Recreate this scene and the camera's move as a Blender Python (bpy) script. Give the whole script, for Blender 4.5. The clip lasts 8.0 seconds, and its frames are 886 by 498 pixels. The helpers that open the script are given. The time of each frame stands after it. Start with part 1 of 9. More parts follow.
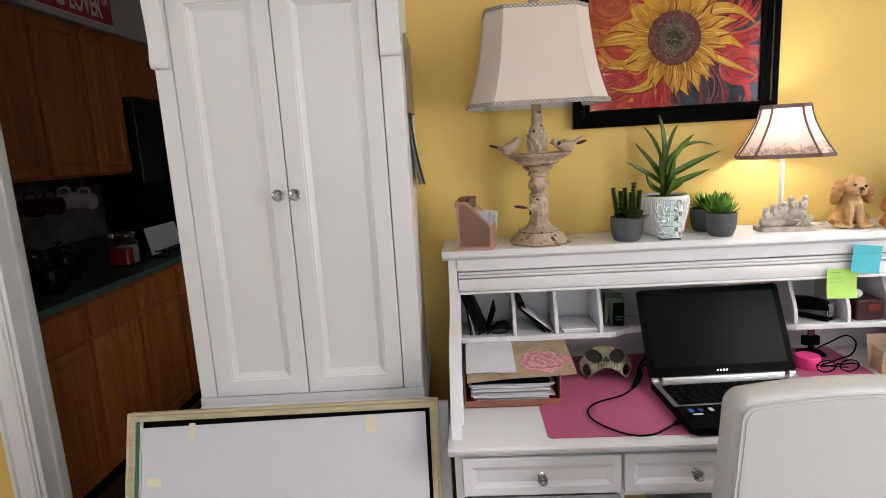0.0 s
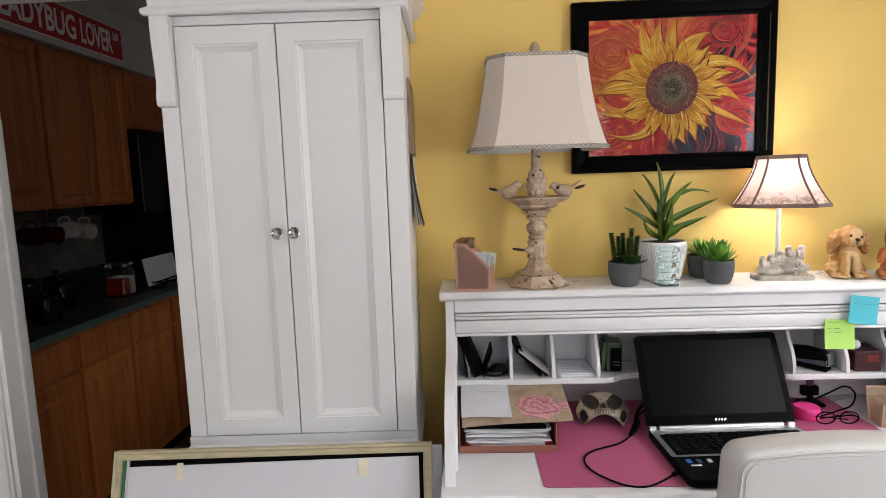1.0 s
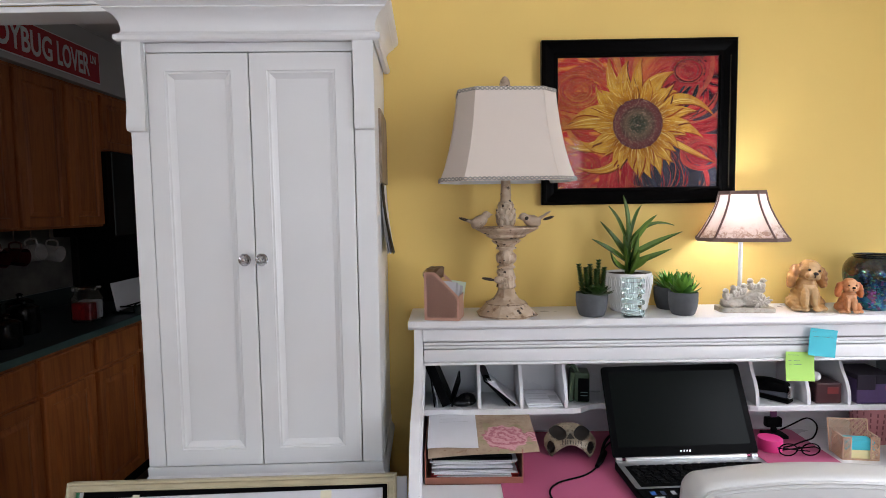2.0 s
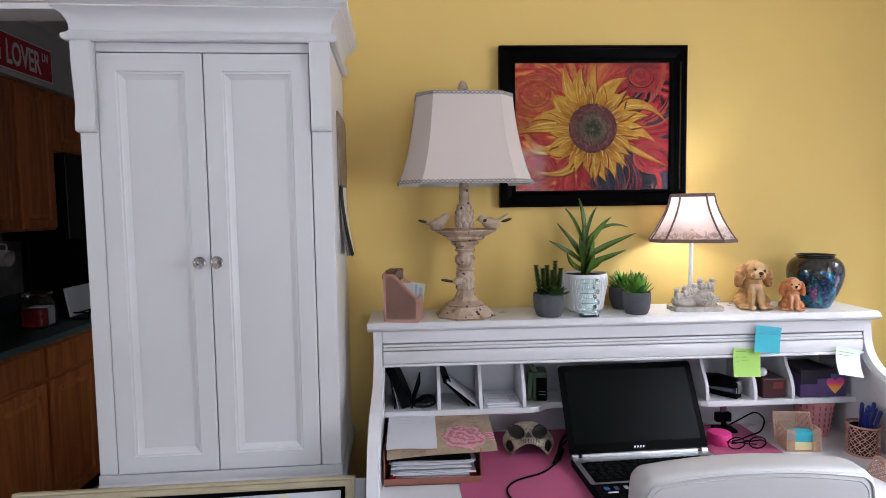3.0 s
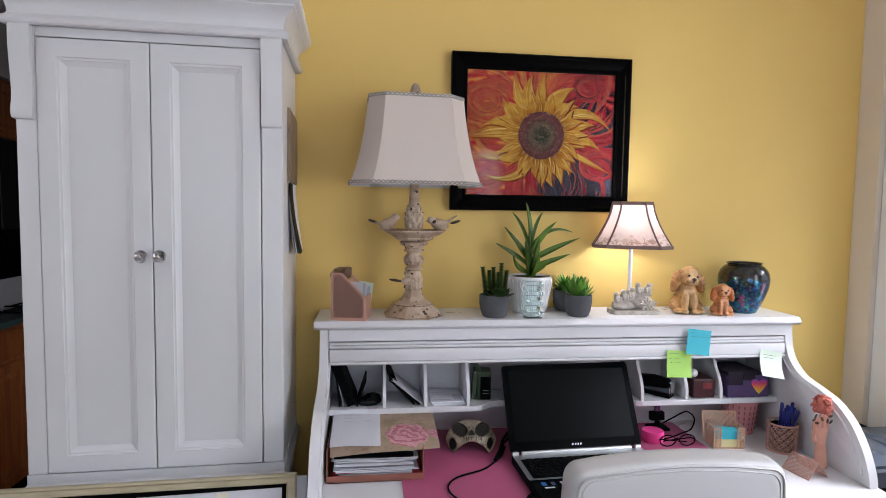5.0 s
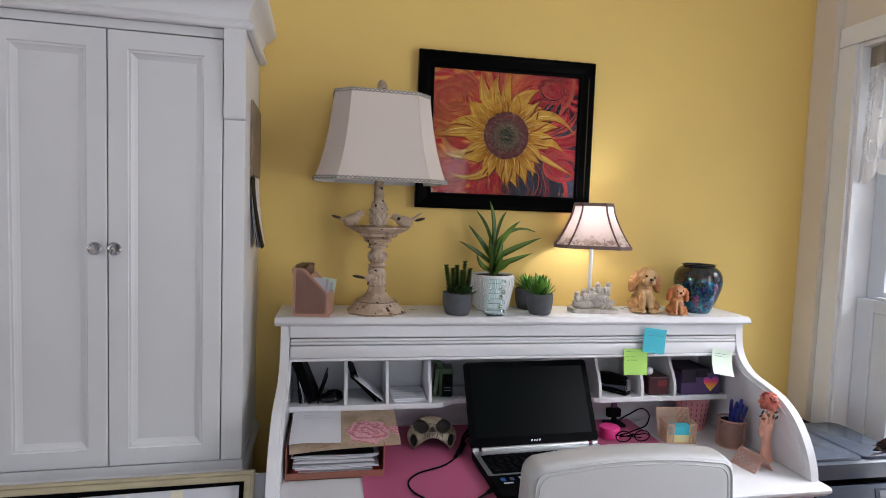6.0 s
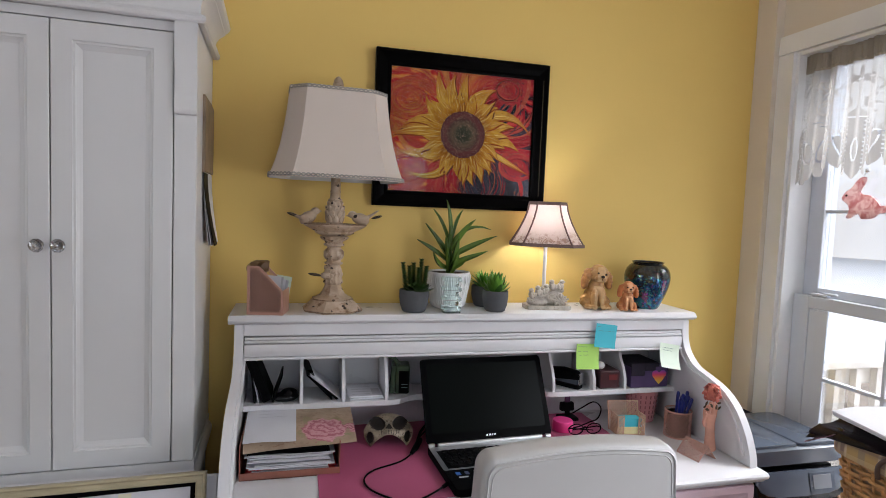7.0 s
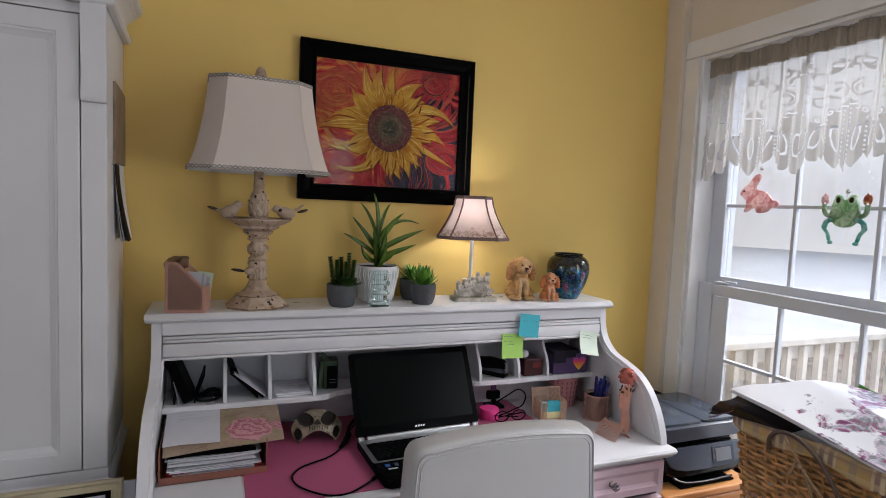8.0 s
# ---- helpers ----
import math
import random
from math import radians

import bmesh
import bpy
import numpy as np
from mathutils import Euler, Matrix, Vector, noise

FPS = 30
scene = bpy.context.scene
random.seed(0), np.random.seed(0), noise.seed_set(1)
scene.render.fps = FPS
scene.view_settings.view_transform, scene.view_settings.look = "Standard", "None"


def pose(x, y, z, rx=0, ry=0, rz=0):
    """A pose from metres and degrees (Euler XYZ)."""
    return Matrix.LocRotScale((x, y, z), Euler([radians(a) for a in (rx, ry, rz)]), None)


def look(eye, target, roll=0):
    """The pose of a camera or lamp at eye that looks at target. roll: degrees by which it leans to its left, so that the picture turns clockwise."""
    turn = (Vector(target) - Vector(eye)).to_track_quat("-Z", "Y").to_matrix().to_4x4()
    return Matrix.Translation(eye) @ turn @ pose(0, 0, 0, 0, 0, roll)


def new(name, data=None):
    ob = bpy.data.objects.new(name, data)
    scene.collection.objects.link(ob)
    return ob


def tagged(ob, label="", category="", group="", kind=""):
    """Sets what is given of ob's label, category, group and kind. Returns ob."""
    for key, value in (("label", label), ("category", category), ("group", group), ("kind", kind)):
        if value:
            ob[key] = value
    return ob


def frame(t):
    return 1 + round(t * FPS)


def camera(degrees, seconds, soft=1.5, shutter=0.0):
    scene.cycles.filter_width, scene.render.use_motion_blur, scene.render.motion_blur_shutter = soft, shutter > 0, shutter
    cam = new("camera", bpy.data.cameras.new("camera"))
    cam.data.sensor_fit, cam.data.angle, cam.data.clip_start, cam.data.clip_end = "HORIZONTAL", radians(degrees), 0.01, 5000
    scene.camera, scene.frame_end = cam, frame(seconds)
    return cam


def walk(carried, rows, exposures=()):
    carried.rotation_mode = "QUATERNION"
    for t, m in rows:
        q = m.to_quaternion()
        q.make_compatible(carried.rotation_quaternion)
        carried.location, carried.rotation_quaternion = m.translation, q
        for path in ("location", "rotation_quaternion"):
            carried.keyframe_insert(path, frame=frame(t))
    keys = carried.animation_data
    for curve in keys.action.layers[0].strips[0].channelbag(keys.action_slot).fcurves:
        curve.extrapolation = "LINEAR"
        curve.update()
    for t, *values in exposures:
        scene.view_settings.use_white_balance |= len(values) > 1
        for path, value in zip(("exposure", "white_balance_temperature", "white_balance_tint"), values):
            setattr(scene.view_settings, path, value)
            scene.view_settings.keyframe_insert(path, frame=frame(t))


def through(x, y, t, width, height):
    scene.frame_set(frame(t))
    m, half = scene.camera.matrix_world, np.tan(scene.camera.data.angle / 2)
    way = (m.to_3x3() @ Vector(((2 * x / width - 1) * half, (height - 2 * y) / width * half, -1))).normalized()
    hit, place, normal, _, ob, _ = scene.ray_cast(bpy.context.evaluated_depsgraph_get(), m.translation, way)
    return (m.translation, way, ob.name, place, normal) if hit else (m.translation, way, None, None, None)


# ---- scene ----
cam = camera(76.1, 8.0, soft=0.7)
PATH = [
    (0, (0.078, -1.48, 1.427), (-0.02, 0.484, 1.066), -3.3),
    (0.5, (0.078, -1.478, 1.434), (-0.014, 0.495, 1.119), -2.8),
    (1, (0.078, -1.479, 1.443), (-0.008, 0.505, 1.203), -1.9),
    (1.5, (0.09, -1.482, 1.448), (0.031, 0.51, 1.278), -1.2),
    (3, (0.134, -1.498, 1.444), (0.229, 0.495, 1.308), -0.9),
    (3.5, (0.141, -1.505, 1.444), (0.274, 0.486, 1.308), -0.6),
    (4, (0.144, -1.509, 1.444), (0.316, 0.479, 1.307), -0.3),
    (4.5, (0.149, -1.517, 1.444), (0.353, 0.469, 1.311), 0.2),
    (6, (0.153, -1.528, 1.44), (0.526, 0.432, 1.307), 2.0),
    (6.5, (0.157, -1.535, 1.437), (0.588, 0.414, 1.309), 2.3),
    (7, (0.163, -1.543, 1.438), (0.67, 0.387, 1.306), 2.3),
    (7.5, (0.162, -1.549, 1.439), (0.803, 0.34, 1.297), 2.3),
    (8, (0.16, -1.555, 1.444), (0.908, 0.294, 1.294), 2.4),
]
walk(cam, [(t, look(eye, target, roll)) for t, eye, target, roll in PATH],
     [(0.0, 1.30, 6800, 11), (1.5, 1.28, 6450, 11), (3.0, 1.09, 5950, 14), (4.5, 1.10, 6000, 14), (6.0, 0.83, 6150, 12), (7.0, 0.72, 6300, 12), (8.0, 0.37, 6300, 13)])

# ---- world, sun, large lights ----
world = bpy.data.worlds.new("world")
scene.world = world
world.use_nodes = True
wn, wl = world.node_tree.nodes, world.node_tree.links
sky = wn.new("ShaderNodeTexSky")
sky.sky_type = "NISHITA"
sky.sun_disc = False
sky.sun_elevation, sky.sun_rotation = radians(38), radians(105)
sky.air_density, sky.dust_density, sky.ozone_density = 1.0, 2.0, 1.0
wn["Background"].inputs["Strength"].default_value = 0.15
wl.new(sky.outputs[0], wn["Background"].inputs["Color"])

sun = new("sun", bpy.data.lights.new("sun", "SUN"))
sun.data.energy, sun.data.angle, sun.data.color = 5.0, radians(65), (0.93, 0.96, 1.0)
sun.matrix_world = look((5.0, -1.34, 4.05), (0, 0, 0))


def area_light(name, eye, target, width, height, watts, colour):
    ob = new(name, bpy.data.lights.new(name, "AREA"))
    ob.data.shape, ob.data.size, ob.data.size_y = "RECTANGLE", width, height
    ob.data.energy, ob.data.color = watts, colour
    ob.matrix_world = look(eye, target)
    return ob


# daylight of the glazed door in the wall behind, and a fill lamp added on the east side
area_light("garden_door_daylight", (0.86, -3.44, 1.76), (0.86, 0.0, 1.30), 0.98, 0.56, 3.4, (0.95, 0.97, 1.0))
area_light("east_window_daylight", (1.86, -1.40, 1.35), (0.0, -1.40, 1.35), 0.66, 1.42, 10.0, (0.95, 0.97, 1.0))

# fill lamp added from the west, set in an unseen window
area_light("west_window_daylight", (-2.82, -1.60, 1.78), (0.0, -1.60, 1.40), 1.1, 0.54, 7.8, (0.95, 0.97, 1.0))
# unseen lamp added above the deck in place of sky light, to brighten things inside the window
area_light("window_sky_daylight", (3.0, -0.40, 2.95), (1.62, -0.45, 0.95), 1.5, 1.0, 34.0, (0.93, 0.96, 1.0))
# fill lamp added to brighten the kitchen cabinets
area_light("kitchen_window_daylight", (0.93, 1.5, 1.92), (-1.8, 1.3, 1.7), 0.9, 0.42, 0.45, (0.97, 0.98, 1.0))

# ---- building helpers ----
IN_WORLD = set()


def finish(name, bm, mats, smooth=None):
    me = bpy.data.meshes.new(name)
    bmesh.ops.recalc_face_normals(bm, faces=bm.faces[:])
    bm.to_mesh(me)
    bm.free()
    for m in (mats if isinstance(mats, (list, tuple)) else [mats]):
        me.materials.append(m)
    if smooth is not None:
        me.polygons.foreach_set("use_smooth", [True] * len(me.polygons))
        me.set_sharp_from_angle(angle=radians(smooth))
    return me


def part(name, bm, mats, parent, label="", smooth=None, at=None):
    """One mesh object under a thing or a part, in its parent's own space."""
    ob = new(name, finish(name, bm, mats, smooth))
    ob.parent = parent
    if parent.name in IN_WORLD:
        ob.matrix_parent_inverse = parent.matrix_basis.inverted()
    if at is not None:
        ob.matrix_basis = at
    if label:
        tagged(ob, label)
    return ob


def thing(name, m, label, category, group="", kind="", world_space=False):
    """A thing's Empty at its base; its parts are built in its own space, or in the room's."""
    ob = new(name)
    ob.empty_display_size = 0.05
    ob.matrix_basis = m
    if world_space:
        IN_WORLD.add(ob.name)
    return tagged(ob, label, category, group, kind)


def solid(name, bm, mats, label, category, m=None, group="", kind="", smooth=None):
    """A thing that is one mesh."""
    ob = new(name, finish(name, bm, mats, smooth))
    if m is not None:
        ob.matrix_basis = m
    return tagged(ob, label, category, group, kind)


def box(bm, x0, x1, y0, y1, z0, z1, bevel=0.0, seg=2, m=None, mi=0):
    mat4 = Matrix.Translation(((x0 + x1) / 2, (y0 + y1) / 2, (z0 + z1) / 2)) @ Matrix.Diagonal((abs(x1 - x0), abs(y1 - y0), abs(z1 - z0), 1))
    ret = bmesh.ops.create_cube(bm, size=1.0, matrix=(m @ mat4) if m is not None else mat4)
    vs = ret["verts"]
    faces = set(f for v in vs for f in v.link_faces)
    for f in faces:
        f.material_index = mi
    if bevel > 0:
        es = list(set(e for v in vs for e in v.link_edges))
        r = bmesh.ops.bevel(bm, geom=es, offset=bevel, segments=seg, affect="EDGES", profile=0.5, clamp_overlap=True)
        for f in r["faces"]:
            f.material_index = mi
    return vs


def boxes(rows, bevel=0.0, seg=2):
    bm = bmesh.new()
    for r in rows:
        box(bm, *r, bevel=bevel, seg=seg)
    return bm


def skin(bm, rings, closed=True, cap=True, mi=0):
    """Quads between rows of points."""
    rows = [[bm.verts.new(p) for p in ring] for ring in rings]
    n = len(rows[0])
    for a, b in zip(rows, rows[1:]):
        for i in range(n if closed else n - 1):
            j = (i + 1) % n
            f = bm.faces.new((a[i], a[j], b[j], b[i]))
            f.material_index = mi
    if cap and closed:
        for ring in (rows[0][::-1], rows[-1]):
            f = bm.faces.new(ring)
            f.material_index = mi
    return rows


def lathe(bm, profile, seg=32, x=0.0, y=0.0, z=0.0, sx=1.0, sy=1.0, turn=0.0, mi=0, cap=True):
    rings = []
    for r, h in profile:
        rings.append([(x + sx * r * math.cos(turn + 2 * math.pi * i / seg), y + sy * r * math.sin(turn + 2 * math.pi * i / seg), z + h) for i in range(seg)])
    skin(bm, rings, True, cap, mi)
    return bm


def tube(bm, pts, r, seg=8, mi=0, cap=True):
    """A round bar along points; r is one radius or one for each point."""
    pts = [Vector(p) for p in pts]
    rs = r if isinstance(r, (list, tuple)) else [r] * len(pts)
    t0 = (pts[1] - pts[0]).normalized()
    side = t0.orthogonal().normalized()
    rings = []
    for i, p in enumerate(pts):
        t = (pts[min(i + 1, len(pts) - 1)] - pts[max(i - 1, 0)]).normalized()
        side = (side - t * side.dot(t)).normalized()
        up = t.cross(side)
        rings.append([p + rs[i] * (math.cos(2 * math.pi * k / seg) * side + math.sin(2 * math.pi * k / seg) * up) for k in range(seg)])
    skin(bm, rings, True, cap, mi)


def smooth_line(pts, n=8):
    """Catmull-Rom through points."""
    pts = [Vector(p) for p in pts]
    out = []
    for i in range(len(pts) - 1):
        p0, p1, p2, p3 = pts[max(i - 1, 0)], pts[i], pts[i + 1], pts[min(i + 2, len(pts) - 1)]
        for k in range(n):
            t = k / n
            out.append(0.5 * ((2 * p1) + (p2 - p0) * t + (2 * p0 - 5 * p1 + 4 * p2 - p3) * t * t + (3 * p1 - p0 - 3 * p2 + p3) * t * t * t))
    out.append(pts[-1])
    return out


def prism(bm, poly, axis, a0, a1, bevel=0.0, mi=0):
    """A flat outline pushed along x, y or z. The outline's pairs are the two other axes in order."""
    def put(p, a):
        return {"x": (a, p[0], p[1]), "y": (p[0], a, p[1]), "z": (p[0], p[1], a)}[axis]
    lo = [bm.verts.new(put(p, a0)) for p in poly]
    hi = [bm.verts.new(put(p, a1)) for p in poly]
    n = len(poly)
    fs = [bm.faces.new(lo[::-1]), bm.faces.new(hi)]
    rim = list(fs[0].edges) + list(fs[1].edges)
    for i in range(n):
        fs.append(bm.faces.new((lo[i], lo[(i + 1) % n], hi[(i + 1) % n], hi[i])))
    for f in fs:
        f.material_index = mi
    if bevel > 0:
        r = bmesh.ops.bevel(bm, geom=rim, offset=bevel, segments=2, affect="EDGES", profile=0.5, clamp_overlap=True)
        for f in r["faces"]:
            f.material_index = mi


def moulded(bm, x0, x1, z0, z1, rings, back, mi=0):
    """A front that faces -y: rectangles one inside the other, each (inset, y); back is the y of its rear."""
    rows = [[(x0, back, z0), (x1, back, z0), (x1, back, z1), (x0, back, z1)]]
    for d, yy in rings:
        rows.append([(x0 + d, yy, z0 + d), (x1 - d, yy, z0 + d), (x1 - d, yy, z1 - d), (x0 + d, yy, z1 - d)])
    skin(bm, rows, True, True, mi)


def sweep(bm, path, profile, mi=0, closed=False):
    """Pushes a profile (out, up) along a level path of (x, y); out is to the right of the way."""
    n = len(path)
    rings = []
    for i in range(n):
        p = Vector(path[i])
        a = Vector(path[i - 1]) if (i > 0 or closed) else None
        b = Vector(path[(i + 1) % n]) if (i < n - 1 or closed) else None
        d1 = (p - a).normalized() if a is not None else (b - p).normalized()
        d2 = (b - p).normalized() if b is not None else d1
        n1, n2 = Vector((d1.y, -d1.x)), Vector((d2.y, -d2.x))
        mit = (n1 + n2).normalized()
        k = 1.0 / max(0.3, mit.dot(n1))
        rings.append([(p.x + mit.x * o * k, p.y + mit.y * o * k, h) for o, h in profile])
    if closed:
        rings.append(rings[0])
    skin(bm, rings, True, not closed, mi)


def ball(bm, c, r, m=None, sub=2, mi=0):
    s = (r, r, r) if not isinstance(r, (tuple, list)) else r
    mm = Matrix.Translation(c) @ (m if m is not None else Matrix.Identity(4)) @ Matrix.Diagonal((*s, 1))
    ret = bmesh.ops.create_icosphere(bm, subdivisions=sub, radius=1.0, matrix=mm)
    for f in set(f for v in ret["verts"] for f in v.link_faces):
        f.material_index = mi


def lettering(text, size, width=None):
    """A flat mesh of words, in x and y, with its lower left corner at the origin."""
    cu = bpy.data.curves.new("words", "FONT")
    cu.body, cu.size, cu.resolution_u, cu.extrude, cu.offset = text, size, 3, 0.0008, size * 0.022
    ob = new("words", cu)
    dg = bpy.context.evaluated_depsgraph_get()
    me = bpy.data.meshes.new_from_object(ob.evaluated_get(dg))
    bpy.data.objects.remove(ob)
    bpy.data.curves.remove(cu)
    bm = bmesh.new()
    bm.from_mesh(me)
    bpy.data.meshes.remove(me)
    xs = [v.co.x for v in bm.verts]
    if width:
        k = width / (max(xs) - min(xs))
        for v in bm.verts:
            v.co.x = (v.co.x - min(xs)) * k
    return bm


def blended(bm, voxel, steps=4):
    """Melts closed lumps that overlap into one skin."""
    me = bpy.data.meshes.new("lumps")
    bm.to_mesh(me)
    bm.free()
    ob = new("lumps", me)
    mod = ob.modifiers.new("melt", "REMESH")
    mod.mode, mod.voxel_size = "VOXEL", voxel
    sm = ob.modifiers.new("even", "SMOOTH")
    sm.factor, sm.iterations = 0.5, steps
    dg = bpy.context.evaluated_depsgraph_get()
    got = bpy.data.meshes.new_from_object(ob.evaluated_get(dg))
    bpy.data.objects.remove(ob)
    bpy.data.meshes.remove(me)
    out = bmesh.new()
    out.from_mesh(got)
    bpy.data.meshes.remove(got)
    return out

# ---- materials ----
def nodes_of(name):
    m = bpy.data.materials.new(name)
    m.use_nodes = True
    nt = m.node_tree
    return m, nt.nodes, nt.links, nt.nodes["Principled BSDF"]


def mixer(n, l, a, b, fac, blend="MIX"):
    x = n.new("ShaderNodeMix")
    x.data_type, x.blend_type = "RGBA", blend
    for sock, v in ((x.inputs[6], a), (x.inputs[7], b), (x.inputs[0], fac)):
        if hasattr(v, "is_linked"):
            l.new(v, sock)
        elif isinstance(v, tuple):
            sock.default_value = (*v[:3], 1)
        else:
            sock.default_value = v
    return x.outputs[2]


def noise_of(n, l, scale, detail=3.0, coord=None, rough=0.55, distort=0.0):
    t = n.new("ShaderNodeTexNoise")
    t.inputs["Scale"].default_value, t.inputs["Detail"].default_value = scale, detail
    t.inputs["Roughness"].default_value, t.inputs["Distortion"].default_value = rough, distort
    if coord is not None:
        l.new(coord, t.inputs["Vector"])
    return t.outputs["Fac"]


def ramp_of(n, l, fac, stops):
    r = n.new("ShaderNodeValToRGB")
    while len(r.color_ramp.elements) < len(stops):
        r.color_ramp.elements.new(0.5)
    for e, (p, c) in zip(r.color_ramp.elements, stops):
        e.position = p
        e.color = (*c, 1) if isinstance(c, tuple) else (c, c, c, 1)
    l.new(fac, r.inputs["Fac"])
    return r.outputs["Color"]


def math_of(n, l, op, a, b=0.0):
    x = n.new("ShaderNodeMath")
    x.operation = op
    for sock, v in ((x.inputs[0], a), (x.inputs[1], b)):
        if hasattr(v, "is_linked"):
            l.new(v, sock)
        else:
            sock.default_value = v
    return x.outputs[0]


def bump_to(n, l, b, height, strength, distance=0.002):
    x = n.new("ShaderNodeBump")
    x.inputs["Strength"].default_value, x.inputs["Distance"].default_value = strength, distance
    l.new(height, x.inputs["Height"])
    l.new(x.outputs[0], b.inputs["Normal"])


def coords(n, l, stretch=None):
    c = n.new("ShaderNodeTexCoord").outputs["Object"]
    if stretch:
        mp = n.new("ShaderNodeMapping")
        mp.inputs["Scale"].default_value = stretch
        l.new(c, mp.inputs["Vector"])
        return mp.outputs[0]
    return c


def surface(name, colour, rough=0.5, shine=0.5, metal=0.0, vary=0.08, scale=6.0, grain=160.0, bump=0.08, worn=None, worn_at=0.7, coat=0.0, pieces=0.0, stretch=None, sheen=0.0):
    """A painted, moulded or woven surface: cloudy change of tone, fine grain, uneven gloss and, if given, worn spots."""
    m, n, l, b = nodes_of(name)
    c = coords(n, l, stretch)
    big, small = noise_of(n, l, scale, 4.0, c), noise_of(n, l, grain, 2.0, c)
    dark = tuple(v * (1 - vary) for v in colour)
    light = tuple(min(1.0, v * (1 + vary * 0.6)) for v in colour)
    col = mixer(n, l, dark, light, ramp_of(n, l, big, [(0.3, 0.0), (0.7, 1.0)]))
    col = mixer(n, l, col, tuple(v * (1 - vary * 0.6) for v in colour), math_of(n, l, "MULTIPLY", small, 0.35))
    if pieces:
        info = n.new("ShaderNodeObjectInfo").outputs["Random"]
        hs = n.new("ShaderNodeHueSaturation")
        l.new(math_of(n, l, "ADD", math_of(n, l, "MULTIPLY", info, 2 * pieces), 1 - pieces), hs.inputs["Value"])
        l.new(col, hs.inputs["Color"])
        col = hs.outputs["Color"]
    if worn:
        spots = ramp_of(n, l, noise_of(n, l, scale * 7, 5.0, c, 0.7), [(worn_at, 0.0), (worn_at + 0.04, 1.0)])
        col = mixer(n, l, col, worn, spots)
    l.new(col, b.inputs["Base Color"])
    l.new(math_of(n, l, "ADD", math_of(n, l, "MULTIPLY", big, 0.16), max(0.02, rough - 0.08)), b.inputs["Roughness"])
    b.inputs["Metallic"].default_value = metal
    b.inputs["Specular IOR Level"].default_value = shine
    b.inputs["Coat Weight"].default_value = coat
    b.inputs["Coat Roughness"].default_value = 0.08
    b.inputs["Sheen Weight"].default_value = sheen
    if bump:
        bump_to(n, l, b, small, bump)
    return m


def timber(name, dark, light, rough=0.4, along=2, size=1.0, coat=0.0):
    m, n, l, b = nodes_of(name)
    st = [9.0 * size] * 3
    st[along] = 0.7 * size
    c = coords(n, l, tuple(st))
    g = noise_of(n, l, 2.2, 6.0, c, 0.6, 1.2)
    f = noise_of(n, l, 22.0, 4.0, c, 0.7)
    col = ramp_of(n, l, g, [(0.3, dark), (0.55, light), (0.75, tuple((a + q) / 2 for a, q in zip(dark, light)))])
    info = n.new("ShaderNodeObjectInfo").outputs["Random"]
    hs = n.new("ShaderNodeHueSaturation")
    l.new(math_of(n, l, "ADD", math_of(n, l, "MULTIPLY", info, 0.3), 0.85), hs.inputs["Value"])
    l.new(mixer(n, l, col, dark, math_of(n, l, "MULTIPLY", f, 0.35)), hs.inputs["Color"])
    l.new(hs.outputs["Color"], b.inputs["Base Color"])
    b.inputs["Roughness"].default_value = rough
    b.inputs["Coat Weight"].default_value = coat
    bump_to(n, l, b, f, 0.12, 0.001)
    return m


def clear(name, tint, ior=1.45, rough=0.0):
    m, n, l, b = nodes_of(name)
    b.inputs["Base Color"].default_value = (*tint, 1)
    b.inputs["Transmission Weight"].default_value = 1.0
    b.inputs["IOR"].default_value = ior
    b.inputs["Roughness"].default_value = rough
    return m


def pane_glass(name, tint=(1, 1, 1), ior=1.45):
    """A thin pane: see-through, with the gloss of its face."""
    m, n, l, b = nodes_of(name)
    tr, gl, mx = n.new("ShaderNodeBsdfTransparent"), n.new("ShaderNodeBsdfGlossy"), n.new("ShaderNodeMixShader")
    fr = n.new("ShaderNodeFresnel")
    fr.inputs["IOR"].default_value = ior
    tr.inputs["Color"].default_value = (*tint, 1)
    gl.inputs["Roughness"].default_value = 0.015
    l.new(fr.outputs[0], mx.inputs[0])
    l.new(tr.outputs[0], mx.inputs[1])
    l.new(gl.outputs[0], mx.inputs[2])
    l.new(mx.outputs[0], n["Material Output"].inputs["Surface"])
    return m


def glowing(name, colour, strength):
    m, n, l, b = nodes_of(name)
    b.inputs["Base Color"].default_value = (*colour, 1)
    b.inputs["Emission Color"].default_value = (*colour, 1)
    b.inputs["Emission Strength"].default_value = strength
    return m


def thin_cloth(name, colour, through=0.45, grain=900.0, rough=0.9):
    """Cloth that lets light through from behind."""
    m, n, l, b = nodes_of(name)
    c = coords(n, l)
    g = noise_of(n, l, grain, 2.0, c)
    col = mixer(n, l, tuple(v * 0.9 for v in colour), colour, g)
    df, tl, mx = n.new("ShaderNodeBsdfDiffuse"), n.new("ShaderNodeBsdfTranslucent"), n.new("ShaderNodeMixShader")
    mx.inputs[0].default_value = through
    l.new(col, df.inputs["Color"])
    l.new(col, tl.inputs["Color"])
    bp = n.new("ShaderNodeBump")
    bp.inputs["Strength"].default_value, bp.inputs["Distance"].default_value = 0.15, 0.001
    l.new(g, bp.inputs["Height"])
    l.new(bp.outputs[0], df.inputs["Normal"])
    l.new(df.outputs[0], mx.inputs[1])
    l.new(tl.outputs[0], mx.inputs[2])
    l.new(mx.outputs[0], n["Material Output"].inputs["Surface"])
    return m


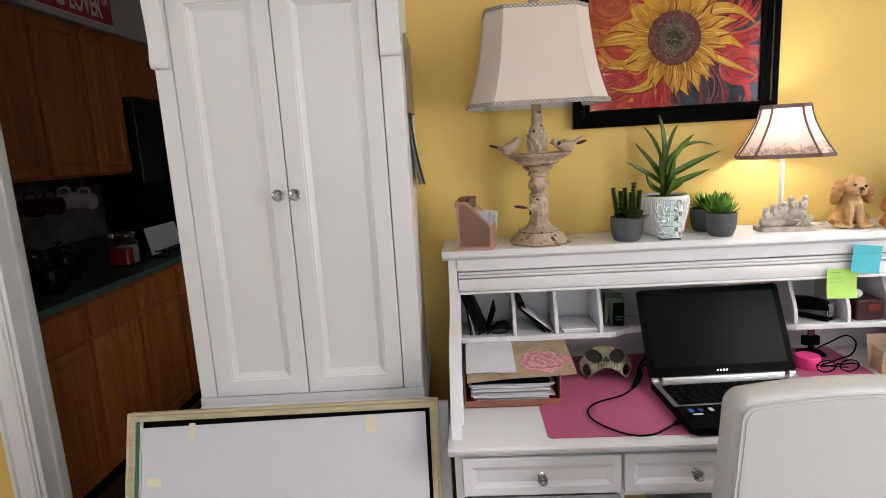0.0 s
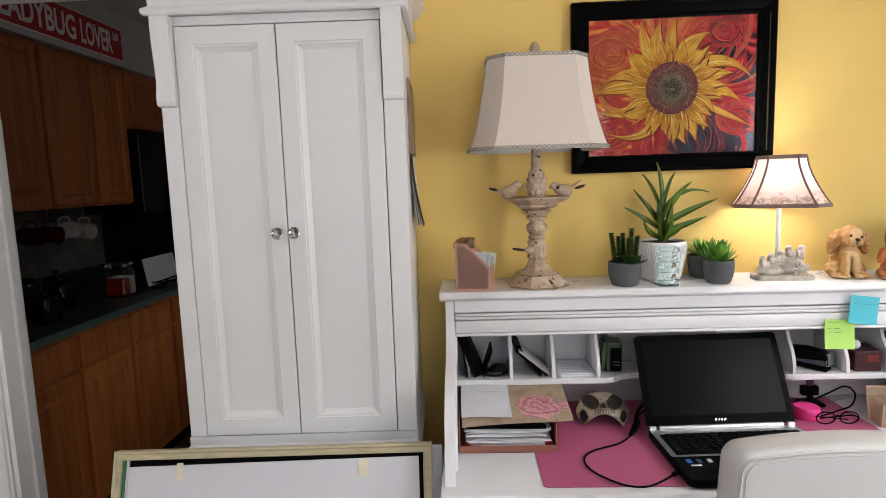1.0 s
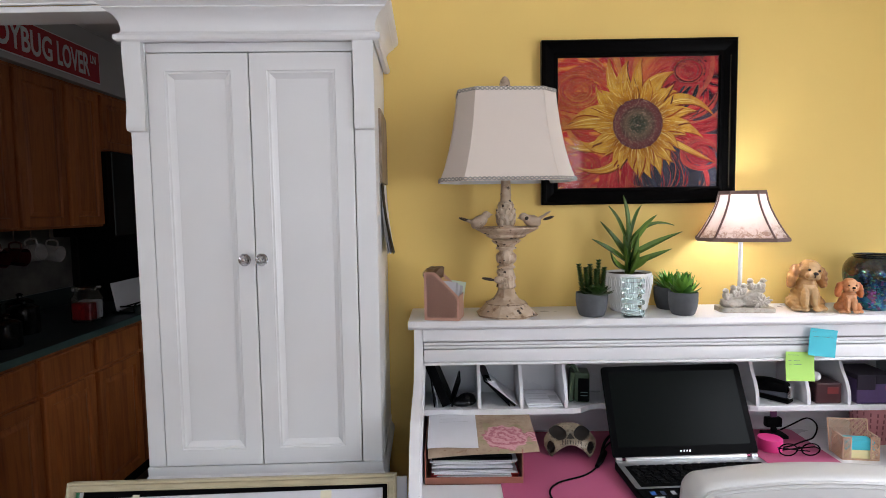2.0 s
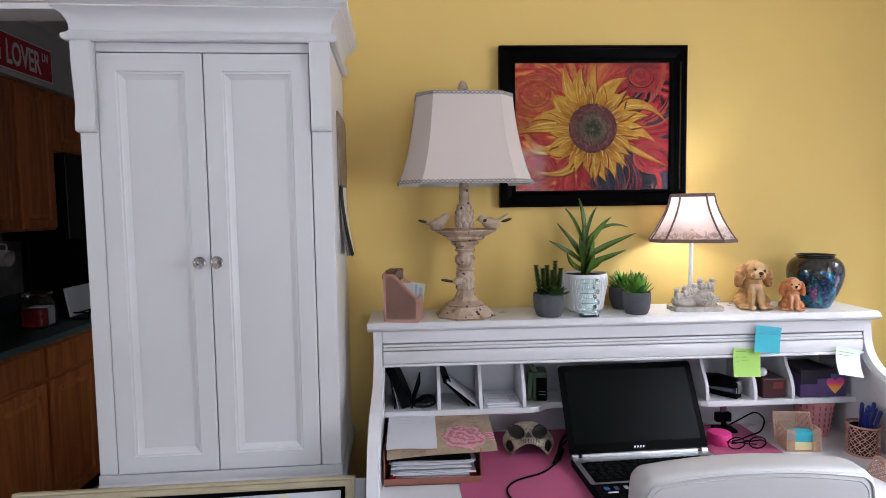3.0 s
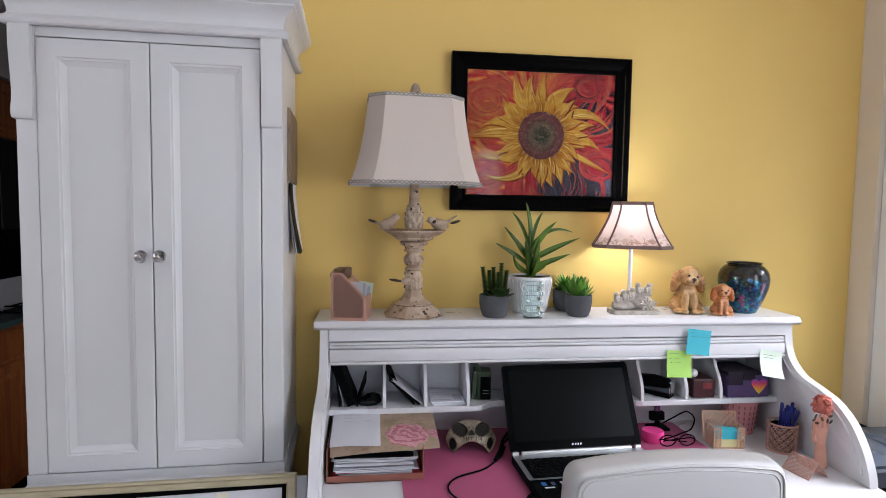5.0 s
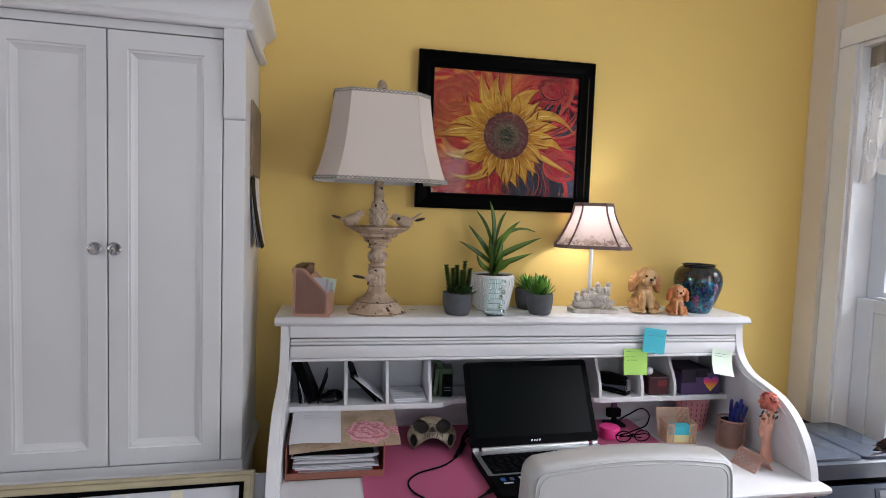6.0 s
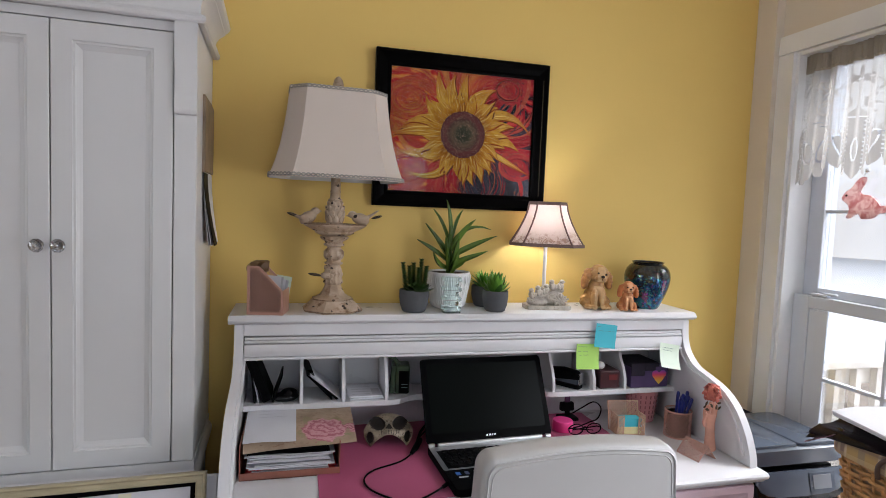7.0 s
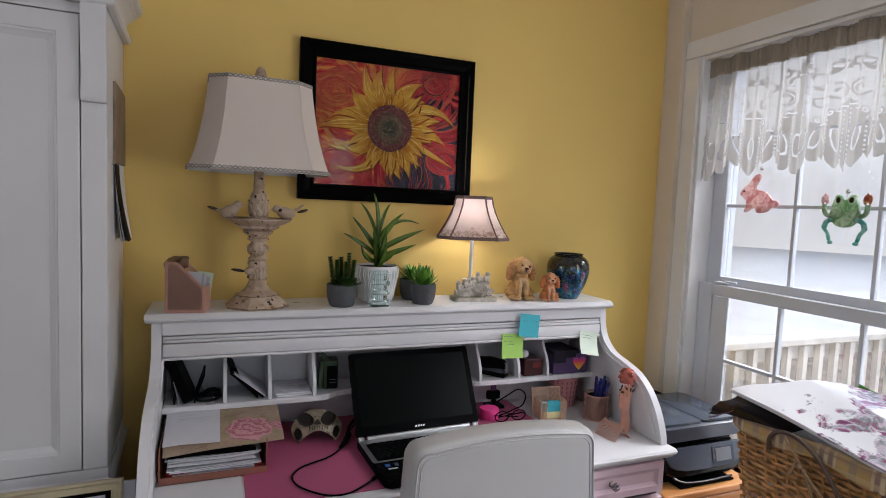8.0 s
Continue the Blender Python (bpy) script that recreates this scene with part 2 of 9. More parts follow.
def printed_silk():
    """Thin cream silk with a faded brown floral border round its lower edge."""
    m = thin_cloth("thin cream silk", (0.80, 0.71, 0.67), 0.5, 500)
    n, l = m.node_tree.nodes, m.node_tree.links
    c = coords(n, l)
    up = n.new("ShaderNodeSeparateXYZ")
    l.new(c, up.inputs[0])
    low = ramp_of(n, l, math_of(n, l, "ADD", up.outputs["Z"], math_of(n, l, "MULTIPLY", noise_of(n, l, 60.0, 3.0, c), 0.05)), [(0.245, 1.0), (0.268, 0.0)])
    flowers = ramp_of(n, l, noise_of(n, l, 75.0, 4.0, c, 0.65, 0.8), [(0.46, 0.0), (0.58, 0.8)])
    plain = n["Diffuse BSDF"].inputs["Color"].links[0].from_socket
    col = mixer(n, l, plain, (0.42, 0.27, 0.20), math_of(n, l, "MULTIPLY", low, flowers))
    l.new(col, n["Diffuse BSDF"].inputs["Color"])
    l.new(col, n["Translucent BSDF"].inputs["Color"])
    return m


def marbled(name, dark, light):
    """Cast glass with cloudy veins that lets light through and has a wet gloss."""
    m, n, l, b = nodes_of(name)
    c = coords(n, l)
    g = ramp_of(n, l, noise_of(n, l, 38.0, 4.0, c, 0.6, 1.0), [(0.38, 0.0), (0.62, 1.0)])
    col = mixer(n, l, dark, light, g)
    df, tl, mx = n.new("ShaderNodeBsdfDiffuse"), n.new("ShaderNodeBsdfTranslucent"), n.new("ShaderNodeMixShader")
    gl, m2 = n.new("ShaderNodeBsdfGlossy"), n.new("ShaderNodeMixShader")
    mx.inputs[0].default_value, m2.inputs[0].default_value, gl.inputs["Roughness"].default_value = 0.55, 0.08, 0.12
    l.new(col, df.inputs["Color"])
    l.new(col, tl.inputs["Color"])
    l.new(df.outputs[0], mx.inputs[1])
    l.new(tl.outputs[0], mx.inputs[2])
    bp = n.new("ShaderNodeBump")
    bp.inputs["Strength"].default_value, bp.inputs["Distance"].default_value = 0.5, 0.002
    l.new(g, bp.inputs["Height"])
    l.new(bp.outputs[0], gl.inputs["Normal"])
    l.new(mx.outputs[0], m2.inputs[1])
    l.new(gl.outputs[0], m2.inputs[2])
    l.new(m2.outputs[0], n["Material Output"].inputs["Surface"])
    return m


def by_island(name, stops, rough=0.5, scale=30.0, streak=None, shade=0.45, shine=0.3):
    """Each loose piece of a mesh takes its own colour from a row of colours."""
    m, n, l, b = nodes_of(name)
    rnd = n.new("ShaderNodeNewGeometry").outputs["Random Per Island"]
    col = ramp_of(n, l, rnd, stops)
    c = coords(n, l, streak)
    g = noise_of(n, l, scale, 4.0, c)
    dk = mixer(n, l, col, (0.02, 0.01, 0.005), math_of(n, l, "MULTIPLY", ramp_of(n, l, g, [(0.4, 0.0), (0.75, 1.0)]), shade))
    l.new(dk, b.inputs["Base Color"])
    b.inputs["Specular IOR Level"].default_value = shine
    b.inputs["Roughness"].default_value = rough
    bump_to(n, l, b, g, 0.15, 0.0008)
    return m


def chipped():
    """Cream paint with dark chips and brown rubbed edges."""
    m, n, l, b = nodes_of("chipped cream paint")
    c = coords(n, l)
    a = noise_of(n, l, 20.0, 5.0, c, 0.6)
    col = ramp_of(n, l, a, [(0.3, (0.34, 0.24, 0.16)), (0.5, (0.48, 0.365, 0.265)), (0.7, (0.58, 0.47, 0.37))])
    v = n.new("ShaderNodeTexVoronoi")
    v.inputs["Scale"].default_value = 52.0
    l.new(c, v.inputs["Vector"])
    spots = ramp_of(n, l, math_of(n, l, "ADD", v.outputs["Distance"], math_of(n, l, "MULTIPLY", noise_of(n, l, 150, 2.0, c), 0.12)), [(0.27, 1.0), (0.30, 0.0)])
    few = ramp_of(n, l, noise_of(n, l, 26.0, 1.0, c), [(0.43, 0.0), (0.45, 1.0)])
    col = mixer(n, l, col, (0.022, 0.011, 0.008), math_of(n, l, "MULTIPLY", spots, few))
    rub = ramp_of(n, l, noise_of(n, l, 34.0, 5.0, c, 0.7), [(0.54, 0.0), (0.62, 1.0)])
    col = mixer(n, l, col, (0.26, 0.16, 0.09), math_of(n, l, "MULTIPLY", rub, 0.7))
    l.new(col, b.inputs["Base Color"])
    b.inputs["Roughness"].default_value = 0.6
    bump_to(n, l, b, noise_of(n, l, 220, 3.0, c), 0.3, 0.001)
    return m


WALL_YELLOW = surface("yellow wall paint", (0.775, 0.54, 0.152), 0.62, vary=0.05, scale=1.6, grain=420, bump=0.10)
WALL_GREIGE = surface("greige wall paint", (0.71, 0.63, 0.52), 0.65, vary=0.04, scale=1.6, grain=420, bump=0.10)
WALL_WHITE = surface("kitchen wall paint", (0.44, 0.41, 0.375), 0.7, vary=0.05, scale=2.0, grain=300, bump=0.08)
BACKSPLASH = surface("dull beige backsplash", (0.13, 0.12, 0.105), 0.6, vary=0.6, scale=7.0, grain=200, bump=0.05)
CEILING = surface("ceiling paint", (0.80, 0.79, 0.77), 0.8, vary=0.03, scale=2.0, grain=240, bump=0.15)
TRIM = surface("white trim paint", (0.80, 0.80, 0.80), 0.38, vary=0.04, scale=5.0, grain=260, bump=0.03)
WHITE_PAINT = surface("white furniture paint", (0.68, 0.68, 0.685), 0.36, vary=0.035, scale=4.0, grain=320, bump=0.03)
DESK_PAINT = surface("white desk paint", (0.71, 0.705, 0.72), 0.30, vary=0.035, scale=5.0, grain=320, bump=0.03)
# right drawers' white paint, with pink bounced light put into the colour
PINK_LIT_PAINT = surface("white drawer paint tinted pink", (0.80, 0.60, 0.66), 0.3, vary=0.05, scale=5.0, grain=300, bump=0.03)
DARK_WOOD_FLOOR = timber("dark floor boards", (0.05, 0.022, 0.012), (0.13, 0.06, 0.03), 0.4, 1, 0.6)
CHERRY = timber("cherry cabinet wood", (0.20, 0.052, 0.009), (0.42, 0.125, 0.025), 0.6, 2, 1.0, 0.0)
PINE = timber("orange pine", (0.50, 0.20, 0.055), (0.68, 0.32, 0.11), 0.4, 0, 1.0, 0.2)
COUNTER = surface("dark teal laminate", (0.012, 0.022, 0.022), 0.35, vary=0.35, scale=60, grain=500, bump=0.02)
BLACK_GLOSS = surface("black gloss", (0.004, 0.004, 0.0045), 0.18, 0.3, vary=0.2, scale=8, grain=200, bump=0.01)
BLACK_MATT = surface("black plastic", (0.003, 0.003, 0.0034), 0.5, 0.03, vary=0.2, scale=8, grain=500, bump=0.06)
GREY_PLASTIC = surface("dark grey plastic", (0.058, 0.072, 0.098), 0.24, 0.8, vary=0.12, scale=8, grain=500, bump=0.05)
SILVER = surface("brushed silver", (0.62, 0.63, 0.65), 0.32, 0.5, 0.9, vary=0.08, scale=10, grain=300, bump=0.04, stretch=(1, 12, 12))
CHROME = surface("chrome", (0.75, 0.75, 0.76), 0.12, 0.5, 1.0, vary=0.05, scale=10, grain=100, bump=0.0)
CRYSTAL = clear("crystal glass", (0.72, 0.74, 0.78), 1.6)
AQUA_GLASS = clear("aqua glass", (0.88, 1.0, 0.985), 1.14, 0.04)
CLEAR_GLASS = clear("clear jar glass", (0.93, 0.95, 0.95), 1.4)
WINDOW_GLASS = pane_glass("window glass", (0.97, 0.98, 0.98))
PICTURE_GLASS = pane_glass("picture glass", (0.98, 0.98, 0.98), 1.22)
LEATHER = surface("white leather", (0.475, 0.47, 0.465), 0.40, vary=0.04, scale=4, grain=420, bump=0.05)
BLACK_FRAME = surface("black frame lacquer", (0.002, 0.0018, 0.0018), 0.34, 0.03, vary=0.3, scale=10, grain=300, bump=0.05, worn=(0.05, 0.03, 0.02), worn_at=0.74)
GOLD_WOOD = surface("pale gilded wood", (0.46, 0.40, 0.26), 0.45, vary=0.18, scale=14, grain=240, bump=0.12, stretch=(1.5, 6, 6))
GREEN_FELT = surface("green edge strip", (0.03, 0.16, 0.07), 0.6, vary=0.2, scale=12)
BOARD = surface("white backing board", (0.57, 0.57, 0.61), 0.6, vary=0.05, scale=3.0, grain=160, bump=0.05)
TAPE = surface("yellowed tape", (0.70, 0.66, 0.50), 0.5, vary=0.1, scale=20)
ROSE_GOLD = surface("rose gold metal", (0.64, 0.37, 0.295), 0.38, 0.5, 0.45, vary=0.12, scale=16, grain=300, bump=0.05)
GOLD_LATTICE = surface("pale gold card", (0.62, 0.40, 0.27), 0.5, 0.5, 0.15, vary=0.12, scale=20, grain=300, bump=0.05)
CREAM_WORN = chipped()
SHADE_LINEN = thin_cloth("off-white linen", (0.87, 0.775, 0.695), 0.28, 700)
BRAID = surface("grey braid trim", (0.42, 0.39, 0.35), 0.8, vary=0.3, scale=60, grain=700, bump=0.4)
LIT_SHADE = printed_silk()
SHADE_TRIM = surface("taupe shade trim", (0.20, 0.13, 0.115), 0.8, vary=0.2, scale=40, grain=500, bump=0.2)
RESIN = surface("cream resin", (0.50, 0.45, 0.39), 0.55, vary=0.3, scale=40, grain=260, bump=0.3, worn=(0.22, 0.17, 0.12), worn_at=0.60)
CEMENT = surface("grey cement", (0.085, 0.088, 0.095), 0.8, vary=0.22, scale=26, grain=260, bump=0.35)
WHITE_CERAMIC = surface("white glazed ceramic", (0.80, 0.80, 0.80), 0.25, vary=0.04, scale=12, grain=200, bump=0.04)
SOIL = surface("dark potting soil", (0.03, 0.02, 0.013), 0.95, vary=0.5, scale=80, grain=300, bump=0.6)
GREEN_DARK = by_island("dark succulent green", [(0.0, (0.010, 0.032, 0.008)), (0.5, (0.022, 0.060, 0.012)), (1.0, (0.045, 0.095, 0.02))], 0.42, 25)
GREEN_ALOE = by_island("aloe green", [(0.0, (0.030, 0.070, 0.010)), (0.5, (0.070, 0.140, 0.018)), (1.0, (0.15, 0.25, 0.035))], 0.4, 18)
GREEN_BRIGHT = by_island("bright leaf green", [(0.0, (0.06, 0.24, 0.02)), (0.5, (0.11, 0.34, 0.03)), (1.0, (0.22, 0.46, 0.06))], 0.4, 25)
GREEN_MID = by_island("mid leaf green", [(0.0, (0.035, 0.12, 0.015)), (0.5, (0.095, 0.26, 0.03)), (1.0, (0.20, 0.40, 0.055))], 0.42, 25)
FUR_TAN = surface("tan figurine glaze", (0.44, 0.235, 0.08), 0.5, vary=0.35, scale=34, grain=130, bump=0.6)
FUR_RED = surface("reddish figurine glaze", (0.52, 0.20, 0.07), 0.5, vary=0.35, scale=40, grain=150, bump=0.6)
EYE_DARK = surface("dark eye glaze", (0.022, 0.011, 0.006), 0.12, vary=0.1)
PAPER = surface("white paper", (0.70, 0.70, 0.74), 0.7, vary=0.05, scale=10, grain=300, bump=0.05)
PAPER_GREY = surface("grey printed paper", (0.55, 0.55, 0.58), 0.7, vary=0.15, scale=18, grain=300, bump=0.05)
KRAFT = surface("reddish brown folder card", (0.30, 0.11, 0.075), 0.65, vary=0.15, scale=12, grain=300, bump=0.1)
RED_CARD = surface("red card", (0.50, 0.03, 0.035), 0.5, vary=0.12, scale=12)
# near-black brown that stands in for shade seen through openwork holes
HOLE_SHADE = surface("dark hole shade", (0.035, 0.018, 0.012), 0.8, vary=0.3, scale=40, grain=300, bump=0.1)
BROWN_RIBBON = surface("brown ribbon", (0.20, 0.11, 0.055), 0.4, vary=0.45, scale=40, grain=300, bump=0.2)
PINK_MAT = surface("rose pink desk mat", (0.40, 0.085, 0.175), 0.5, vary=0.06, scale=6, grain=500, bump=0.12)
BONE = surface("painted bone resin", (0.36, 0.30, 0.215), 0.4, vary=0.8, scale=22, grain=160, bump=0.4, worn=(0.09, 0.06, 0.035), worn_at=0.56)
SOCKET = surface("dark socket paint", (0.02, 0.015, 0.012), 0.6, vary=0.3, scale=30)
SCREEN = surface("dark laptop screen", (0.0030, 0.0042, 0.0038), 0.25, 0.04, vary=0.1, scale=3, grain=200, bump=0.0)
HOT_PINK = surface("hot pink plastic", (0.80, 0.06, 0.28), 0.35, vary=0.08)
SOFT_PINK = surface("dusty pink plastic", (0.62, 0.26, 0.27), 0.45, vary=0.08)
PURPLE = surface("dark purple card", (0.075, 0.043, 0.125), 0.55, vary=0.2, scale=20)
MAROON = surface("dark maroon plastic", (0.045, 0.009, 0.012), 0.4, vary=0.2)
BLUE_PEN = surface("blue plastic", (0.010, 0.018, 0.17), 0.3, vary=0.2, pieces=0.3)
CORAL = by_island("coral petals", [(0.0, (0.42, 0.07, 0.06)), (1.0, (0.72, 0.24, 0.17))], 0.6, 40)
PEACH = surface("peach porcelain", (0.70, 0.36, 0.26), 0.5, vary=0.15, scale=24, grain=200, bump=0.1)
NOTE_BLUE = surface("turquoise note paper", (0.055, 0.48, 0.58), 0.6, vary=0.04)
NOTE_GREEN = surface("lime note paper", (0.42, 0.72, 0.14), 0.6, vary=0.04)
NOTE_PALE = surface("pale green note paper", (0.68, 0.78, 0.64), 0.6, vary=0.04)
NOTE_YELLOW = surface("pale yellow note paper", (0.78, 0.70, 0.36), 0.6, vary=0.04)
INK = surface("pen ink", (0.11, 0.19, 0.18), 0.6, vary=0.1)
RED_SIGN = surface("red sign enamel", (0.42, 0.018, 0.022), 0.35, vary=0.08)
SIGN_WHITE = surface("white sign enamel", (0.76, 0.74, 0.72), 0.4, vary=0.04)
WICKER = surface("honey wicker", (0.60, 0.32, 0.12), 0.55, vary=0.45, scale=30, grain=220, bump=0.4, pieces=0.25)
LEATHER_STRAP = surface("grey brown leather", (0.12, 0.075, 0.055), 0.5, vary=0.2, scale=20)
DECK_WOOD = surface("weathered pale timber", (0.66, 0.62, 0.57), 0.75, vary=0.2, scale=12, grain=160, bump=0.3, pieces=0.12)
LACE = thin_cloth("cream cotton lace", (0.64, 0.62, 0.595), 0.36, 600)
# darker copy of the lace for its doubled heading, backlit shade in the colour
LACE_HEAD = thin_cloth("shaded doubled lace heading", (0.40, 0.35, 0.28), 0.15, 600)
# bluish grey puts the white frame's backlit shade into its colour
VINYL = surface("white vinyl with backlit tint", (0.64, 0.67, 0.73), 0.35, vary=0.03, scale=5, grain=300, bump=0.02)


def plaid_cloth():
    """Tan cloth woven with brown, cream and grey checks."""
    m, n, l, b = nodes_of("tan plaid cloth")
    c = coords(n, l)
    sp = n.new("ShaderNodeSeparateXYZ")
    l.new(c, sp.inputs[0])
    col = (0.56, 0.38, 0.16)
    for axis, freq, phase, at, tint, fac in (("Y", 52.0, 0.0, 0.35, (0.72, 0.62, 0.44), 0.75), ("Y", 52.0, 0.55, 0.93, (0.22, 0.13, 0.12), 0.8), ("Y", 52.0, -0.55, 0.93, (0.22, 0.13, 0.12), 0.8), ("Y", 52.0, 3.1, 0.88, (0.30, 0.27, 0.22), 0.6), ("Z", 150.0, 0.4, 0.55, (0.68, 0.52, 0.28), 0.5), ("Z", 150.0, 2.4, 0.9, (0.26, 0.17, 0.12), 0.5), ("X", 52.0, 0.0, 0.6, (0.28, 0.20, 0.15), 0.5)):
        s = math_of(n, l, "SINE", math_of(n, l, "ADD", math_of(n, l, "MULTIPLY", sp.outputs[axis], freq), phase))
        col = mixer(n, l, col, tint, math_of(n, l, "MULTIPLY", ramp_of(n, l, s, [(at, 0.0), (min(1.0, at + 0.05), 1.0)]), fac))
    l.new(col, b.inputs["Base Color"])
    b.inputs["Roughness"].default_value = 0.9
    bump_to(n, l, b, noise_of(n, l, 600, 2.0, c), 0.3, 0.001)
    return m


def iridescent():
    """Nearly black metallic glaze, flecked with blue, violet, green and gold where the film is thick."""
    m, n, l, b = nodes_of("iridescent glaze")
    c = coords(n, l)
    a = noise_of(n, l, 11.0, 4.0, c, 0.6, 0.8)
    gem = n.new("ShaderNodeTexVoronoi")
    gem.inputs["Scale"].default_value = 210.0
    l.new(c, gem.inputs["Vector"])
    sp = n.new("ShaderNodeSeparateColor")
    l.new(gem.outputs["Color"], sp.inputs[0])
    film = ramp_of(n, l, a, [(0.30, (0.14, 0.09, 0.03)), (0.38, (0.03, 0.04, 0.03)), (0.44, (0.012, 0.06, 0.22)), (0.49, (0.02, 0.18, 0.22)), (0.53, (0.03, 0.025, 0.10)), (0.58, (0.20, 0.04, 0.11)), (0.63, (0.05, 0.17, 0.10)), (0.72, (0.20, 0.13, 0.04))])
    fleck = ramp_of(n, l, sp.outputs[0], [(0.0, (0.03, 0.12, 0.60)), (0.3, (0.05, 0.45, 0.55)), (0.5, (0.14, 0.44, 0.20)), (0.75, (0.55, 0.12, 0.16)), (1.0, (0.34, 0.10, 0.55))])
    few = math_of(n, l, "MULTIPLY", ramp_of(n, l, sp.outputs[1], [(0.70, 0.0), (0.86, 1.0)]), 0.60)
    up = n.new("ShaderNodeSeparateXYZ")
    l.new(c, up.inputs[0])
    high = ramp_of(n, l, math_of(n, l, "ADD", math_of(n, l, "MULTIPLY", up.outputs["Z"], 7.0), math_of(n, l, "MULTIPLY", a, 0.5)), [(0.95, 0.0), (1.15, 0.85)])
    dull = ramp_of(n, l, noise_of(n, l, 60.0, 4.0, c), [(0.35, (0.012, 0.010, 0.006)), (0.65, (0.085, 0.065, 0.032))])
    l.new(mixer(n, l, mixer(n, l, film, fleck, few), dull, high), b.inputs["Base Color"])
    b.inputs["Metallic"].default_value, b.inputs["Roughness"].default_value = 0.75, 0.2
    b.inputs["Coat Weight"].default_value, b.inputs["Coat Roughness"].default_value = 0.3, 0.04
    bump_to(n, l, b, noise_of(n, l, 90, 2.0, c), 0.5, 0.002)
    return m


def canvas_ground():
    """Swirling reds and oranges of the painting, darker towards its lower right."""
    m, n, l, b = nodes_of("painted canvas")
    c = coords(n, l)
    a = noise_of(n, l, 7.0, 3.0, c, 0.5, 3.2)
    w = n.new("ShaderNodeTexWave")
    w.wave_type, w.inputs["Scale"].default_value, w.inputs["Distortion"].default_value = "RINGS", 9.0, 9.0
    w.inputs["Detail"].default_value, w.inputs["Detail Scale"].default_value = 2.0, 1.5
    l.new(c, w.inputs["Vector"])
    warm = ramp_of(n, l, w.outputs["Fac"], [(0.0, (0.42, 0.015, 0.02)), (0.4, (0.55, 0.05, 0.03)), (0.7, (0.62, 0.15, 0.03)), (1.0, (0.68, 0.27, 0.05))])
    red = ramp_of(n, l, w.outputs["Fac"], [(0.0, (0.02, 0.008, 0.015)), (0.35, (0.25, 0.008, 0.02)), (0.8, (0.52, 0.02, 0.03)), (1.0, (0.60, 0.07, 0.05))])
    sp = n.new("ShaderNodeSeparateXYZ")
    l.new(c, sp.inputs[0])
    side = ramp_of(n, l, math_of(n, l, "ADD", math_of(n, l, "MULTIPLY", sp.outputs["X"], 2.4), 0.42), [(0.3, 0.0), (0.75, 1.0)])
    col = mixer(n, l, warm, red, side)
    low = math_of(n, l, "ADD", math_of(n, l, "MULTIPLY", sp.outputs["X"], 1.0), math_of(n, l, "MULTIPLY", sp.outputs["Z"], -1.9))
    dusk = ramp_of(n, l, math_of(n, l, "ADD", low, math_of(n, l, "MULTIPLY", a, 0.35)), [(0.38, 0.0), (0.55, 1.0)])
    col = mixer(n, l, col, ramp_of(n, l, a, [(0.35, (0.018, 0.022, 0.04)), (0.55, (0.06, 0.07, 0.10)), (0.72, (0.34, 0.10, 0.06))]), dusk)
    l.new(col, b.inputs["Base Color"])
    b.inputs["Roughness"].default_value = 0.5
    b.inputs["Specular IOR Level"].default_value = 0.15
    bump_to(n, l, b, noise_of(n, l, 160, 3.0, c), 0.25, 0.0006)
    return m


def seed_disc():
    m, n, l, b = nodes_of("painted seed head")
    c = coords(n, l)
    v = n.new("ShaderNodeTexVoronoi")
    v.inputs["Scale"].default_value = 200.0
    l.new(c, v.inputs["Vector"])
    ln = n.new("ShaderNodeVectorMath")
    ln.operation = "LENGTH"
    l.new(c, ln.inputs[0])
    ring = ramp_of(n, l, math_of(n, l, "MULTIPLY", ln.outputs["Value"], 12.0), [(0.0, (0.02, 0.024, 0.010)), (0.25, (0.035, 0.036, 0.016)), (0.42, (0.11, 0.07, 0.04)), (0.55, (0.07, 0.032, 0.022)), (0.68, (0.13, 0.03, 0.028)), (0.95, (0.07, 0.014, 0.016))])
    dots = ramp_of(n, l, v.outputs["Distance"], [(0.15, 1.0), (0.4, 0.0)])
    col = mixer(n, l, ring, (0.62, 0.40, 0.28), math_of(n, l, "MULTIPLY", math_of(n, l, "MULTIPLY", dots, ramp_of(n, l, noise_of(n, l, 40.0, 2.0, c), [(0.42, 0.15), (0.6, 1.0)])), 0.75))
    l.new(col, b.inputs["Base Color"])
    b.inputs["Roughness"].default_value = 0.45
    b.inputs["Specular IOR Level"].default_value = 0.2
    bump_to(n, l, b, v.outputs["Distance"], 0.5, 0.001)
    return m


def leaf_litter():
    m, n, l, b = nodes_of("pale lawn")
    c = n.new("ShaderNodeTexCoord").outputs["Object"]
    col = ramp_of(n, l, noise_of(n, l, 0.7, 6.0, c), [(0.3, (0.72, 0.70, 0.68)), (0.7, (0.84, 0.83, 0.82))])
    l.new(mixer(n, l, col, (0.46, 0.43, 0.40), math_of(n, l, "MULTIPLY", noise_of(n, l, 9.0, 4.0, c), 0.35)), b.inputs["Base Color"])
    b.inputs["Roughness"].default_value = 0.95
    return m


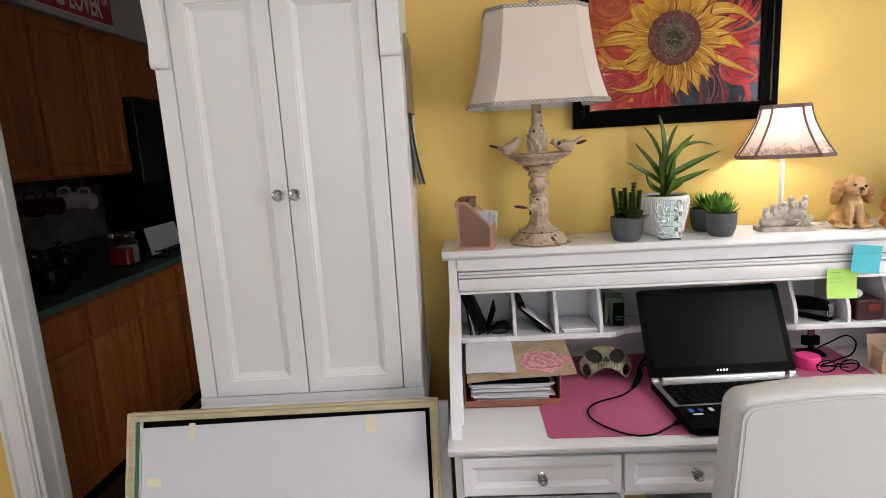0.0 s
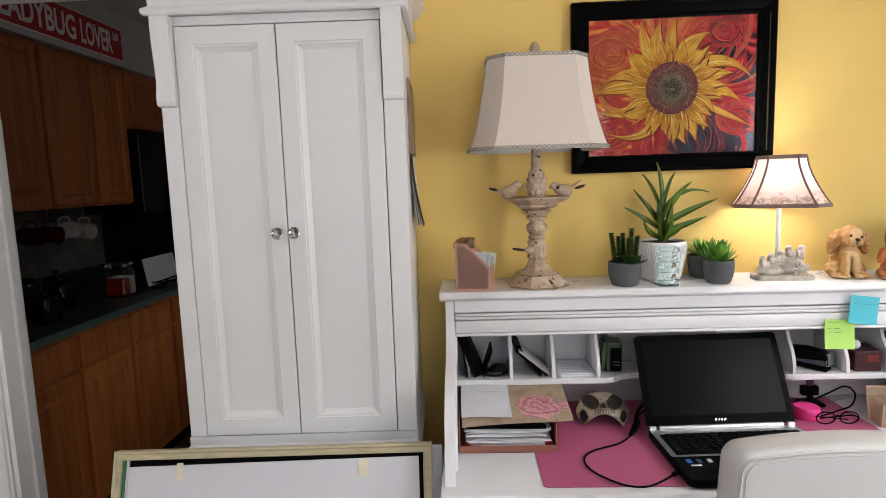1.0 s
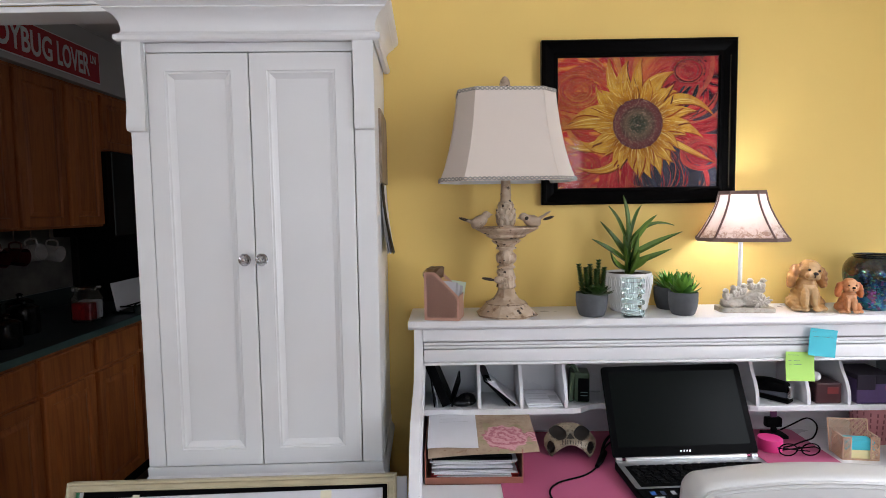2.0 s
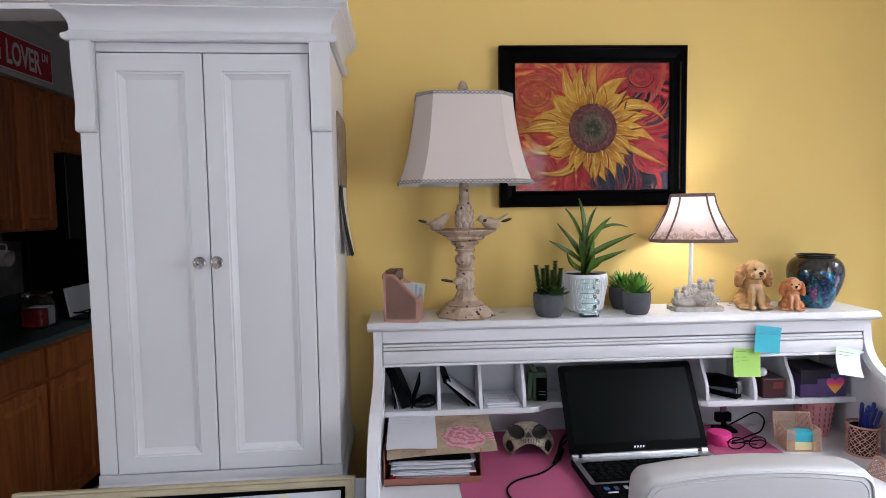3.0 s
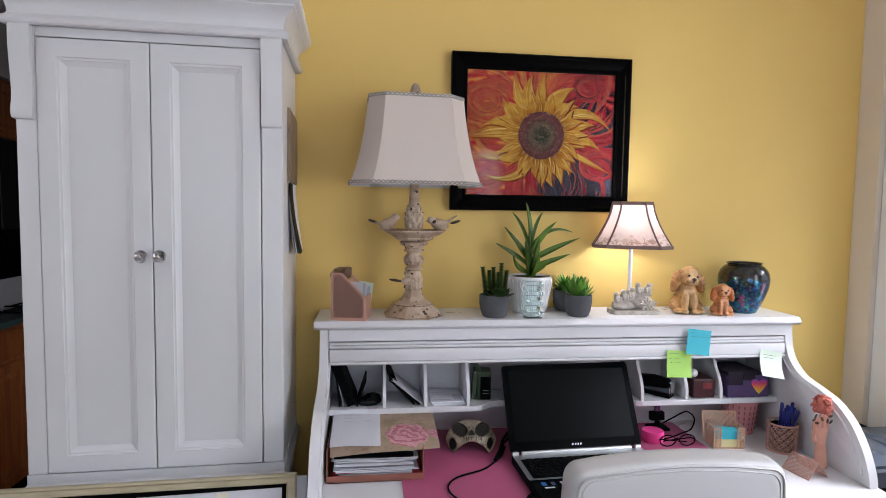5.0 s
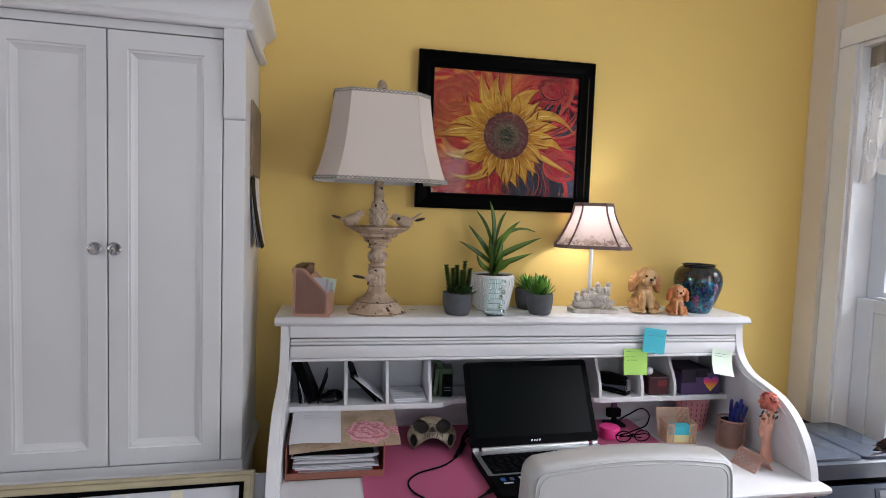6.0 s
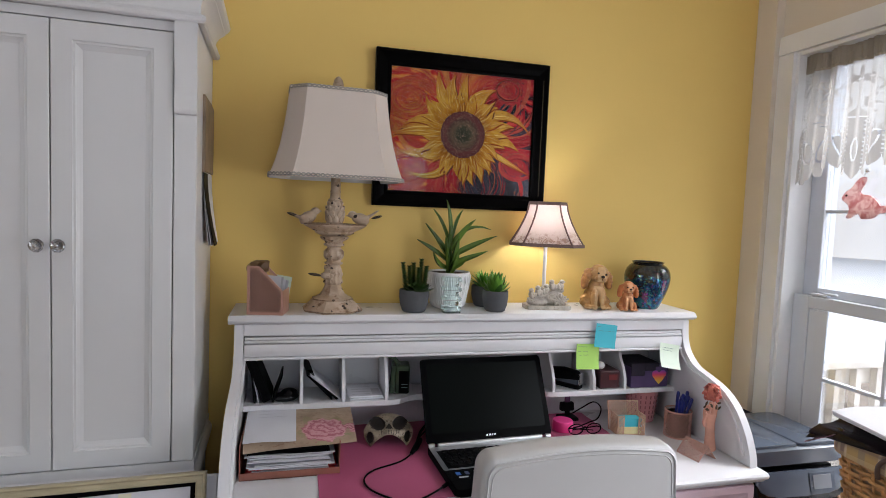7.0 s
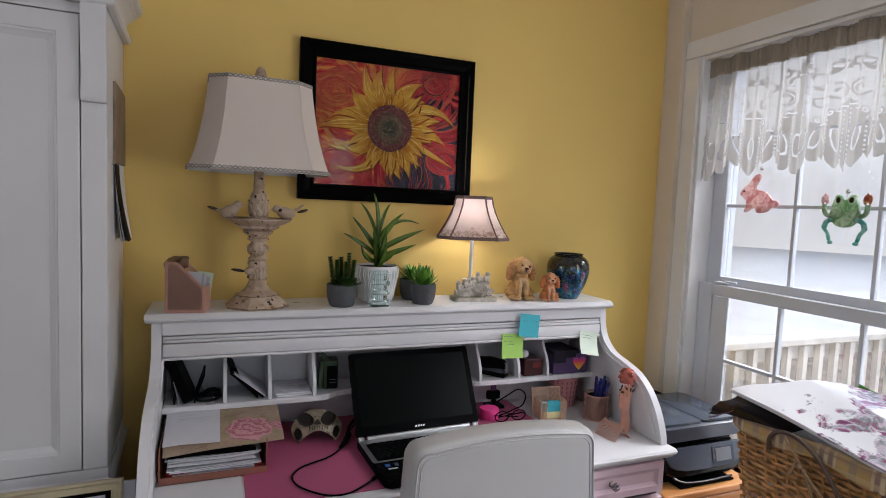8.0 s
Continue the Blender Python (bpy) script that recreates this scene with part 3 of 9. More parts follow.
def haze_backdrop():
    """Far bare woods on a sheet that glows; outdoor glare is painted in as pale haze, its foot toned to the yard."""
    m, n, l, b = nodes_of("glowing far woods")
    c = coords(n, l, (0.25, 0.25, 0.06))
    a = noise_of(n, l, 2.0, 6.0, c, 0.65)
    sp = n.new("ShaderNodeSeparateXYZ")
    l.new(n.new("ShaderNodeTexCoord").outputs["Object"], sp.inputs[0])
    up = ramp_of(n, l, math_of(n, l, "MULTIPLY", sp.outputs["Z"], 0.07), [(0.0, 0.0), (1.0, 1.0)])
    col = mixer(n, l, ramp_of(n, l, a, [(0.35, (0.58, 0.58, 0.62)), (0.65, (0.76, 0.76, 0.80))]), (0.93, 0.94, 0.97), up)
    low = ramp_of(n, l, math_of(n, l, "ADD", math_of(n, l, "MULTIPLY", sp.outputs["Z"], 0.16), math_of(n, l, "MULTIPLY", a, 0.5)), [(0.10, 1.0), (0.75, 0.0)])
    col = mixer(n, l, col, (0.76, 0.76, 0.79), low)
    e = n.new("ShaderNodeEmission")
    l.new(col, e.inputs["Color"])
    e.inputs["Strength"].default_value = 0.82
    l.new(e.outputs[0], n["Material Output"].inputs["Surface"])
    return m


def rose_print():
    """Aged cream card printed with two pink roses, olive leaves and faded brown script."""
    m, n, l, b = nodes_of("rose print card")
    c = coords(n, l)
    sp = n.new("ShaderNodeSeparateXYZ")
    l.new(c, sp.inputs[0])
    col = ramp_of(n, l, noise_of(n, l, 14.0, 5.0, c, 0.65), [(0.35, (0.26, 0.18, 0.12)), (0.6, (0.38, 0.28, 0.195)), (0.75, (0.22, 0.14, 0.085))])
    script = ramp_of(n, l, noise_of(n, l, 70.0, 3.0, coords(n, l, (1.0, 2.6, 1.0)), 0.6), [(0.60, 0.0), (0.64, 1.0)])
    col = mixer(n, l, col, (0.20, 0.10, 0.05), math_of(n, l, "MULTIPLY", script, 0.55))
    blur = noise_of(n, l, 34.0, 3.0, c, 0.6)
    for cx, cy, rad, spin in ((0.146, -0.058, 0.026, 2.0), (0.080, -0.056, 0.060, 0.0)):
        dx, dy = math_of(n, l, "SUBTRACT", sp.outputs["X"], cx), math_of(n, l, "SUBTRACT", sp.outputs["Y"], cy)
        dist = math_of(n, l, "SQRT", math_of(n, l, "ADD", math_of(n, l, "MULTIPLY", dx, dx), math_of(n, l, "MULTIPLY", dy, dy)))
        ang = math_of(n, l, "ARCTAN2", dy, dx)
        far = math_of(n, l, "ADD", math_of(n, l, "DIVIDE", dist, rad), math_of(n, l, "MULTIPLY", math_of(n, l, "SUBTRACT", blur, 0.5), 0.9))
        fold = math_of(n, l, "SINE", math_of(n, l, "ADD", math_of(n, l, "ADD", math_of(n, l, "MULTIPLY", far, 17.0), math_of(n, l, "MULTIPLY", noise_of(n, l, 48.0, 3.0, c, 0.6), 12.0)), math_of(n, l, "ADD", math_of(n, l, "MULTIPLY", math_of(n, l, "SINE", math_of(n, l, "MULTIPLY", ang, 2.5)), 1.6), spin)))
        leafy = mixer(n, l, (0.16, 0.17, 0.07), (0.34, 0.30, 0.16), blur)
        col = mixer(n, l, col, leafy, math_of(n, l, "MULTIPLY", ramp_of(n, l, math_of(n, l, "ADD", math_of(n, l, "MULTIPLY", far, 0.5), math_of(n, l, "MULTIPLY", math_of(n, l, "SINE", math_of(n, l, "MULTIPLY", ang, 5.0)), 0.10)), [(0.50, 1.0), (0.56, 0.0)]), 0.6))
        pink = ramp_of(n, l, math_of(n, l, "ADD", math_of(n, l, "MULTIPLY", fold, 0.4), 0.5), [(0.0, (0.26, 0.055, 0.085)), (0.25, (0.42, 0.15, 0.19)), (1.0, (0.58, 0.31, 0.33))])
        col = mixer(n, l, col, pink, ramp_of(n, l, far, [(0.92, 1.0), (1.0, 0.0)]))
    l.new(col, b.inputs["Base Color"])
    b.inputs["Roughness"].default_value = 0.5
    return m


PLAID, IRIDESCENT, CANVAS, SEEDS = plaid_cloth(), iridescent(), canvas_ground(), seed_disc()
LAWN, HAZE, ROSE_CARD = leaf_litter(), haze_backdrop(), rose_print()


def petal_paint():
    """Ochre at the seed head, gold along the petal and orange at its tip, each petal a little different."""
    m, n, l, b = nodes_of("painted petals")
    c = coords(n, l)
    ln = n.new("ShaderNodeVectorMath")
    ln.operation = "LENGTH"
    l.new(c, ln.inputs[0])
    rnd = n.new("ShaderNodeNewGeometry").outputs["Random Per Island"]
    run = math_of(n, l, "ADD", math_of(n, l, "MULTIPLY", ln.outputs["Value"], 4.0), math_of(n, l, "MULTIPLY", rnd, 0.10))
    col = ramp_of(n, l, run, [(0.29, (0.20, 0.055, 0.006)), (0.40, (0.46, 0.20, 0.014)), (0.54, (0.64, 0.37, 0.045)), (0.68, (0.60, 0.32, 0.045)), (0.84, (0.50, 0.17, 0.03)), (1.0, (0.42, 0.08, 0.03))])
    shade_ = ramp_of(n, l, noise_of(n, l, 55.0, 4.0, c), [(0.4, 0.0), (0.7, 1.0)])
    col = mixer(n, l, col, (0.28, 0.09, 0.008), math_of(n, l, "MULTIPLY", shade_, 0.6))
    l.new(col, b.inputs["Base Color"])
    b.inputs["Specular IOR Level"].default_value, b.inputs["Roughness"].default_value = 0.12, 0.45
    bump_to(n, l, b, shade_, 0.2, 0.0008)
    return m


PETAL = petal_paint()
STROKE_WARM = by_island("warm brush strokes", [(0.0, (0.42, 0.04, 0.035)), (0.35, (0.50, 0.075, 0.04)), (0.7, (0.56, 0.14, 0.045)), (0.9, (0.58, 0.23, 0.06)), (1.0, (0.40, 0.03, 0.045))], 0.45, 50, shine=0.12)
STROKE_RED = by_island("red brush strokes", [(0.0, (0.30, 0.012, 0.022)), (0.4, (0.44, 0.022, 0.036)), (0.75, (0.50, 0.05, 0.05)), (0.92, (0.52, 0.11, 0.06)), (1.0, (0.06, 0.01, 0.015))], 0.45, 50, shine=0.12)
STROKE_DARK = by_island("dark brush strokes", [(0.0, (0.015, 0.015, 0.025)), (0.6, (0.04, 0.05, 0.08)), (1.0, (0.12, 0.03, 0.04))], 0.45, 50, shine=0.12)
RABBIT_PINK = marbled("pink marbled glass", (0.56, 0.25, 0.26), (0.85, 0.72, 0.70))
FROG_GREEN = marbled("green marbled glass", (0.16, 0.33, 0.15), (0.62, 0.70, 0.58))
TEAL_GLASS = marbled("teal marbled glass", (0.07, 0.34, 0.30), (0.40, 0.62, 0.56))
AMBER_GLASS = marbled("amber marbled glass", (0.42, 0.12, 0.08), (0.70, 0.50, 0.20))
CALENDAR_PRINT = surface("brown printed page", (0.26, 0.19, 0.13), 0.5, vary=0.5, scale=16, grain=200, bump=0.03)
BULB = glowing("lit bulb", (1.0, 0.78, 0.50), 6.0)

# ---- the setting ----
X_EAST, Y_NORTH, Z_CEIL = 1.79, 0.20, 2.44
solid("floor", boxes([(-3.0, 1.93, -3.6, 3.4, -0.06, 0.0)]), DARK_WOOD_FLOOR, "dark brown wooden floor boards", "floor", kind="structure")
solid("ceiling", boxes([(-3.0, 1.93, -3.6, 3.4, Z_CEIL, Z_CEIL + 0.1)]), CEILING, "plain white painted ceiling", "ceiling", kind="structure")

DOOR_L, DOOR_R, DOOR_H = -1.41, -0.50, 2.05
solid("wall_north", boxes([(-2.80, DOOR_L, Y_NORTH, 0.265, 0, Z_CEIL), (DOOR_R, 1.93, Y_NORTH, 0.265, 0, Z_CEIL), (DOOR_L, DOOR_R, Y_NORTH, 0.265, DOOR_H, Z_CEIL)]),
      WALL_YELLOW, "warm yellow painted wall with a kitchen doorway", "wall", kind="structure")
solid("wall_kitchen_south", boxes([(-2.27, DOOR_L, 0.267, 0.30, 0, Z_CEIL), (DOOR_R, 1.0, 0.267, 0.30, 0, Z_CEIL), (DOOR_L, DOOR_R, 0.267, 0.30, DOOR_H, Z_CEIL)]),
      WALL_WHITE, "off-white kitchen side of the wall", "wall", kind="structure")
WIN_Y0, WIN_Y1, WIN_Z0, WIN_Z1 = -0.83, 0.045, 0.42, 2.02
solid("wall_east", boxes([(X_EAST, 1.93, -3.5, -1.78, 0, Z_CEIL), (X_EAST, 1.93, -1.02, WIN_Y0, 0, Z_CEIL), (X_EAST, 1.93, -1.78, -1.02, 0, 0.58), (X_EAST, 1.93, -1.78, -1.02, 2.12, Z_CEIL), (X_EAST, 1.93, WIN_Y1, Y_NORTH - 0.001, 0, Z_CEIL), (X_EAST - 0.033, X_EAST, WIN_Y1 + 0.068, Y_NORTH - 0.001, 0, Z_CEIL),
                          (X_EAST, 1.93, WIN_Y0, WIN_Y1, 0, WIN_Z0), (X_EAST, 1.93, WIN_Y0, WIN_Y1, WIN_Z1, Z_CEIL)]),
      WALL_GREIGE, "pale greige painted wall with a window", "wall", kind="structure")
solid("wall_west", boxes([(-2.90, -2.80, -3.5, -2.22, 0, Z_CEIL), (-2.90, -2.80, -0.98, 0.33, 0, Z_CEIL), (-2.90, -2.80, -2.22, -0.98, 0, 1.0), (-2.90, -2.80, -2.22, -0.98, 2.12, Z_CEIL)]),
      WALL_GREIGE, "pale greige painted wall with an added window opening", "wall", kind="structure")
solid("wall_south", boxes([(-2.90, -0.75, -3.5, -3.38, 0, Z_CEIL), (1.43, 1.93, -3.5, -3.38, 0, Z_CEIL), (-0.75, 1.43, -3.5, -3.38, 2.1, Z_CEIL)]),
      WALL_GREIGE, "pale greige painted wall with a glazed garden door", "wall", kind="structure")
garden_door = thing("door_2", pose(0.5, -3.42, 0), "white framed glazed garden door", "door", kind="structure", world_space=True)
part("door_frame", boxes([(-0.75, -0.69, -3.43, -3.37, 0, 2.1), (1.37, 1.43, -3.43, -3.37, 0, 2.1), (0.30, 0.38, -3.43, -3.37, 0, 2.1), (-0.69, 0.30, -3.43, -3.37, 0, 0.14),
                          (0.38, 1.37, -3.43, -3.37, 0, 0.14), (-0.69, 0.30, -3.43, -3.37, 2.03, 2.1), (0.38, 1.37, -3.43, -3.37, 2.03, 2.1), (1.10, 1.13, -3.42, -3.39, 0.14, 2.03), (0.38, 1.10, -3.42, -3.39, 1.70, 1.73), (1.13, 1.37, -3.42, -3.39, 1.70, 1.73)]), TRIM, garden_door)
for x0, x1 in ((-0.689, 0.299), (0.381, 1.369)):
    bm = bmesh.new()
    box(bm, x0, x1, -3.42, -3.385, 0.141, 1.02, 0.006)
    part("lower_panel", bm, TRIM, garden_door)

# window added only to frame the west fill lamp
west = thing("window_3", pose(-2.80, -1.60, 1.0), "unseen window added round the west fill light", "window", kind="structure", world_space=True)
part("window_frame", boxes([(-2.85, -2.795, -2.22, -2.17, 1.0, 2.12), (-2.85, -2.795, -1.03, -0.98, 1.0, 2.12), (-2.85, -2.795, -2.17, -1.03, 1.0, 1.05), (-2.85, -2.795, -2.17, -1.03, 2.06, 2.12), (-2.81, -2.797, -2.17, -1.03, 1.56, 1.59)]), TRIM, west)
# made-up second window, out of view, that holds the east fill lamp
second = thing("window_2", pose(1.80, -1.40, 0.58), "unseen second window added round the east fill light", "window", kind="structure", world_space=True)
part("window_frame", boxes([(1.795, 1.85, -1.78, -1.73, 0.58, 2.12), (1.795, 1.85, -1.07, -1.02, 0.58, 2.12), (1.795, 1.85, -1.73, -1.07, 0.58, 0.64), (1.795, 1.85, -1.73, -1.07, 2.06, 2.12), (1.80, 1.845, -1.73, -1.07, 1.33, 1.37)]), TRIM, second)

# the kitchen's own walls; far and east ones are added to keep it dark, the east with the lamp's opening
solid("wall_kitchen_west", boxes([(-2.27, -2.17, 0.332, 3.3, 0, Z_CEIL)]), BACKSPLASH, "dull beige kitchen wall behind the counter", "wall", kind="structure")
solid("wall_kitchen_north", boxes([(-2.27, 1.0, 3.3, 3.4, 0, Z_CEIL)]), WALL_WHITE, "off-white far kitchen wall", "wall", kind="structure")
solid("wall_kitchen_east", boxes([(0.9, 1.0, 0.332, 1.05, 0, Z_CEIL), (0.9, 1.0, 1.95, 3.3, 0, Z_CEIL), (0.9, 1.0, 1.05, 1.95, 0, 1.71), (0.9, 1.0, 1.05, 1.95, 2.13, Z_CEIL)]), WALL_WHITE, "unseen off-white kitchen wall added with an opening for the fill light", "wall", kind="structure")
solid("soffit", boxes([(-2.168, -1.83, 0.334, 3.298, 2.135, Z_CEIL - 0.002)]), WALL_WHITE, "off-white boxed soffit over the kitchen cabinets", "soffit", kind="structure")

# the doorway's casing and lining
casing = thing("door_1", pose(-0.95, 0.2, 0), "white moulded casing of an open kitchen doorway", "doorway", kind="structure", world_space=True)
CASE = [(0.0, 0.0), (0.0, -0.018), (0.008, -0.024), (0.018, -0.024), (0.022, -0.016), (0.030, -0.016), (0.060, -0.012), (0.066, -0.016), (0.074, -0.016), (0.078, -0.010), (0.084, -0.010), (0.084, 0.0)]
bm = bmesh.new()
prism(bm, [(DOOR_L - 0.084 + o, Y_NORTH - 0.001 + d) for o, d in CASE], "z", 0.0, DOOR_H + 0.084)
part("casing_side", bm, TRIM, casing)
bm = bmesh.new()
prism(bm, [(DOOR_R + 0.084 - o, Y_NORTH - 0.001 + d) for o, d in CASE], "z", 0.0, DOOR_H + 0.084)
part("casing_side", bm, TRIM, casing)
bm = bmesh.new()
prism(bm, [(Y_NORTH - 0.001 + d, DOOR_H + 0.084 - o) for o, d in CASE], "x", DOOR_L, DOOR_R)
part("casing_head", bm, TRIM, casing)
part("jamb", boxes([(DOOR_L + 0.001, DOOR_L + 0.018, Y_NORTH - 0.004, 0.304, 0, DOOR_H - 0.002)], 0.002), TRIM, casing)
part("jamb", boxes([(DOOR_R - 0.018, DOOR_R - 0.001, Y_NORTH - 0.004, 0.304, 0, DOOR_H - 0.002)], 0.002), TRIM, casing)
part("door_stop", boxes([(DOOR_L + 0.0185, DOOR_L + 0.031, 0.250, 0.284, 0, DOOR_H - 0.02)], 0.003), TRIM, casing)
part("head_lining", boxes([(DOOR_L + 0.02, DOOR_R - 0.02, Y_NORTH - 0.004, 0.304, DOOR_H - 0.020, DOOR_H - 0.002)], 0.002), TRIM, casing)

# the window: casing, lining, two sashes with glazing bars, panes
window = thing("window_1", pose(X_EAST, -0.38, WIN_Z0), "white double-hung window with glazing bars, closed", "window", kind="structure", world_space=True)


def casing_run(name, poly, axis, a0, a1):
    b = bmesh.new()
    prism(b, poly, axis, a0, a1, 0.003)
    part(name, b, TRIM, window)


casing_run("window_casing", [(X_EAST - 0.018, WIN_Y1), (X_EAST - 0.001, WIN_Y1), (X_EAST - 0.001, WIN_Y1 + 0.066), (X_EAST - 0.014, WIN_Y1 + 0.066)], "z", WIN_Z0 - 0.08, WIN_Z1)
casing_run("window_casing", [(X_EAST - 0.018, WIN_Y0), (X_EAST - 0.001, WIN_Y0), (X_EAST - 0.001, WIN_Y0 - 0.082), (X_EAST - 0.014, WIN_Y0 - 0.082)], "z", WIN_Z0 - 0.08, WIN_Z1)
bm = bmesh.new()
prism(bm, [(X_EAST - 0.018, WIN_Z1 + 0.001), (X_EAST - 0.001, WIN_Z1 + 0.001), (X_EAST - 0.001, WIN_Z1 + 0.064), (X_EAST - 0.014, WIN_Z1 + 0.064)], "y", WIN_Y0 - 0.082, WIN_Y1 + 0.066, 0.003)
part("window_head_casing", bm, TRIM, window)
part("window_sill", boxes([(X_EAST - 0.045, 1.86, WIN_Y0 - 0.10, WIN_Y1 + 0.084, WIN_Z0 - 0.028, WIN_Z0)], 0.006), TRIM, window)
for y0, y1 in ((WIN_Y1 - 0.014, WIN_Y1 - 0.001), (WIN_Y0 + 0.001, WIN_Y0 + 0.014)):
    part("window_lining", boxes([(X_EAST - 0.006, 1.925, y0, y1, WIN_Z0, WIN_Z1)], 0.002), TRIM, window)
part("window_lining", boxes([(X_EAST - 0.006, 1.925, WIN_Y0 + 0.014, WIN_Y1 - 0.014, WIN_Z1 - 0.014, WIN_Z1 - 0.001)], 0.002), TRIM, window)


def sash(name, x0, x1, z0, z1, stile, far_stile, rail_low, rail_top, rows, bars, lift=0.0):
    ya, yb = WIN_Y0 + 0.015, WIN_Y1 - 0.015
    s = part(name, boxes([(x0, x1, ya, ya + far_stile, z0, z1), (x0, x1, yb - stile, yb, z0, z1),
                          (x0, x1, ya + far_stile, yb - stile, z0, z0 + rail_low), (x0, x1, ya + far_stile, yb - stile, z1 - rail_top, z1)], 0.003), VINYL, window)
    ga, gb, gz0, gz1 = ya + far_stile, yb - stile, z0 + rail_low, z1 - rail_top
    xm = (x0 + x1) / 2
    for y in bars:
        part("glazing_bar", boxes([(xm - 0.009, xm + 0.009, y - 0.0058, y + 0.0058, gz0, gz1)], 0.002), VINYL, s)
    for k in range(1, rows):
        z = gz0 + (gz1 - gz0) * k / rows + lift
        part("glazing_bar", boxes([(xm - 0.0085, xm + 0.0085, ga, gb, z - 0.0058, z + 0.0058)], 0.002), VINYL, s)
    g = part("pane", boxes([(xm - 0.002, xm + 0.002, ga, gb, gz0, gz1)]), WINDOW_GLASS, s)
    g.visible_shadow = False
    return s


sash("upper_sash", 1.872, 1.900, 1.195, 1.995, 0.058, 0.050, 0.038, 0.03, 3, (-0.290, -0.542), 0.012)
low_sash = sash("lower_sash", 1.836, 1.866, 0.424, 1.205, 0.060, 0.034, 0.06, 0.040, 3, (-0.294, -0.546))
for y0, y1 in ((WIN_Y1 - 0.070, WIN_Y1 - 0.0145), (WIN_Y0 + 0.0145, WIN_Y0 + 0.060)):
    part("outer_stop", boxes([(1.904, 1.928, y0, y1, 1.20, WIN_Z1), (1.8685, 1.928, y0, y1, WIN_Z0, 1.19)], 0.002), VINYL, window)
part("stile_step", boxes([(1.842, 1.8480, -0.098, -0.0305, 0.486, 1.163)], 0.001), VINYL, low_sash, "white inner track beside the glass")
part("sash_lock", boxes([(1.842, 1.862, -0.09, -0.03, 1.206, 1.216), (1.846, 1.856, -0.12, -0.07, 1.214, 1.222)], 0.003), VINYL, low_sash, "white plastic sash lock")

# outdoors
bm = bmesh.new()
lathe(bm, [(2500.0, -1.21), (2500.0, -1.2)], 48)
solid("ground", bm, LAWN, "pale bright winter yard outside the house", "ground", kind="structure")
solid("leaf_bed", boxes([(1.96, 16.0, 0.84, 7.0, -1.19, -1.17)]), surface("mottled brown ground", (0.30, 0.235, 0.18), 0.95, vary=0.45, scale=3.0, grain=60, bump=0.4), "flat darker brown patch of ground beside the deck", "leaf bed", kind="structure")
deck = thing("deck", pose(4.4, 0, -0.16), "weathered pale timber deck outside the window", "deck", kind="structure", world_space=True)
board = None
for i in range(24):
    y = -2.9 + i * 0.148
    if board is None:
        bm = boxes([(1.95, 7.2, 0, 0.14, -0.2, -0.16)], 0.004)
        board = part("deck_board", bm, DECK_WOOD, deck, at=Matrix.Translation((0, y, 0)))
    else:
        b2 = new("deck_board", board.data)
        b2.parent, b2.matrix_parent_inverse = deck, deck.matrix_basis.inverted()
        b2.matrix_basis = Matrix.Translation((0, y, 0))
part("deck_frame", boxes([(1.95, 7.2, -2.9, -2.85, -1.2, -0.2), (1.95, 7.2, 0.58, 0.63, -1.2, -0.2), (7.15, 7.2, -2.85, 0.58, -1.2, -0.2)]), DECK_WOOD, deck)
railing = thing("deck_railing", pose(4.4, 0.69, -0.2), "weathered pale timber railing with square balusters", "railing", world_space=True)
part("top_rail", boxes([(1.95, 7.2, 0.625, 0.765, 0.735, 0.775)], 0.006), DECK_WOOD, railing)
part("rail", boxes([(1.95, 7.2, 0.672, 0.71, 0.645, 0.73)], 0.004), DECK_WOOD, railing)
part("rail", boxes([(1.95, 7.2, 0.672, 0.71, -0.08, 0.0)], 0.004), DECK_WOOD, railing)
bal = None
for i in range(38):
    x = 1.985 + i * 0.135
    if bal is None:
        bal = part("baluster", boxes([(-0.018, 0.018, 0.636, 0.671, -0.16, 0.732)], 0.002), DECK_WOOD, railing, at=Matrix.Translation((x, 0, 0)))
    else:
        b2 = new("baluster", bal.data)
        b2.parent, b2.matrix_parent_inverse = railing, railing.matrix_basis.inverted()
        b2.matrix_basis = Matrix.Translation((x, 0, 0))
for x in (2.9, 5.0, 7.1):
    part("post", boxes([(x - 0.045, x + 0.045, 0.711, 0.80, -1.2, 0.734)], 0.004), DECK_WOOD, railing)
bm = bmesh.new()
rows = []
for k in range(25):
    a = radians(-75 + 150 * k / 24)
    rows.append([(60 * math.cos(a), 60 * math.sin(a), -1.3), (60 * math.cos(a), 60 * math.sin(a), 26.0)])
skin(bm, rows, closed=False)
solid("backdrop", bm, HAZE, "glowing backdrop of bare woods with haze painted in", "backdrop", kind="structure", smooth=60)

# ---- armoire, with the calendar on its side and the frame that leans on it ----
AX0, AX1, AY0, AY1 = -0.632, -0.060, -0.135, 0.188
armoire = thing("armoire", pose((AX0 + AX1) / 2, 0.02, 0), "tall white painted wooden armoire with two panelled doors", "armoire", world_space=True)
part("side_panel", boxes([(AX0, AX0 + 0.02, AY0 + 0.022, AY1, 0.822, 1.84)], 0.002), WHITE_PAINT, armoire)
part("side_panel", boxes([(AX1 - 0.02, AX1, AY0 + 0.022, AY1, 0.822, 1.84)], 0.002), WHITE_PAINT, armoire)
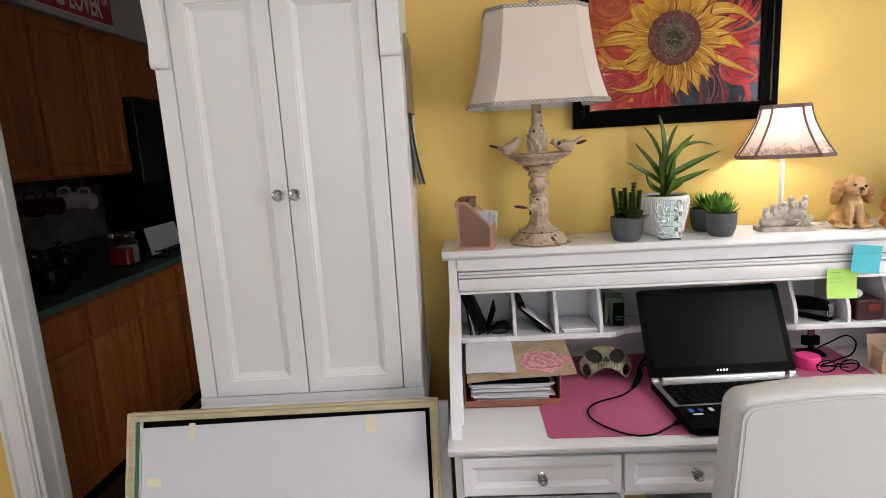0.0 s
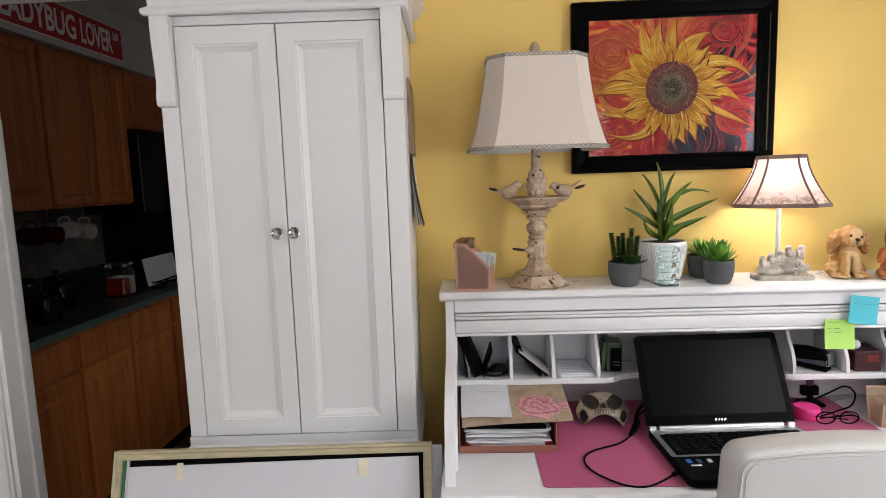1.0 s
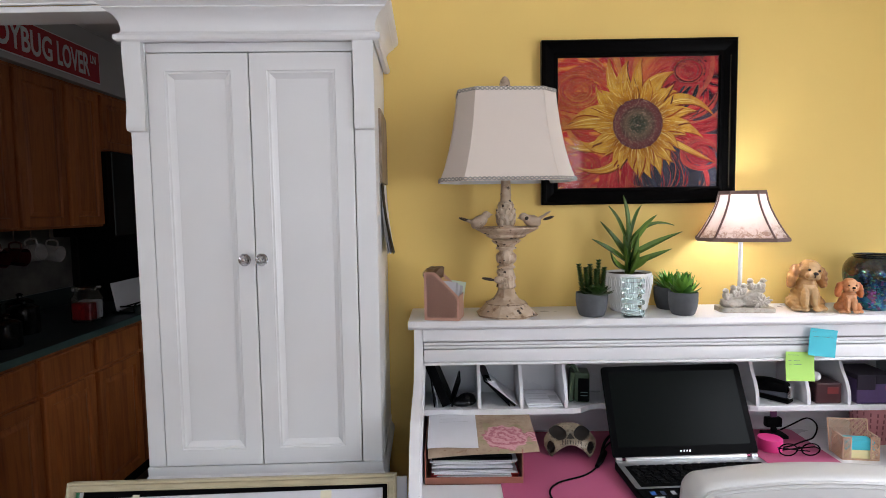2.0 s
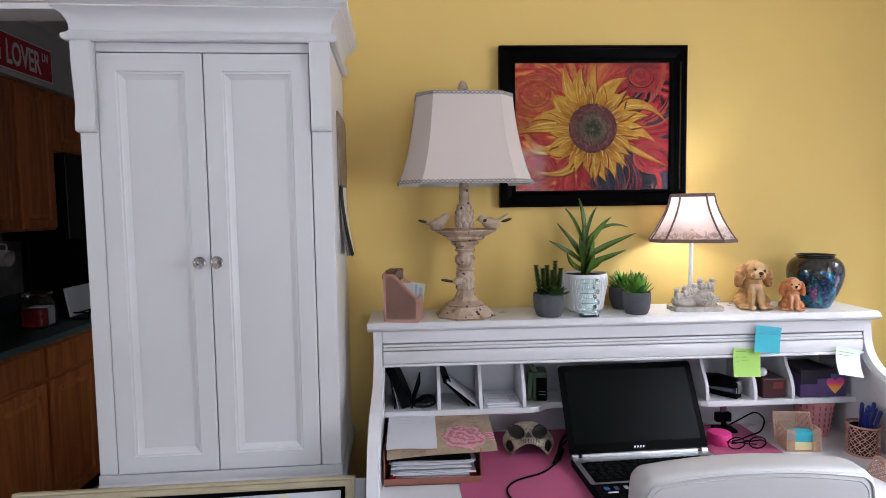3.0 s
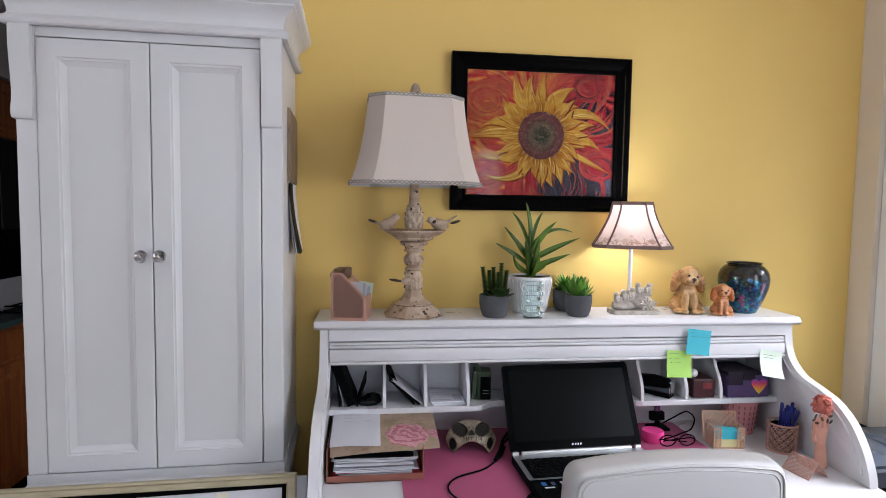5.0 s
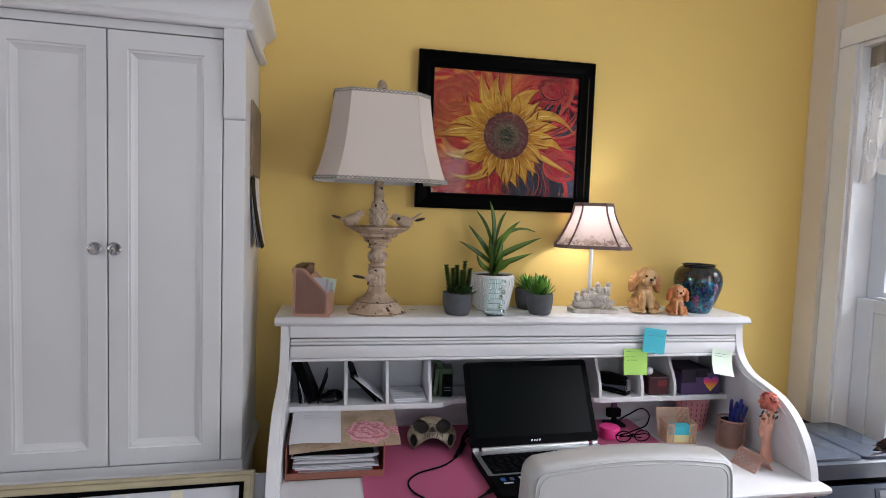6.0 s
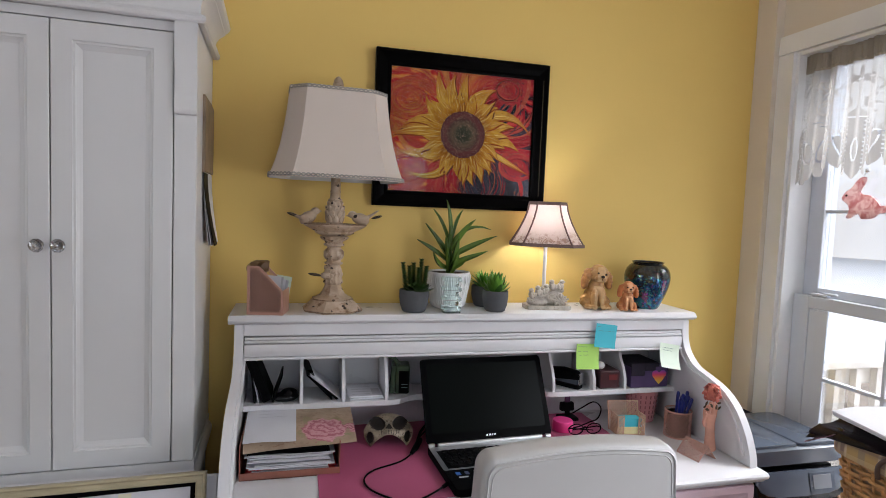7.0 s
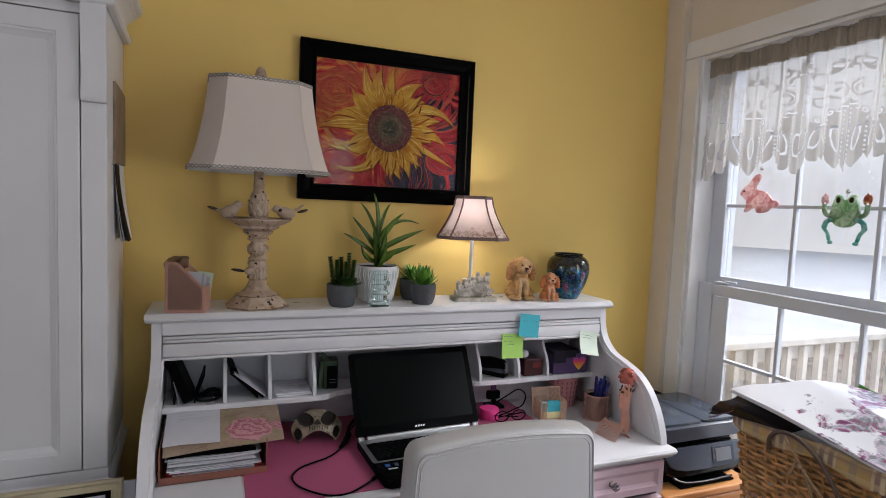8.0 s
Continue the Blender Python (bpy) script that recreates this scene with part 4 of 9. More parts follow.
part("back_panel", boxes([(AX0 + 0.02, AX1 - 0.02, AY1 - 0.012, AY1, 0.822, 1.84)]), WHITE_PAINT, armoire)
part("shelf", boxes([(AX0 + 0.02, AX1 - 0.02, AY0 + 0.024, AY1 - 0.012, 0.824, 0.838)]), WHITE_PAINT, armoire)
part("stile", boxes([(AX0, -0.5895, AY0, AY0 + 0.022, 0.822, 1.84)], 0.003), WHITE_PAINT, armoire)
part("stile", boxes([(-0.1085, AX1, AY0, AY0 + 0.022, 0.822, 1.84)], 0.003), WHITE_PAINT, armoire)
part("top_rail", boxes([(-0.5895, -0.1085, AY0 + 0.001, AY0 + 0.022, 1.818, 1.84)], 0.002), WHITE_PAINT, armoire)
bm = boxes([(AX0 + 0.006, AX1 - 0.006, AY0 - 0.046, AY1, 0.0, 0.758)], 0.004)
part("lower_body", bm, WHITE_PAINT, armoire)
part("ledge", boxes([(AX0 - 0.006, AX1 + 0.006, AY0 - 0.058, AY1, 0.759, 0.773)], 0.004), WHITE_PAINT, armoire)
bm = bmesh.new()
sweep(bm, [(AX0, AY1), (AX0, AY0), (AX1, AY0), (AX1, AY1)], [(-0.018, 0.7735), (0.010, 0.7735), (0.010, 0.786), (0.007, 0.792), (0.004, 0.797), (0.0015, 0.800), (0.0015, 0.8215), (-0.018, 0.8215)])
part("base_moulding", bm, WHITE_PAINT, armoire, smooth=30)
for z0, z1 in ((0.10, 0.41), (0.43, 0.73)):
    bm = bmesh.new()
    moulded(bm, AX0 + 0.05, AX1 - 0.05, z0, z1, [(0, -0.192), (0.03, -0.192), (0.036, -0.188), (0.045, -0.185)], -0.181)
    part("drawer_front", bm, WHITE_PAINT, armoire)

DOOR_RINGS = [(0.0, -0.1355), (0.0015, -0.137), (0.040, -0.137), (0.042, -0.1345), (0.046, -0.1338), (0.0475, -0.1318), (0.052, -0.1285), (0.058, -0.1250), (0.060, -0.1250)]


def crystal_knob(parent, x, y, z, r=0.0150):
    b = bmesh.new()
    lathe(b, [(0.009, 0.0), (0.009, 0.002), (0.005, 0.004), (0.004, 0.012), (0.007, 0.014)], 16)
    neck = part("knob", b, CHROME, parent, "chrome knob with a faceted crystal head", smooth=40, at=Matrix.Translation((x, y, z)) @ Euler((radians(90), 0, 0)).to_matrix().to_4x4())
    b = bmesh.new()
    lathe(b, [(r * 0.45, 0.013), (r * 0.95, 0.017), (r, 0.022), (r * 0.85, 0.027), (r * 0.45, 0.0295)], 10)
    part("knob_head", b, CRYSTAL, neck, "faceted clear crystal")
    b = bmesh.new()
    lathe(b, [(r * 0.30, 0.0297), (r * 0.26, 0.031), (r * 0.1, 0.0315)], 12)
    part("screw_cap", b, CHROME, neck)
    return neck


for x0, x1, kx in ((-0.5875, -0.3535, -0.372), (-0.3505, -0.1105, -0.332)):
    bm = bmesh.new()
    moulded(bm, x0, x1, 0.824, 1.815, DOOR_RINGS, -0.115)
    d = part("door", bm, WHITE_PAINT, armoire)
    crystal_knob(d, kx, -0.137, 1.331)

# carved brackets under the cornice
for x0, x1 in ((AX0 - 0.002, -0.5915), (-0.1065, AX1 + 0.001)):
    curve = smooth_line([(-0.152, 1.84, 0), (-0.153, 1.81, 0), (-0.151, 1.77, 0), (-0.146, 1.72, 0), (-0.145, 1.685, 0), (-0.149, 1.660, 0), (-0.150, 1.645, 0), (-0.147, 1.636, 0)], 5)
    bm = bmesh.new()
    prism(bm, [(AY0 - 0.001, 1.84)] + [(p.x, p.y) for p in curve] + [(AY0 - 0.001, 1.634)], "x", x0, x1, 0.003)
    part("bracket", bm, WHITE_PAINT, armoire, smooth=35)

# cornice: a fillet, a deep cove and a crown
CROWN = [(0.0, 1.838), (0.016, 1.838), (0.022, 1.842), (0.024, 1.848), (0.021, 1.854), (0.010, 1.858), (0.006, 1.866), (0.006, 1.885), (0.010, 1.905), (0.020, 1.925), (0.036, 1.94), (0.042, 1.944), (0.042, 1.950),
         (0.048, 1.954), (0.056, 1.962), (0.060, 1.975), (0.060, 1.985), (0.0, 1.985)]
CROWN = [(o * 0.72, h if h < 1.858 else 1.858 + (h - 1.858) * 0.58) for o, h in CROWN]
bm = bmesh.new()
sweep(bm, [(AX0 - 0.002, AY1), (AX0 - 0.002, AY0 - 0.006), (AX1 + 0.002, AY0 - 0.006), (AX1 + 0.002, AY1)], CROWN)
part("cornice", bm, WHITE_PAINT, armoire, smooth=30)
part("top_board", boxes([(AX0, AX1, AY0 - 0.004, AY1, 1.841, 1.928)]), WHITE_PAINT, armoire)

# wall calendar on the armoire's side
calendar = thing("wall_calendar", pose(AX1, 0.07, 1.33), "open wall calendar with a brown picture page", "calendar", world_space=True)
bm = bmesh.new()
prism(bm, [(-0.030, 1.515), (0.165, 1.515), (0.168, 1.60), (0.165, 1.695), (0.10, 1.70), (-0.030, 1.70)], "x", AX1 + 0.0005, AX1 + 0.007)
part("picture_page", bm, CALENDAR_PRINT, calendar)
part("page_edge", boxes([(AX1 + 0.0005, AX1 + 0.0060, -0.034, -0.0305, 1.512, 1.702)]), CALENDAR_PRINT, calendar, "curled brown page edge")
for k, (m_, xb, y_end) in enumerate(((BLACK_MATT, 0.026, 0.055), (PAPER, 0.019, 0.160), (PAPER_GREY, 0.013, 0.155))):
    bm = bmesh.new()
    rows = []
    for i in range(9):
        s = i / 8
        z = 1.512 - 0.185 * s
        x = AX1 + 0.003 + k * -0.0006 + xb * s ** 1.7
        rows.append([(x, -0.030 + 0.012 * s + 0.004 * k, z), (x, y_end, z), (x + 0.0012, y_end, z), (x + 0.0012, -0.030 + 0.012 * s + 0.004 * k, z)])
    skin(bm, rows)
    part("month_page", bm, m_, calendar, smooth=50)

def mitred(parent, w, h, prof, mat, at=None):
    """Four mitred lengths of frame moulding round a w by h half-size."""
    corners = [(-w, -h), (w, -h), (w, h), (-w, h)]
    for k in range(4):
        (xa, za), (xb, zb) = corners[k], corners[(k + 1) % 4]
        ra, rb = [], []
        for o, y in prof:
            ka, kb = (w - o) / w, (h - o) / h
            ra.append((xa * ka, y, za * kb))
            rb.append((xb * ka, y, zb * kb))
        b = bmesh.new()
        skin(b, [ra, rb])
        part("frame_side", b, mat, parent, smooth=30, at=at)


# large frame, its back to the room, leaning on a white panel that leans on the armoire
LEAN_BACK = math.atan2(0.28, 0.835)
leaning = thing("picture_frame", pose(-0.395, -0.512, 0.0095, -math.degrees(LEAN_BACK), 0, 0), "large gilded picture frame leaning with its white back outwards", "picture frame")
FW, FH, FB, FT = 0.374, 0.872, 0.021, 0.030
mitred(leaning, FW, FH / 2, [(0.0, FT), (0.0, 0.004), (0.002, 0.001), (0.005, 0.0), (0.0075, 0.002), (0.0085, 0.0045), (0.0175, 0.0035), (0.0195, 0.0015), (0.021, 0.003), (0.021, FT)], GOLD_WOOD, pose(0, 0, FH / 2))
part("backing_board", boxes([(-FW + FB + 0.022, FW - FB - 0.002, 0.008, 0.012, FB + 0.003, FH - FB - 0.012)], 0.001), BOARD, leaning, "white backing board with bits of tape", at=pose(0, 0, 0, 0, -0.6, 0))
# black sheet added to paint the shade in the gap round the board
part("dark_backing", boxes([(-FW + FB + 0.013, FW - FB - 0.001, 0.0165, 0.020, FB, FH - FB)]), BLACK_MATT, leaning, "black sheet standing in for the shade behind the board")
part("edge_strip", boxes([(-FW + FB + 0.001, -FW + FB + 0.007, 0.006, 0.016, FB, FH - FB)]), GREEN_FELT, leaning, "green edge of the glass")
part("glass_edge", boxes([(-FW + FB + 0.0075, -FW + FB + 0.0125, 0.010, 0.016, FB, FH - FB)]), PAPER, leaning)
for x0, x1, z0, z1 in ((-0.225, -0.21, 0.805, 0.842), (0.20, 0.225, 0.80, 0.84), (-0.325, -0.29, 0.70, 0.72), (-0.05, -0.03, 0.35, 0.39)):
    part("tape", boxes([(x0, x1, 0.0072, 0.0078, z0, z1)]), TAPE, leaning)
LEAN_2 = LEAN_BACK
panel = thing("canvas", pose(-0.37, -0.4795, 0.0057, -math.degrees(LEAN_2), 0, 0), "plain white canvas panel leaning behind the frame", "canvas")
part("stretched_face", boxes([(-0.372, 0.372, 0, 0.018, 0, 0.855)], 0.003), BOARD, panel)

TURNED = pose(-0.35, -0.135, 0, 0, 0, 2.0) @ pose(0.35, 0.135, 0)
for ob in (armoire, calendar, leaning, panel):
    ob.matrix_basis = TURNED @ ob.matrix_basis

# ---- roll-top desk ----
desk = thing("roll_top_desk", pose(0.71, -0.07, 0), "white painted roll-top desk with its tambour rolled up", "desk", world_space=True)
TOP_Z = 1.146
bm = bmesh.new()
prism(bm, [(0.198, 1.122), (0.004, 1.122), (-0.002, 1.125), (-0.008, 1.130), (-0.008, 1.134), (0.000, 1.140), (0.004, TOP_Z - 0.001), (0.008, TOP_Z), (0.198, TOP_Z)], "x", 0.0, 1.42, 0.002)
part("top", bm, DESK_PAINT, desk, smooth=25)
part("apron", boxes([(0.0385, 1.3815, 0.006, 0.022, 1.0895, 1.1215)], 0.002), DESK_PAINT, desk)

# the two side panels with their S-shaped front
SIDE = [(0.012, 1.1215, 0), (0.010, 1.09, 0), (0.004, 1.055, 0), (-0.016, 1.018, 0), (-0.060, 0.986, 0), (-0.125, 0.969, 0), (-0.184, 0.950, 0), (-0.237, 0.912, 0), (-0.276, 0.858, 0), (-0.298, 0.805, 0), (-0.304, 0.771, 0)]
front = [(p.x, p.y) for p in smooth_line(SIDE, 5)]
for x0, x1 in ((0.015, 0.038), (1.382, 1.405)):
    bm = bmesh.new()
    prism(bm, [(0.197, 1.1215)] + front + [(0.197, 0.771)], "x", x0, x1, 0.003)
    part("side_panel", bm, DESK_PAINT, desk, smooth=35)
inner = [(p.x + 0.022, p.y - 0.012) for p in smooth_line(SIDE[2:-1], 5)]
for x0, x1 in ((0.038, 0.044), (1.376, 1.382)):
    bm = bmesh.new()
    prism(bm, [(a - 0.006, b + 0.004) for a, b in inner] + [(a, b) for a, b in inner[::-1]], "x", x0, x1)
    part("tambour_track", bm, DESK_PAINT, desk, smooth=35)
part("back_panel", boxes([(0.038, 1.382, 0.182, 0.196, 0.771, 1.1215)]), DESK_PAINT, desk)

# the end of the rolled-up tambour
for z0, z1, y0 in ((1.0775, 1.0860, 0.010), (1.0690, 1.0772, 0.0075), (1.0335, 1.0672, 0.004), (1.0255, 1.0332, 0.000)):
    bm = bmesh.new()
    box(bm, 0.040, 1.380, y0, 0.020, z0, z1, min(0.004, (z1 - z0) * 0.35))
    part("tambour_slat", bm, DESK_PAINT, desk, smooth=30)

# writing board, with a moulded edge
bm = bmesh.new()
prism(bm, [(0.197, 0.738), (-0.318, 0.738), (-0.324, 0.742), (-0.326, 0.748), (-0.334, 0.752), (-0.340, 0.757), (-0.341, 0.764), (-0.337, 0.769), (-0.330, 0.7705), (0.197, 0.7705)], "x", 0.006, 1.412, 0.002)
part("writing_board", bm, DESK_PAINT, desk, smooth=25)

# pigeon-hole shelf, stepped back in its middle, and its partitions
SHELF = [(0.038, 0.180), (0.038, 0.030), (0.445, 0.030), (0.468, 0.036), (0.495, 0.060), (0.520, 0.068), (0.885, 0.068), (0.910, 0.060), (0.932, 0.036), (0.950, 0.030), (1.382, 0.030), (1.382, 0.180)]
bm = bmesh.new()
prism(bm, SHELF, "z", 0.877, 0.893, 0.002)
part("shelf", bm, DESK_PAINT, desk)
wave = [(p.x, p.y) for p in smooth_line([(0.032, 0.8935, 0), (0.034, 0.925, 0), (0.046, 0.955, 0), (0.066, 0.985, 0), (0.078, 1.02, 0), (0.080, 1.06, 0), (0.080, 1.095, 0)], 4)]
for x in (0.190, 0.306, 0.428, 0.950, 1.090, 1.200):
    bm = bmesh.new()
    prism(bm, wave + [(0.181, 1.095), (0.181, 0.8935)], "x", x - 0.0045, x + 0.0045, 0.0015)
    part("partition", bm, DESK_PAINT, desk, smooth=40)
part("pigeonhole_top", boxes([(0.0385, 1.3815, 0.081, 0.181, 1.0955, 1.104)]), DESK_PAINT, desk)

# pedestals, drawers and plinths
DRAWER_RINGS = [(0.0, -0.3195), (0.002, -0.322), (0.020, -0.322), (0.024, -0.3195), (0.032, -0.3165), (0.040, -0.3165)]


def drawer(x0, x1, z0, z1, paint, knobs):
    b = bmesh.new()
    moulded(b, x0, x1, z0, z1, DRAWER_RINGS, -0.300)
    d = part("drawer_front", b, paint, desk, "white drawer front with pink bounced light in its colour" if paint is PINK_LIT_PAINT else "")
    for kx in knobs:
        crystal_knob(d, kx, -0.3165, (z0 + z1) / 2, 0.0125)


for x0, x1 in ((0.018, 0.400), (1.010, 1.400)):
    part("pedestal", boxes([(x0, x0 + 0.018, -0.300, 0.19, 0.0, 0.7375), (x1 - 0.018, x1, -0.300, 0.19, 0.0, 0.7375), (x0 + 0.018, x1 - 0.018, 0.175, 0.19, 0.05, 0.7375), (x0 + 0.018, x1 - 0.018, -0.28, 0.175, 0.05, 0.065),
                            (x0 + 0.018, x1 - 0.018, -0.298, -0.28, 0.627, 0.636), (x0 + 0.018, x1 - 0.018, -0.298, -0.28, 0.72, 0.7375)], 0.002), DESK_PAINT, desk)
part("front_rail", boxes([(0.400, 1.010, -0.300, -0.282, 0.620, 0.636)], 0.002), DESK_PAINT, desk)
part("modesty_panel", boxes([(0.400, 1.010, 0.176, 0.19, 0.30, 0.7375)], 0.002), DESK_PAINT, desk)
drawer(0.036, 0.388, 0.641, 0.733, DESK_PAINT, (0.212,))
drawer(0.396, 1.004, 0.641, 0.733, DESK_PAINT, (0.55, 0.85))
drawer(1.016, 1.384, 0.641, 0.733, PINK_LIT_PAINT, (1.20,))
for z0, z1 in ((0.38, 0.624), (0.09, 0.37)):
    drawer(0.036, 0.388, z0, z1, DESK_PAINT, (0.212,))
    drawer(1.016, 1.384, z0, z1, PINK_LIT_PAINT, (1.20,))


# ---- sticky notes ----
def sticky_note(colour, mat, x, y, z, tilt, lines, curl, size=0.076):
    t = thing("sticky_note", pose(x, y, z, 0, tilt, 0), colour + " sticky note with handwriting stuck on the desk", "sticky note", "sticky notes")
    b = bmesh.new()
    rows = []
    for i in range(9):
        s = i / 8
        yy = -0.0006 - curl * s * s
        rows.append([(0, yy, -size * s), (size, yy, -size * s), (size, yy - 0.0004, -size * s), (0, yy - 0.0004, -size * s)])
    skin(b, rows)
    sheet = part("sheet", b, mat, t, smooth=60)
    b = bmesh.new()
    for lx, lz, w in lines:
        s = -lz / size
        yy = -0.0014 - curl * s * s
        box(b, lx, lx + w, yy - 0.0002, yy, lz, lz + 0.0010)
    part("writing", b, INK, sheet, "illegible pen strokes")


sticky_note("turquoise", NOTE_BLUE, 1.061, -0.0088, 1.117, 7, [(0.006, -0.010, 0.012), (0.010, -0.022, 0.018), (0.032, -0.021, 0.020), (0.056, -0.021, 0.010)], 0.006, 0.072)
sticky_note("lime green", NOTE_GREEN, 1.000, -0.0045, 1.053, 2, [(0.006, -0.009, 0.030), (0.006, -0.024, 0.010), (0.022, -0.024, 0.016), (0.010, -0.035, 0.006), (0.022, -0.034, 0.020)], 0.010)
sticky_note("pale green", NOTE_PALE, 1.293, -0.0045, 1.052, 10, [(0.010, -0.014, 0.040), (0.010, -0.022, 0.034)], 0.030, 0.072)

# ---- in the pigeon holes ----
SH = 0.8935


def leaning_cards(x, y, items, label, category):
    """Flat cards that lean to one side; items: width, height, thickness, lean, offset, material."""
    t = thing("cards", pose(x, y, SH), label, category)
    for w, h, th, lean, off, mat in items:
        b = boxes([(0, th, 0, w, 0, h)], min(0.0006, th * 0.3))
        part("card", b, mat, t, at=pose(off, 0, 0.0003 + max(0.0, th * math.sin(radians(lean))), 0, lean, 0))
    return t


leaning_cards(0.098, 0.048, [(0.11, 0.125, 0.026, -22, -0.010, BLACK_MATT), (0.10, 0.078, 0.004, 18, 0.014, BLACK_MATT), (0.10, 0.075, 0.002, -12, -0.022, PAPER_GREY), (0.11, 0.115, 0.004, -6, -0.034, BLACK_MATT)],
              "black folded sleeves and cards leaning in a pigeon hole", "cards")
bm = bmesh.new()
ball(bm, (0, 0, 0.010), (0.036, 0.026, 0.014), sub=3)
ball(bm, (0.010, 0.004, 0.018), (0.024, 0.020, 0.014), sub=3)
ball(bm, (-0.020, -0.010, 0.010), (0.014, 0.012, 0.010), sub=2)
bm = blended(bm, 0.0020, 3)
for v in bm.verts:
    v.co.z = max(0.0, v.co.z)
solid("computer_mouse", bm, surface("shiny black plastic", (0.005, 0.005, 0.006), 0.16, 0.3, vary=0.2, scale=20, bump=0.02), "small shiny black computer mouse on the shelf", "mouse", pose(0.148, 0.070, SH, 0, 0, 12), smooth=60)
env = leaning_cards(0.294, 0.048, [(0.112, 0.112, 0.007, -50, -0.006, BLACK_MATT), (0.108, 0.098, 0.003, -44, -0.020, BLACK_MATT), (0.112, 0.118, 0.0025, -51, 0.004, PAPER)], "white and black envelopes leaning over in a pigeon hole", "envelopes")
part("photo", boxes([(0, 0.0015, 0, 0.052, 0, 0.050)]), BLACK_GLOSS, env, "small dark photo", at=pose(-0.070, 0.012, 0.068, 0, -22, 24))
tb = thing("receipts", pose(0.372, 0.09, SH), "small stack of printed white receipts lying flat", "papers")
for k, (dx, r) in enumerate(((0.0, 3), (0.004, -4), (-0.003, 1))):
    part("sheet", boxes([(-0.048, 0.048, -0.045, 0.07, 0.0, 0.003)]), PAPER if k != 1 else PAPER_GREY, tb, at=pose(dx, 0, 0.0002 + k * 0.0032, 0, 0, r))
bm = bmesh.new()
for i in range(4):
    box(bm, -0.040, 0.012 + 0.006 * (i % 2), -0.03 + i * 0.022, -0.026 + i * 0.022, 0.0099, 0.0101)
box(bm, 0.018, 0.042, -0.03, 0.02, 0.0099, 0.0101)
part("print", bm, PAPER_GREY, tb, "illegible grey print")
bx = thing("gift_card_box", pose(0.487, 0.085, SH), "upright black and green box with a looped black tag", "box", world_space=False)
GREEN_CARD = surface("dull green card", (0.040, 0.072, 0.034), 0.5, vary=0.3, scale=30)
part("carton", boxes([(-0.026, 0.016, -0.012, 0.05, 0, 0.085)], 0.006, 2), GREEN_CARD, bx, at=pose(0, 0, 0, 0, 0, -8))
part("green_side", boxes([(-0.042, -0.030, -0.010, 0.05, 0, 0.082)], 0.002), GREEN_CARD, bx, "dull green card sleeve", at=pose(0, 0, 0, 0, 4, -8))
bm = bmesh.new()
tube(bm, smooth_line([(-0.02, 0.0, 0.084), (-0.034, -0.004, 0.104), (-0.050, -0.004, 0.112), (-0.044, 0.0, 0.118), (-0.026, 0.002, 0.104), (-0.014, 0.0, 0.084)], 5), 0.0035, 6)
part("loop", bm, GREEN_CARD, bx, smooth=60)
part("label_panel", boxes([(-0.016, 0.0135, -0.0138, -0.0122, 0.004, 0.070)]), BLACK_MATT, bx, "dull black label", at=pose(0, 0, 0, 0, 0, -8))
for i in range(2):
    part("print", boxes([(-0.009, 0.010, -0.0145, -0.0139, 0.020 + i * 0.009, 0.0222 + i * 0.009)]), INK, bx, at=pose(0, 0, 0, 0, 0, -8))

st = thing("stapler", pose(1.006, 0.105, SH, 0, 0, -52), "black and silver desk stapler", "stapler")
bm = bmesh.new()
prism(bm, [(-0.105, 0.013), (-0.105, 0.036), (-0.075, 0.050), (-0.02, 0.058), (0.028, 0.054), (0.037, 0.044), (0.037, 0.030)], "y", -0.019, 0.019, 0.006)
part("arm", bm, BLACK_MATT, st, smooth=40, at=pose(0.03, 0, 0))
part("base", boxes([(-0.10, 0.042, -0.017, 0.017, 0.0, 0.011)], 0.003), BLACK_MATT, st, at=pose(0.03, 0, 0))
part("magazine", boxes([(-0.04, 0.036, -0.009, 0.009, 0.0125, 0.0285)], 0.002), GREY_PLASTIC, st, "dark grey staple magazine", at=pose(0.03, 0, 0))
part("nose", boxes([(0.0374, 0.046, -0.0135, 0.0135, 0.014, 0.050)], 0.003), CHROME, st, "chrome nose", at=pose(0.03, 0, 0))

# plain maroon desk box
hp = thing("maroon_box", pose(1.150, 0.085, SH), "dark maroon desk box with a label", "box")
part("body", boxes([(-0.036, 0.034, -0.045, 0.06, 0, 0.058)], 0.004), MAROON, hp)
part("label_plate", boxes([(-0.006, 0.024, -0.0462, -0.0454, 0.028, 0.046)]), surface("red label", (0.16, 0.02, 0.02), 0.4), hp, "small red label")
ball_m = thing("white_ball", pose(1.125, 0.062, SH + 0.0585), "small round white ball on the box", "ball")
bm = bmesh.new()
ball(bm, (0, 0, 0.013), 0.013, sub=3)
part("ball", bm, WHITE_CERAMIC, ball_m, smooth=60)

pb = thing("purple_box", pose(1.288, 0.085, SH), "purple card box with a rainbow heart on it", "box")
part("carton", boxes([(-0.066, 0.070, -0.05, 0.06, 0, 0.068)], 0.003), PURPLE, pb)
part("sleeve", boxes([(-0.070, 0.034, -0.054, 0.06, 0.0685, 0.082), (-0.070, -0.020, -0.0555, -0.0508, 0.040, 0.082), (-0.020, 0.020, -0.0550, -0.0508, 0.056, 0.082)], 0.0022), surface("dark plum cloth", (0.016, 0.010, 0.022), 0.8, vary=0.4, scale=30, grain=300, bump=0.4), pb, "folded dark plum cloth")
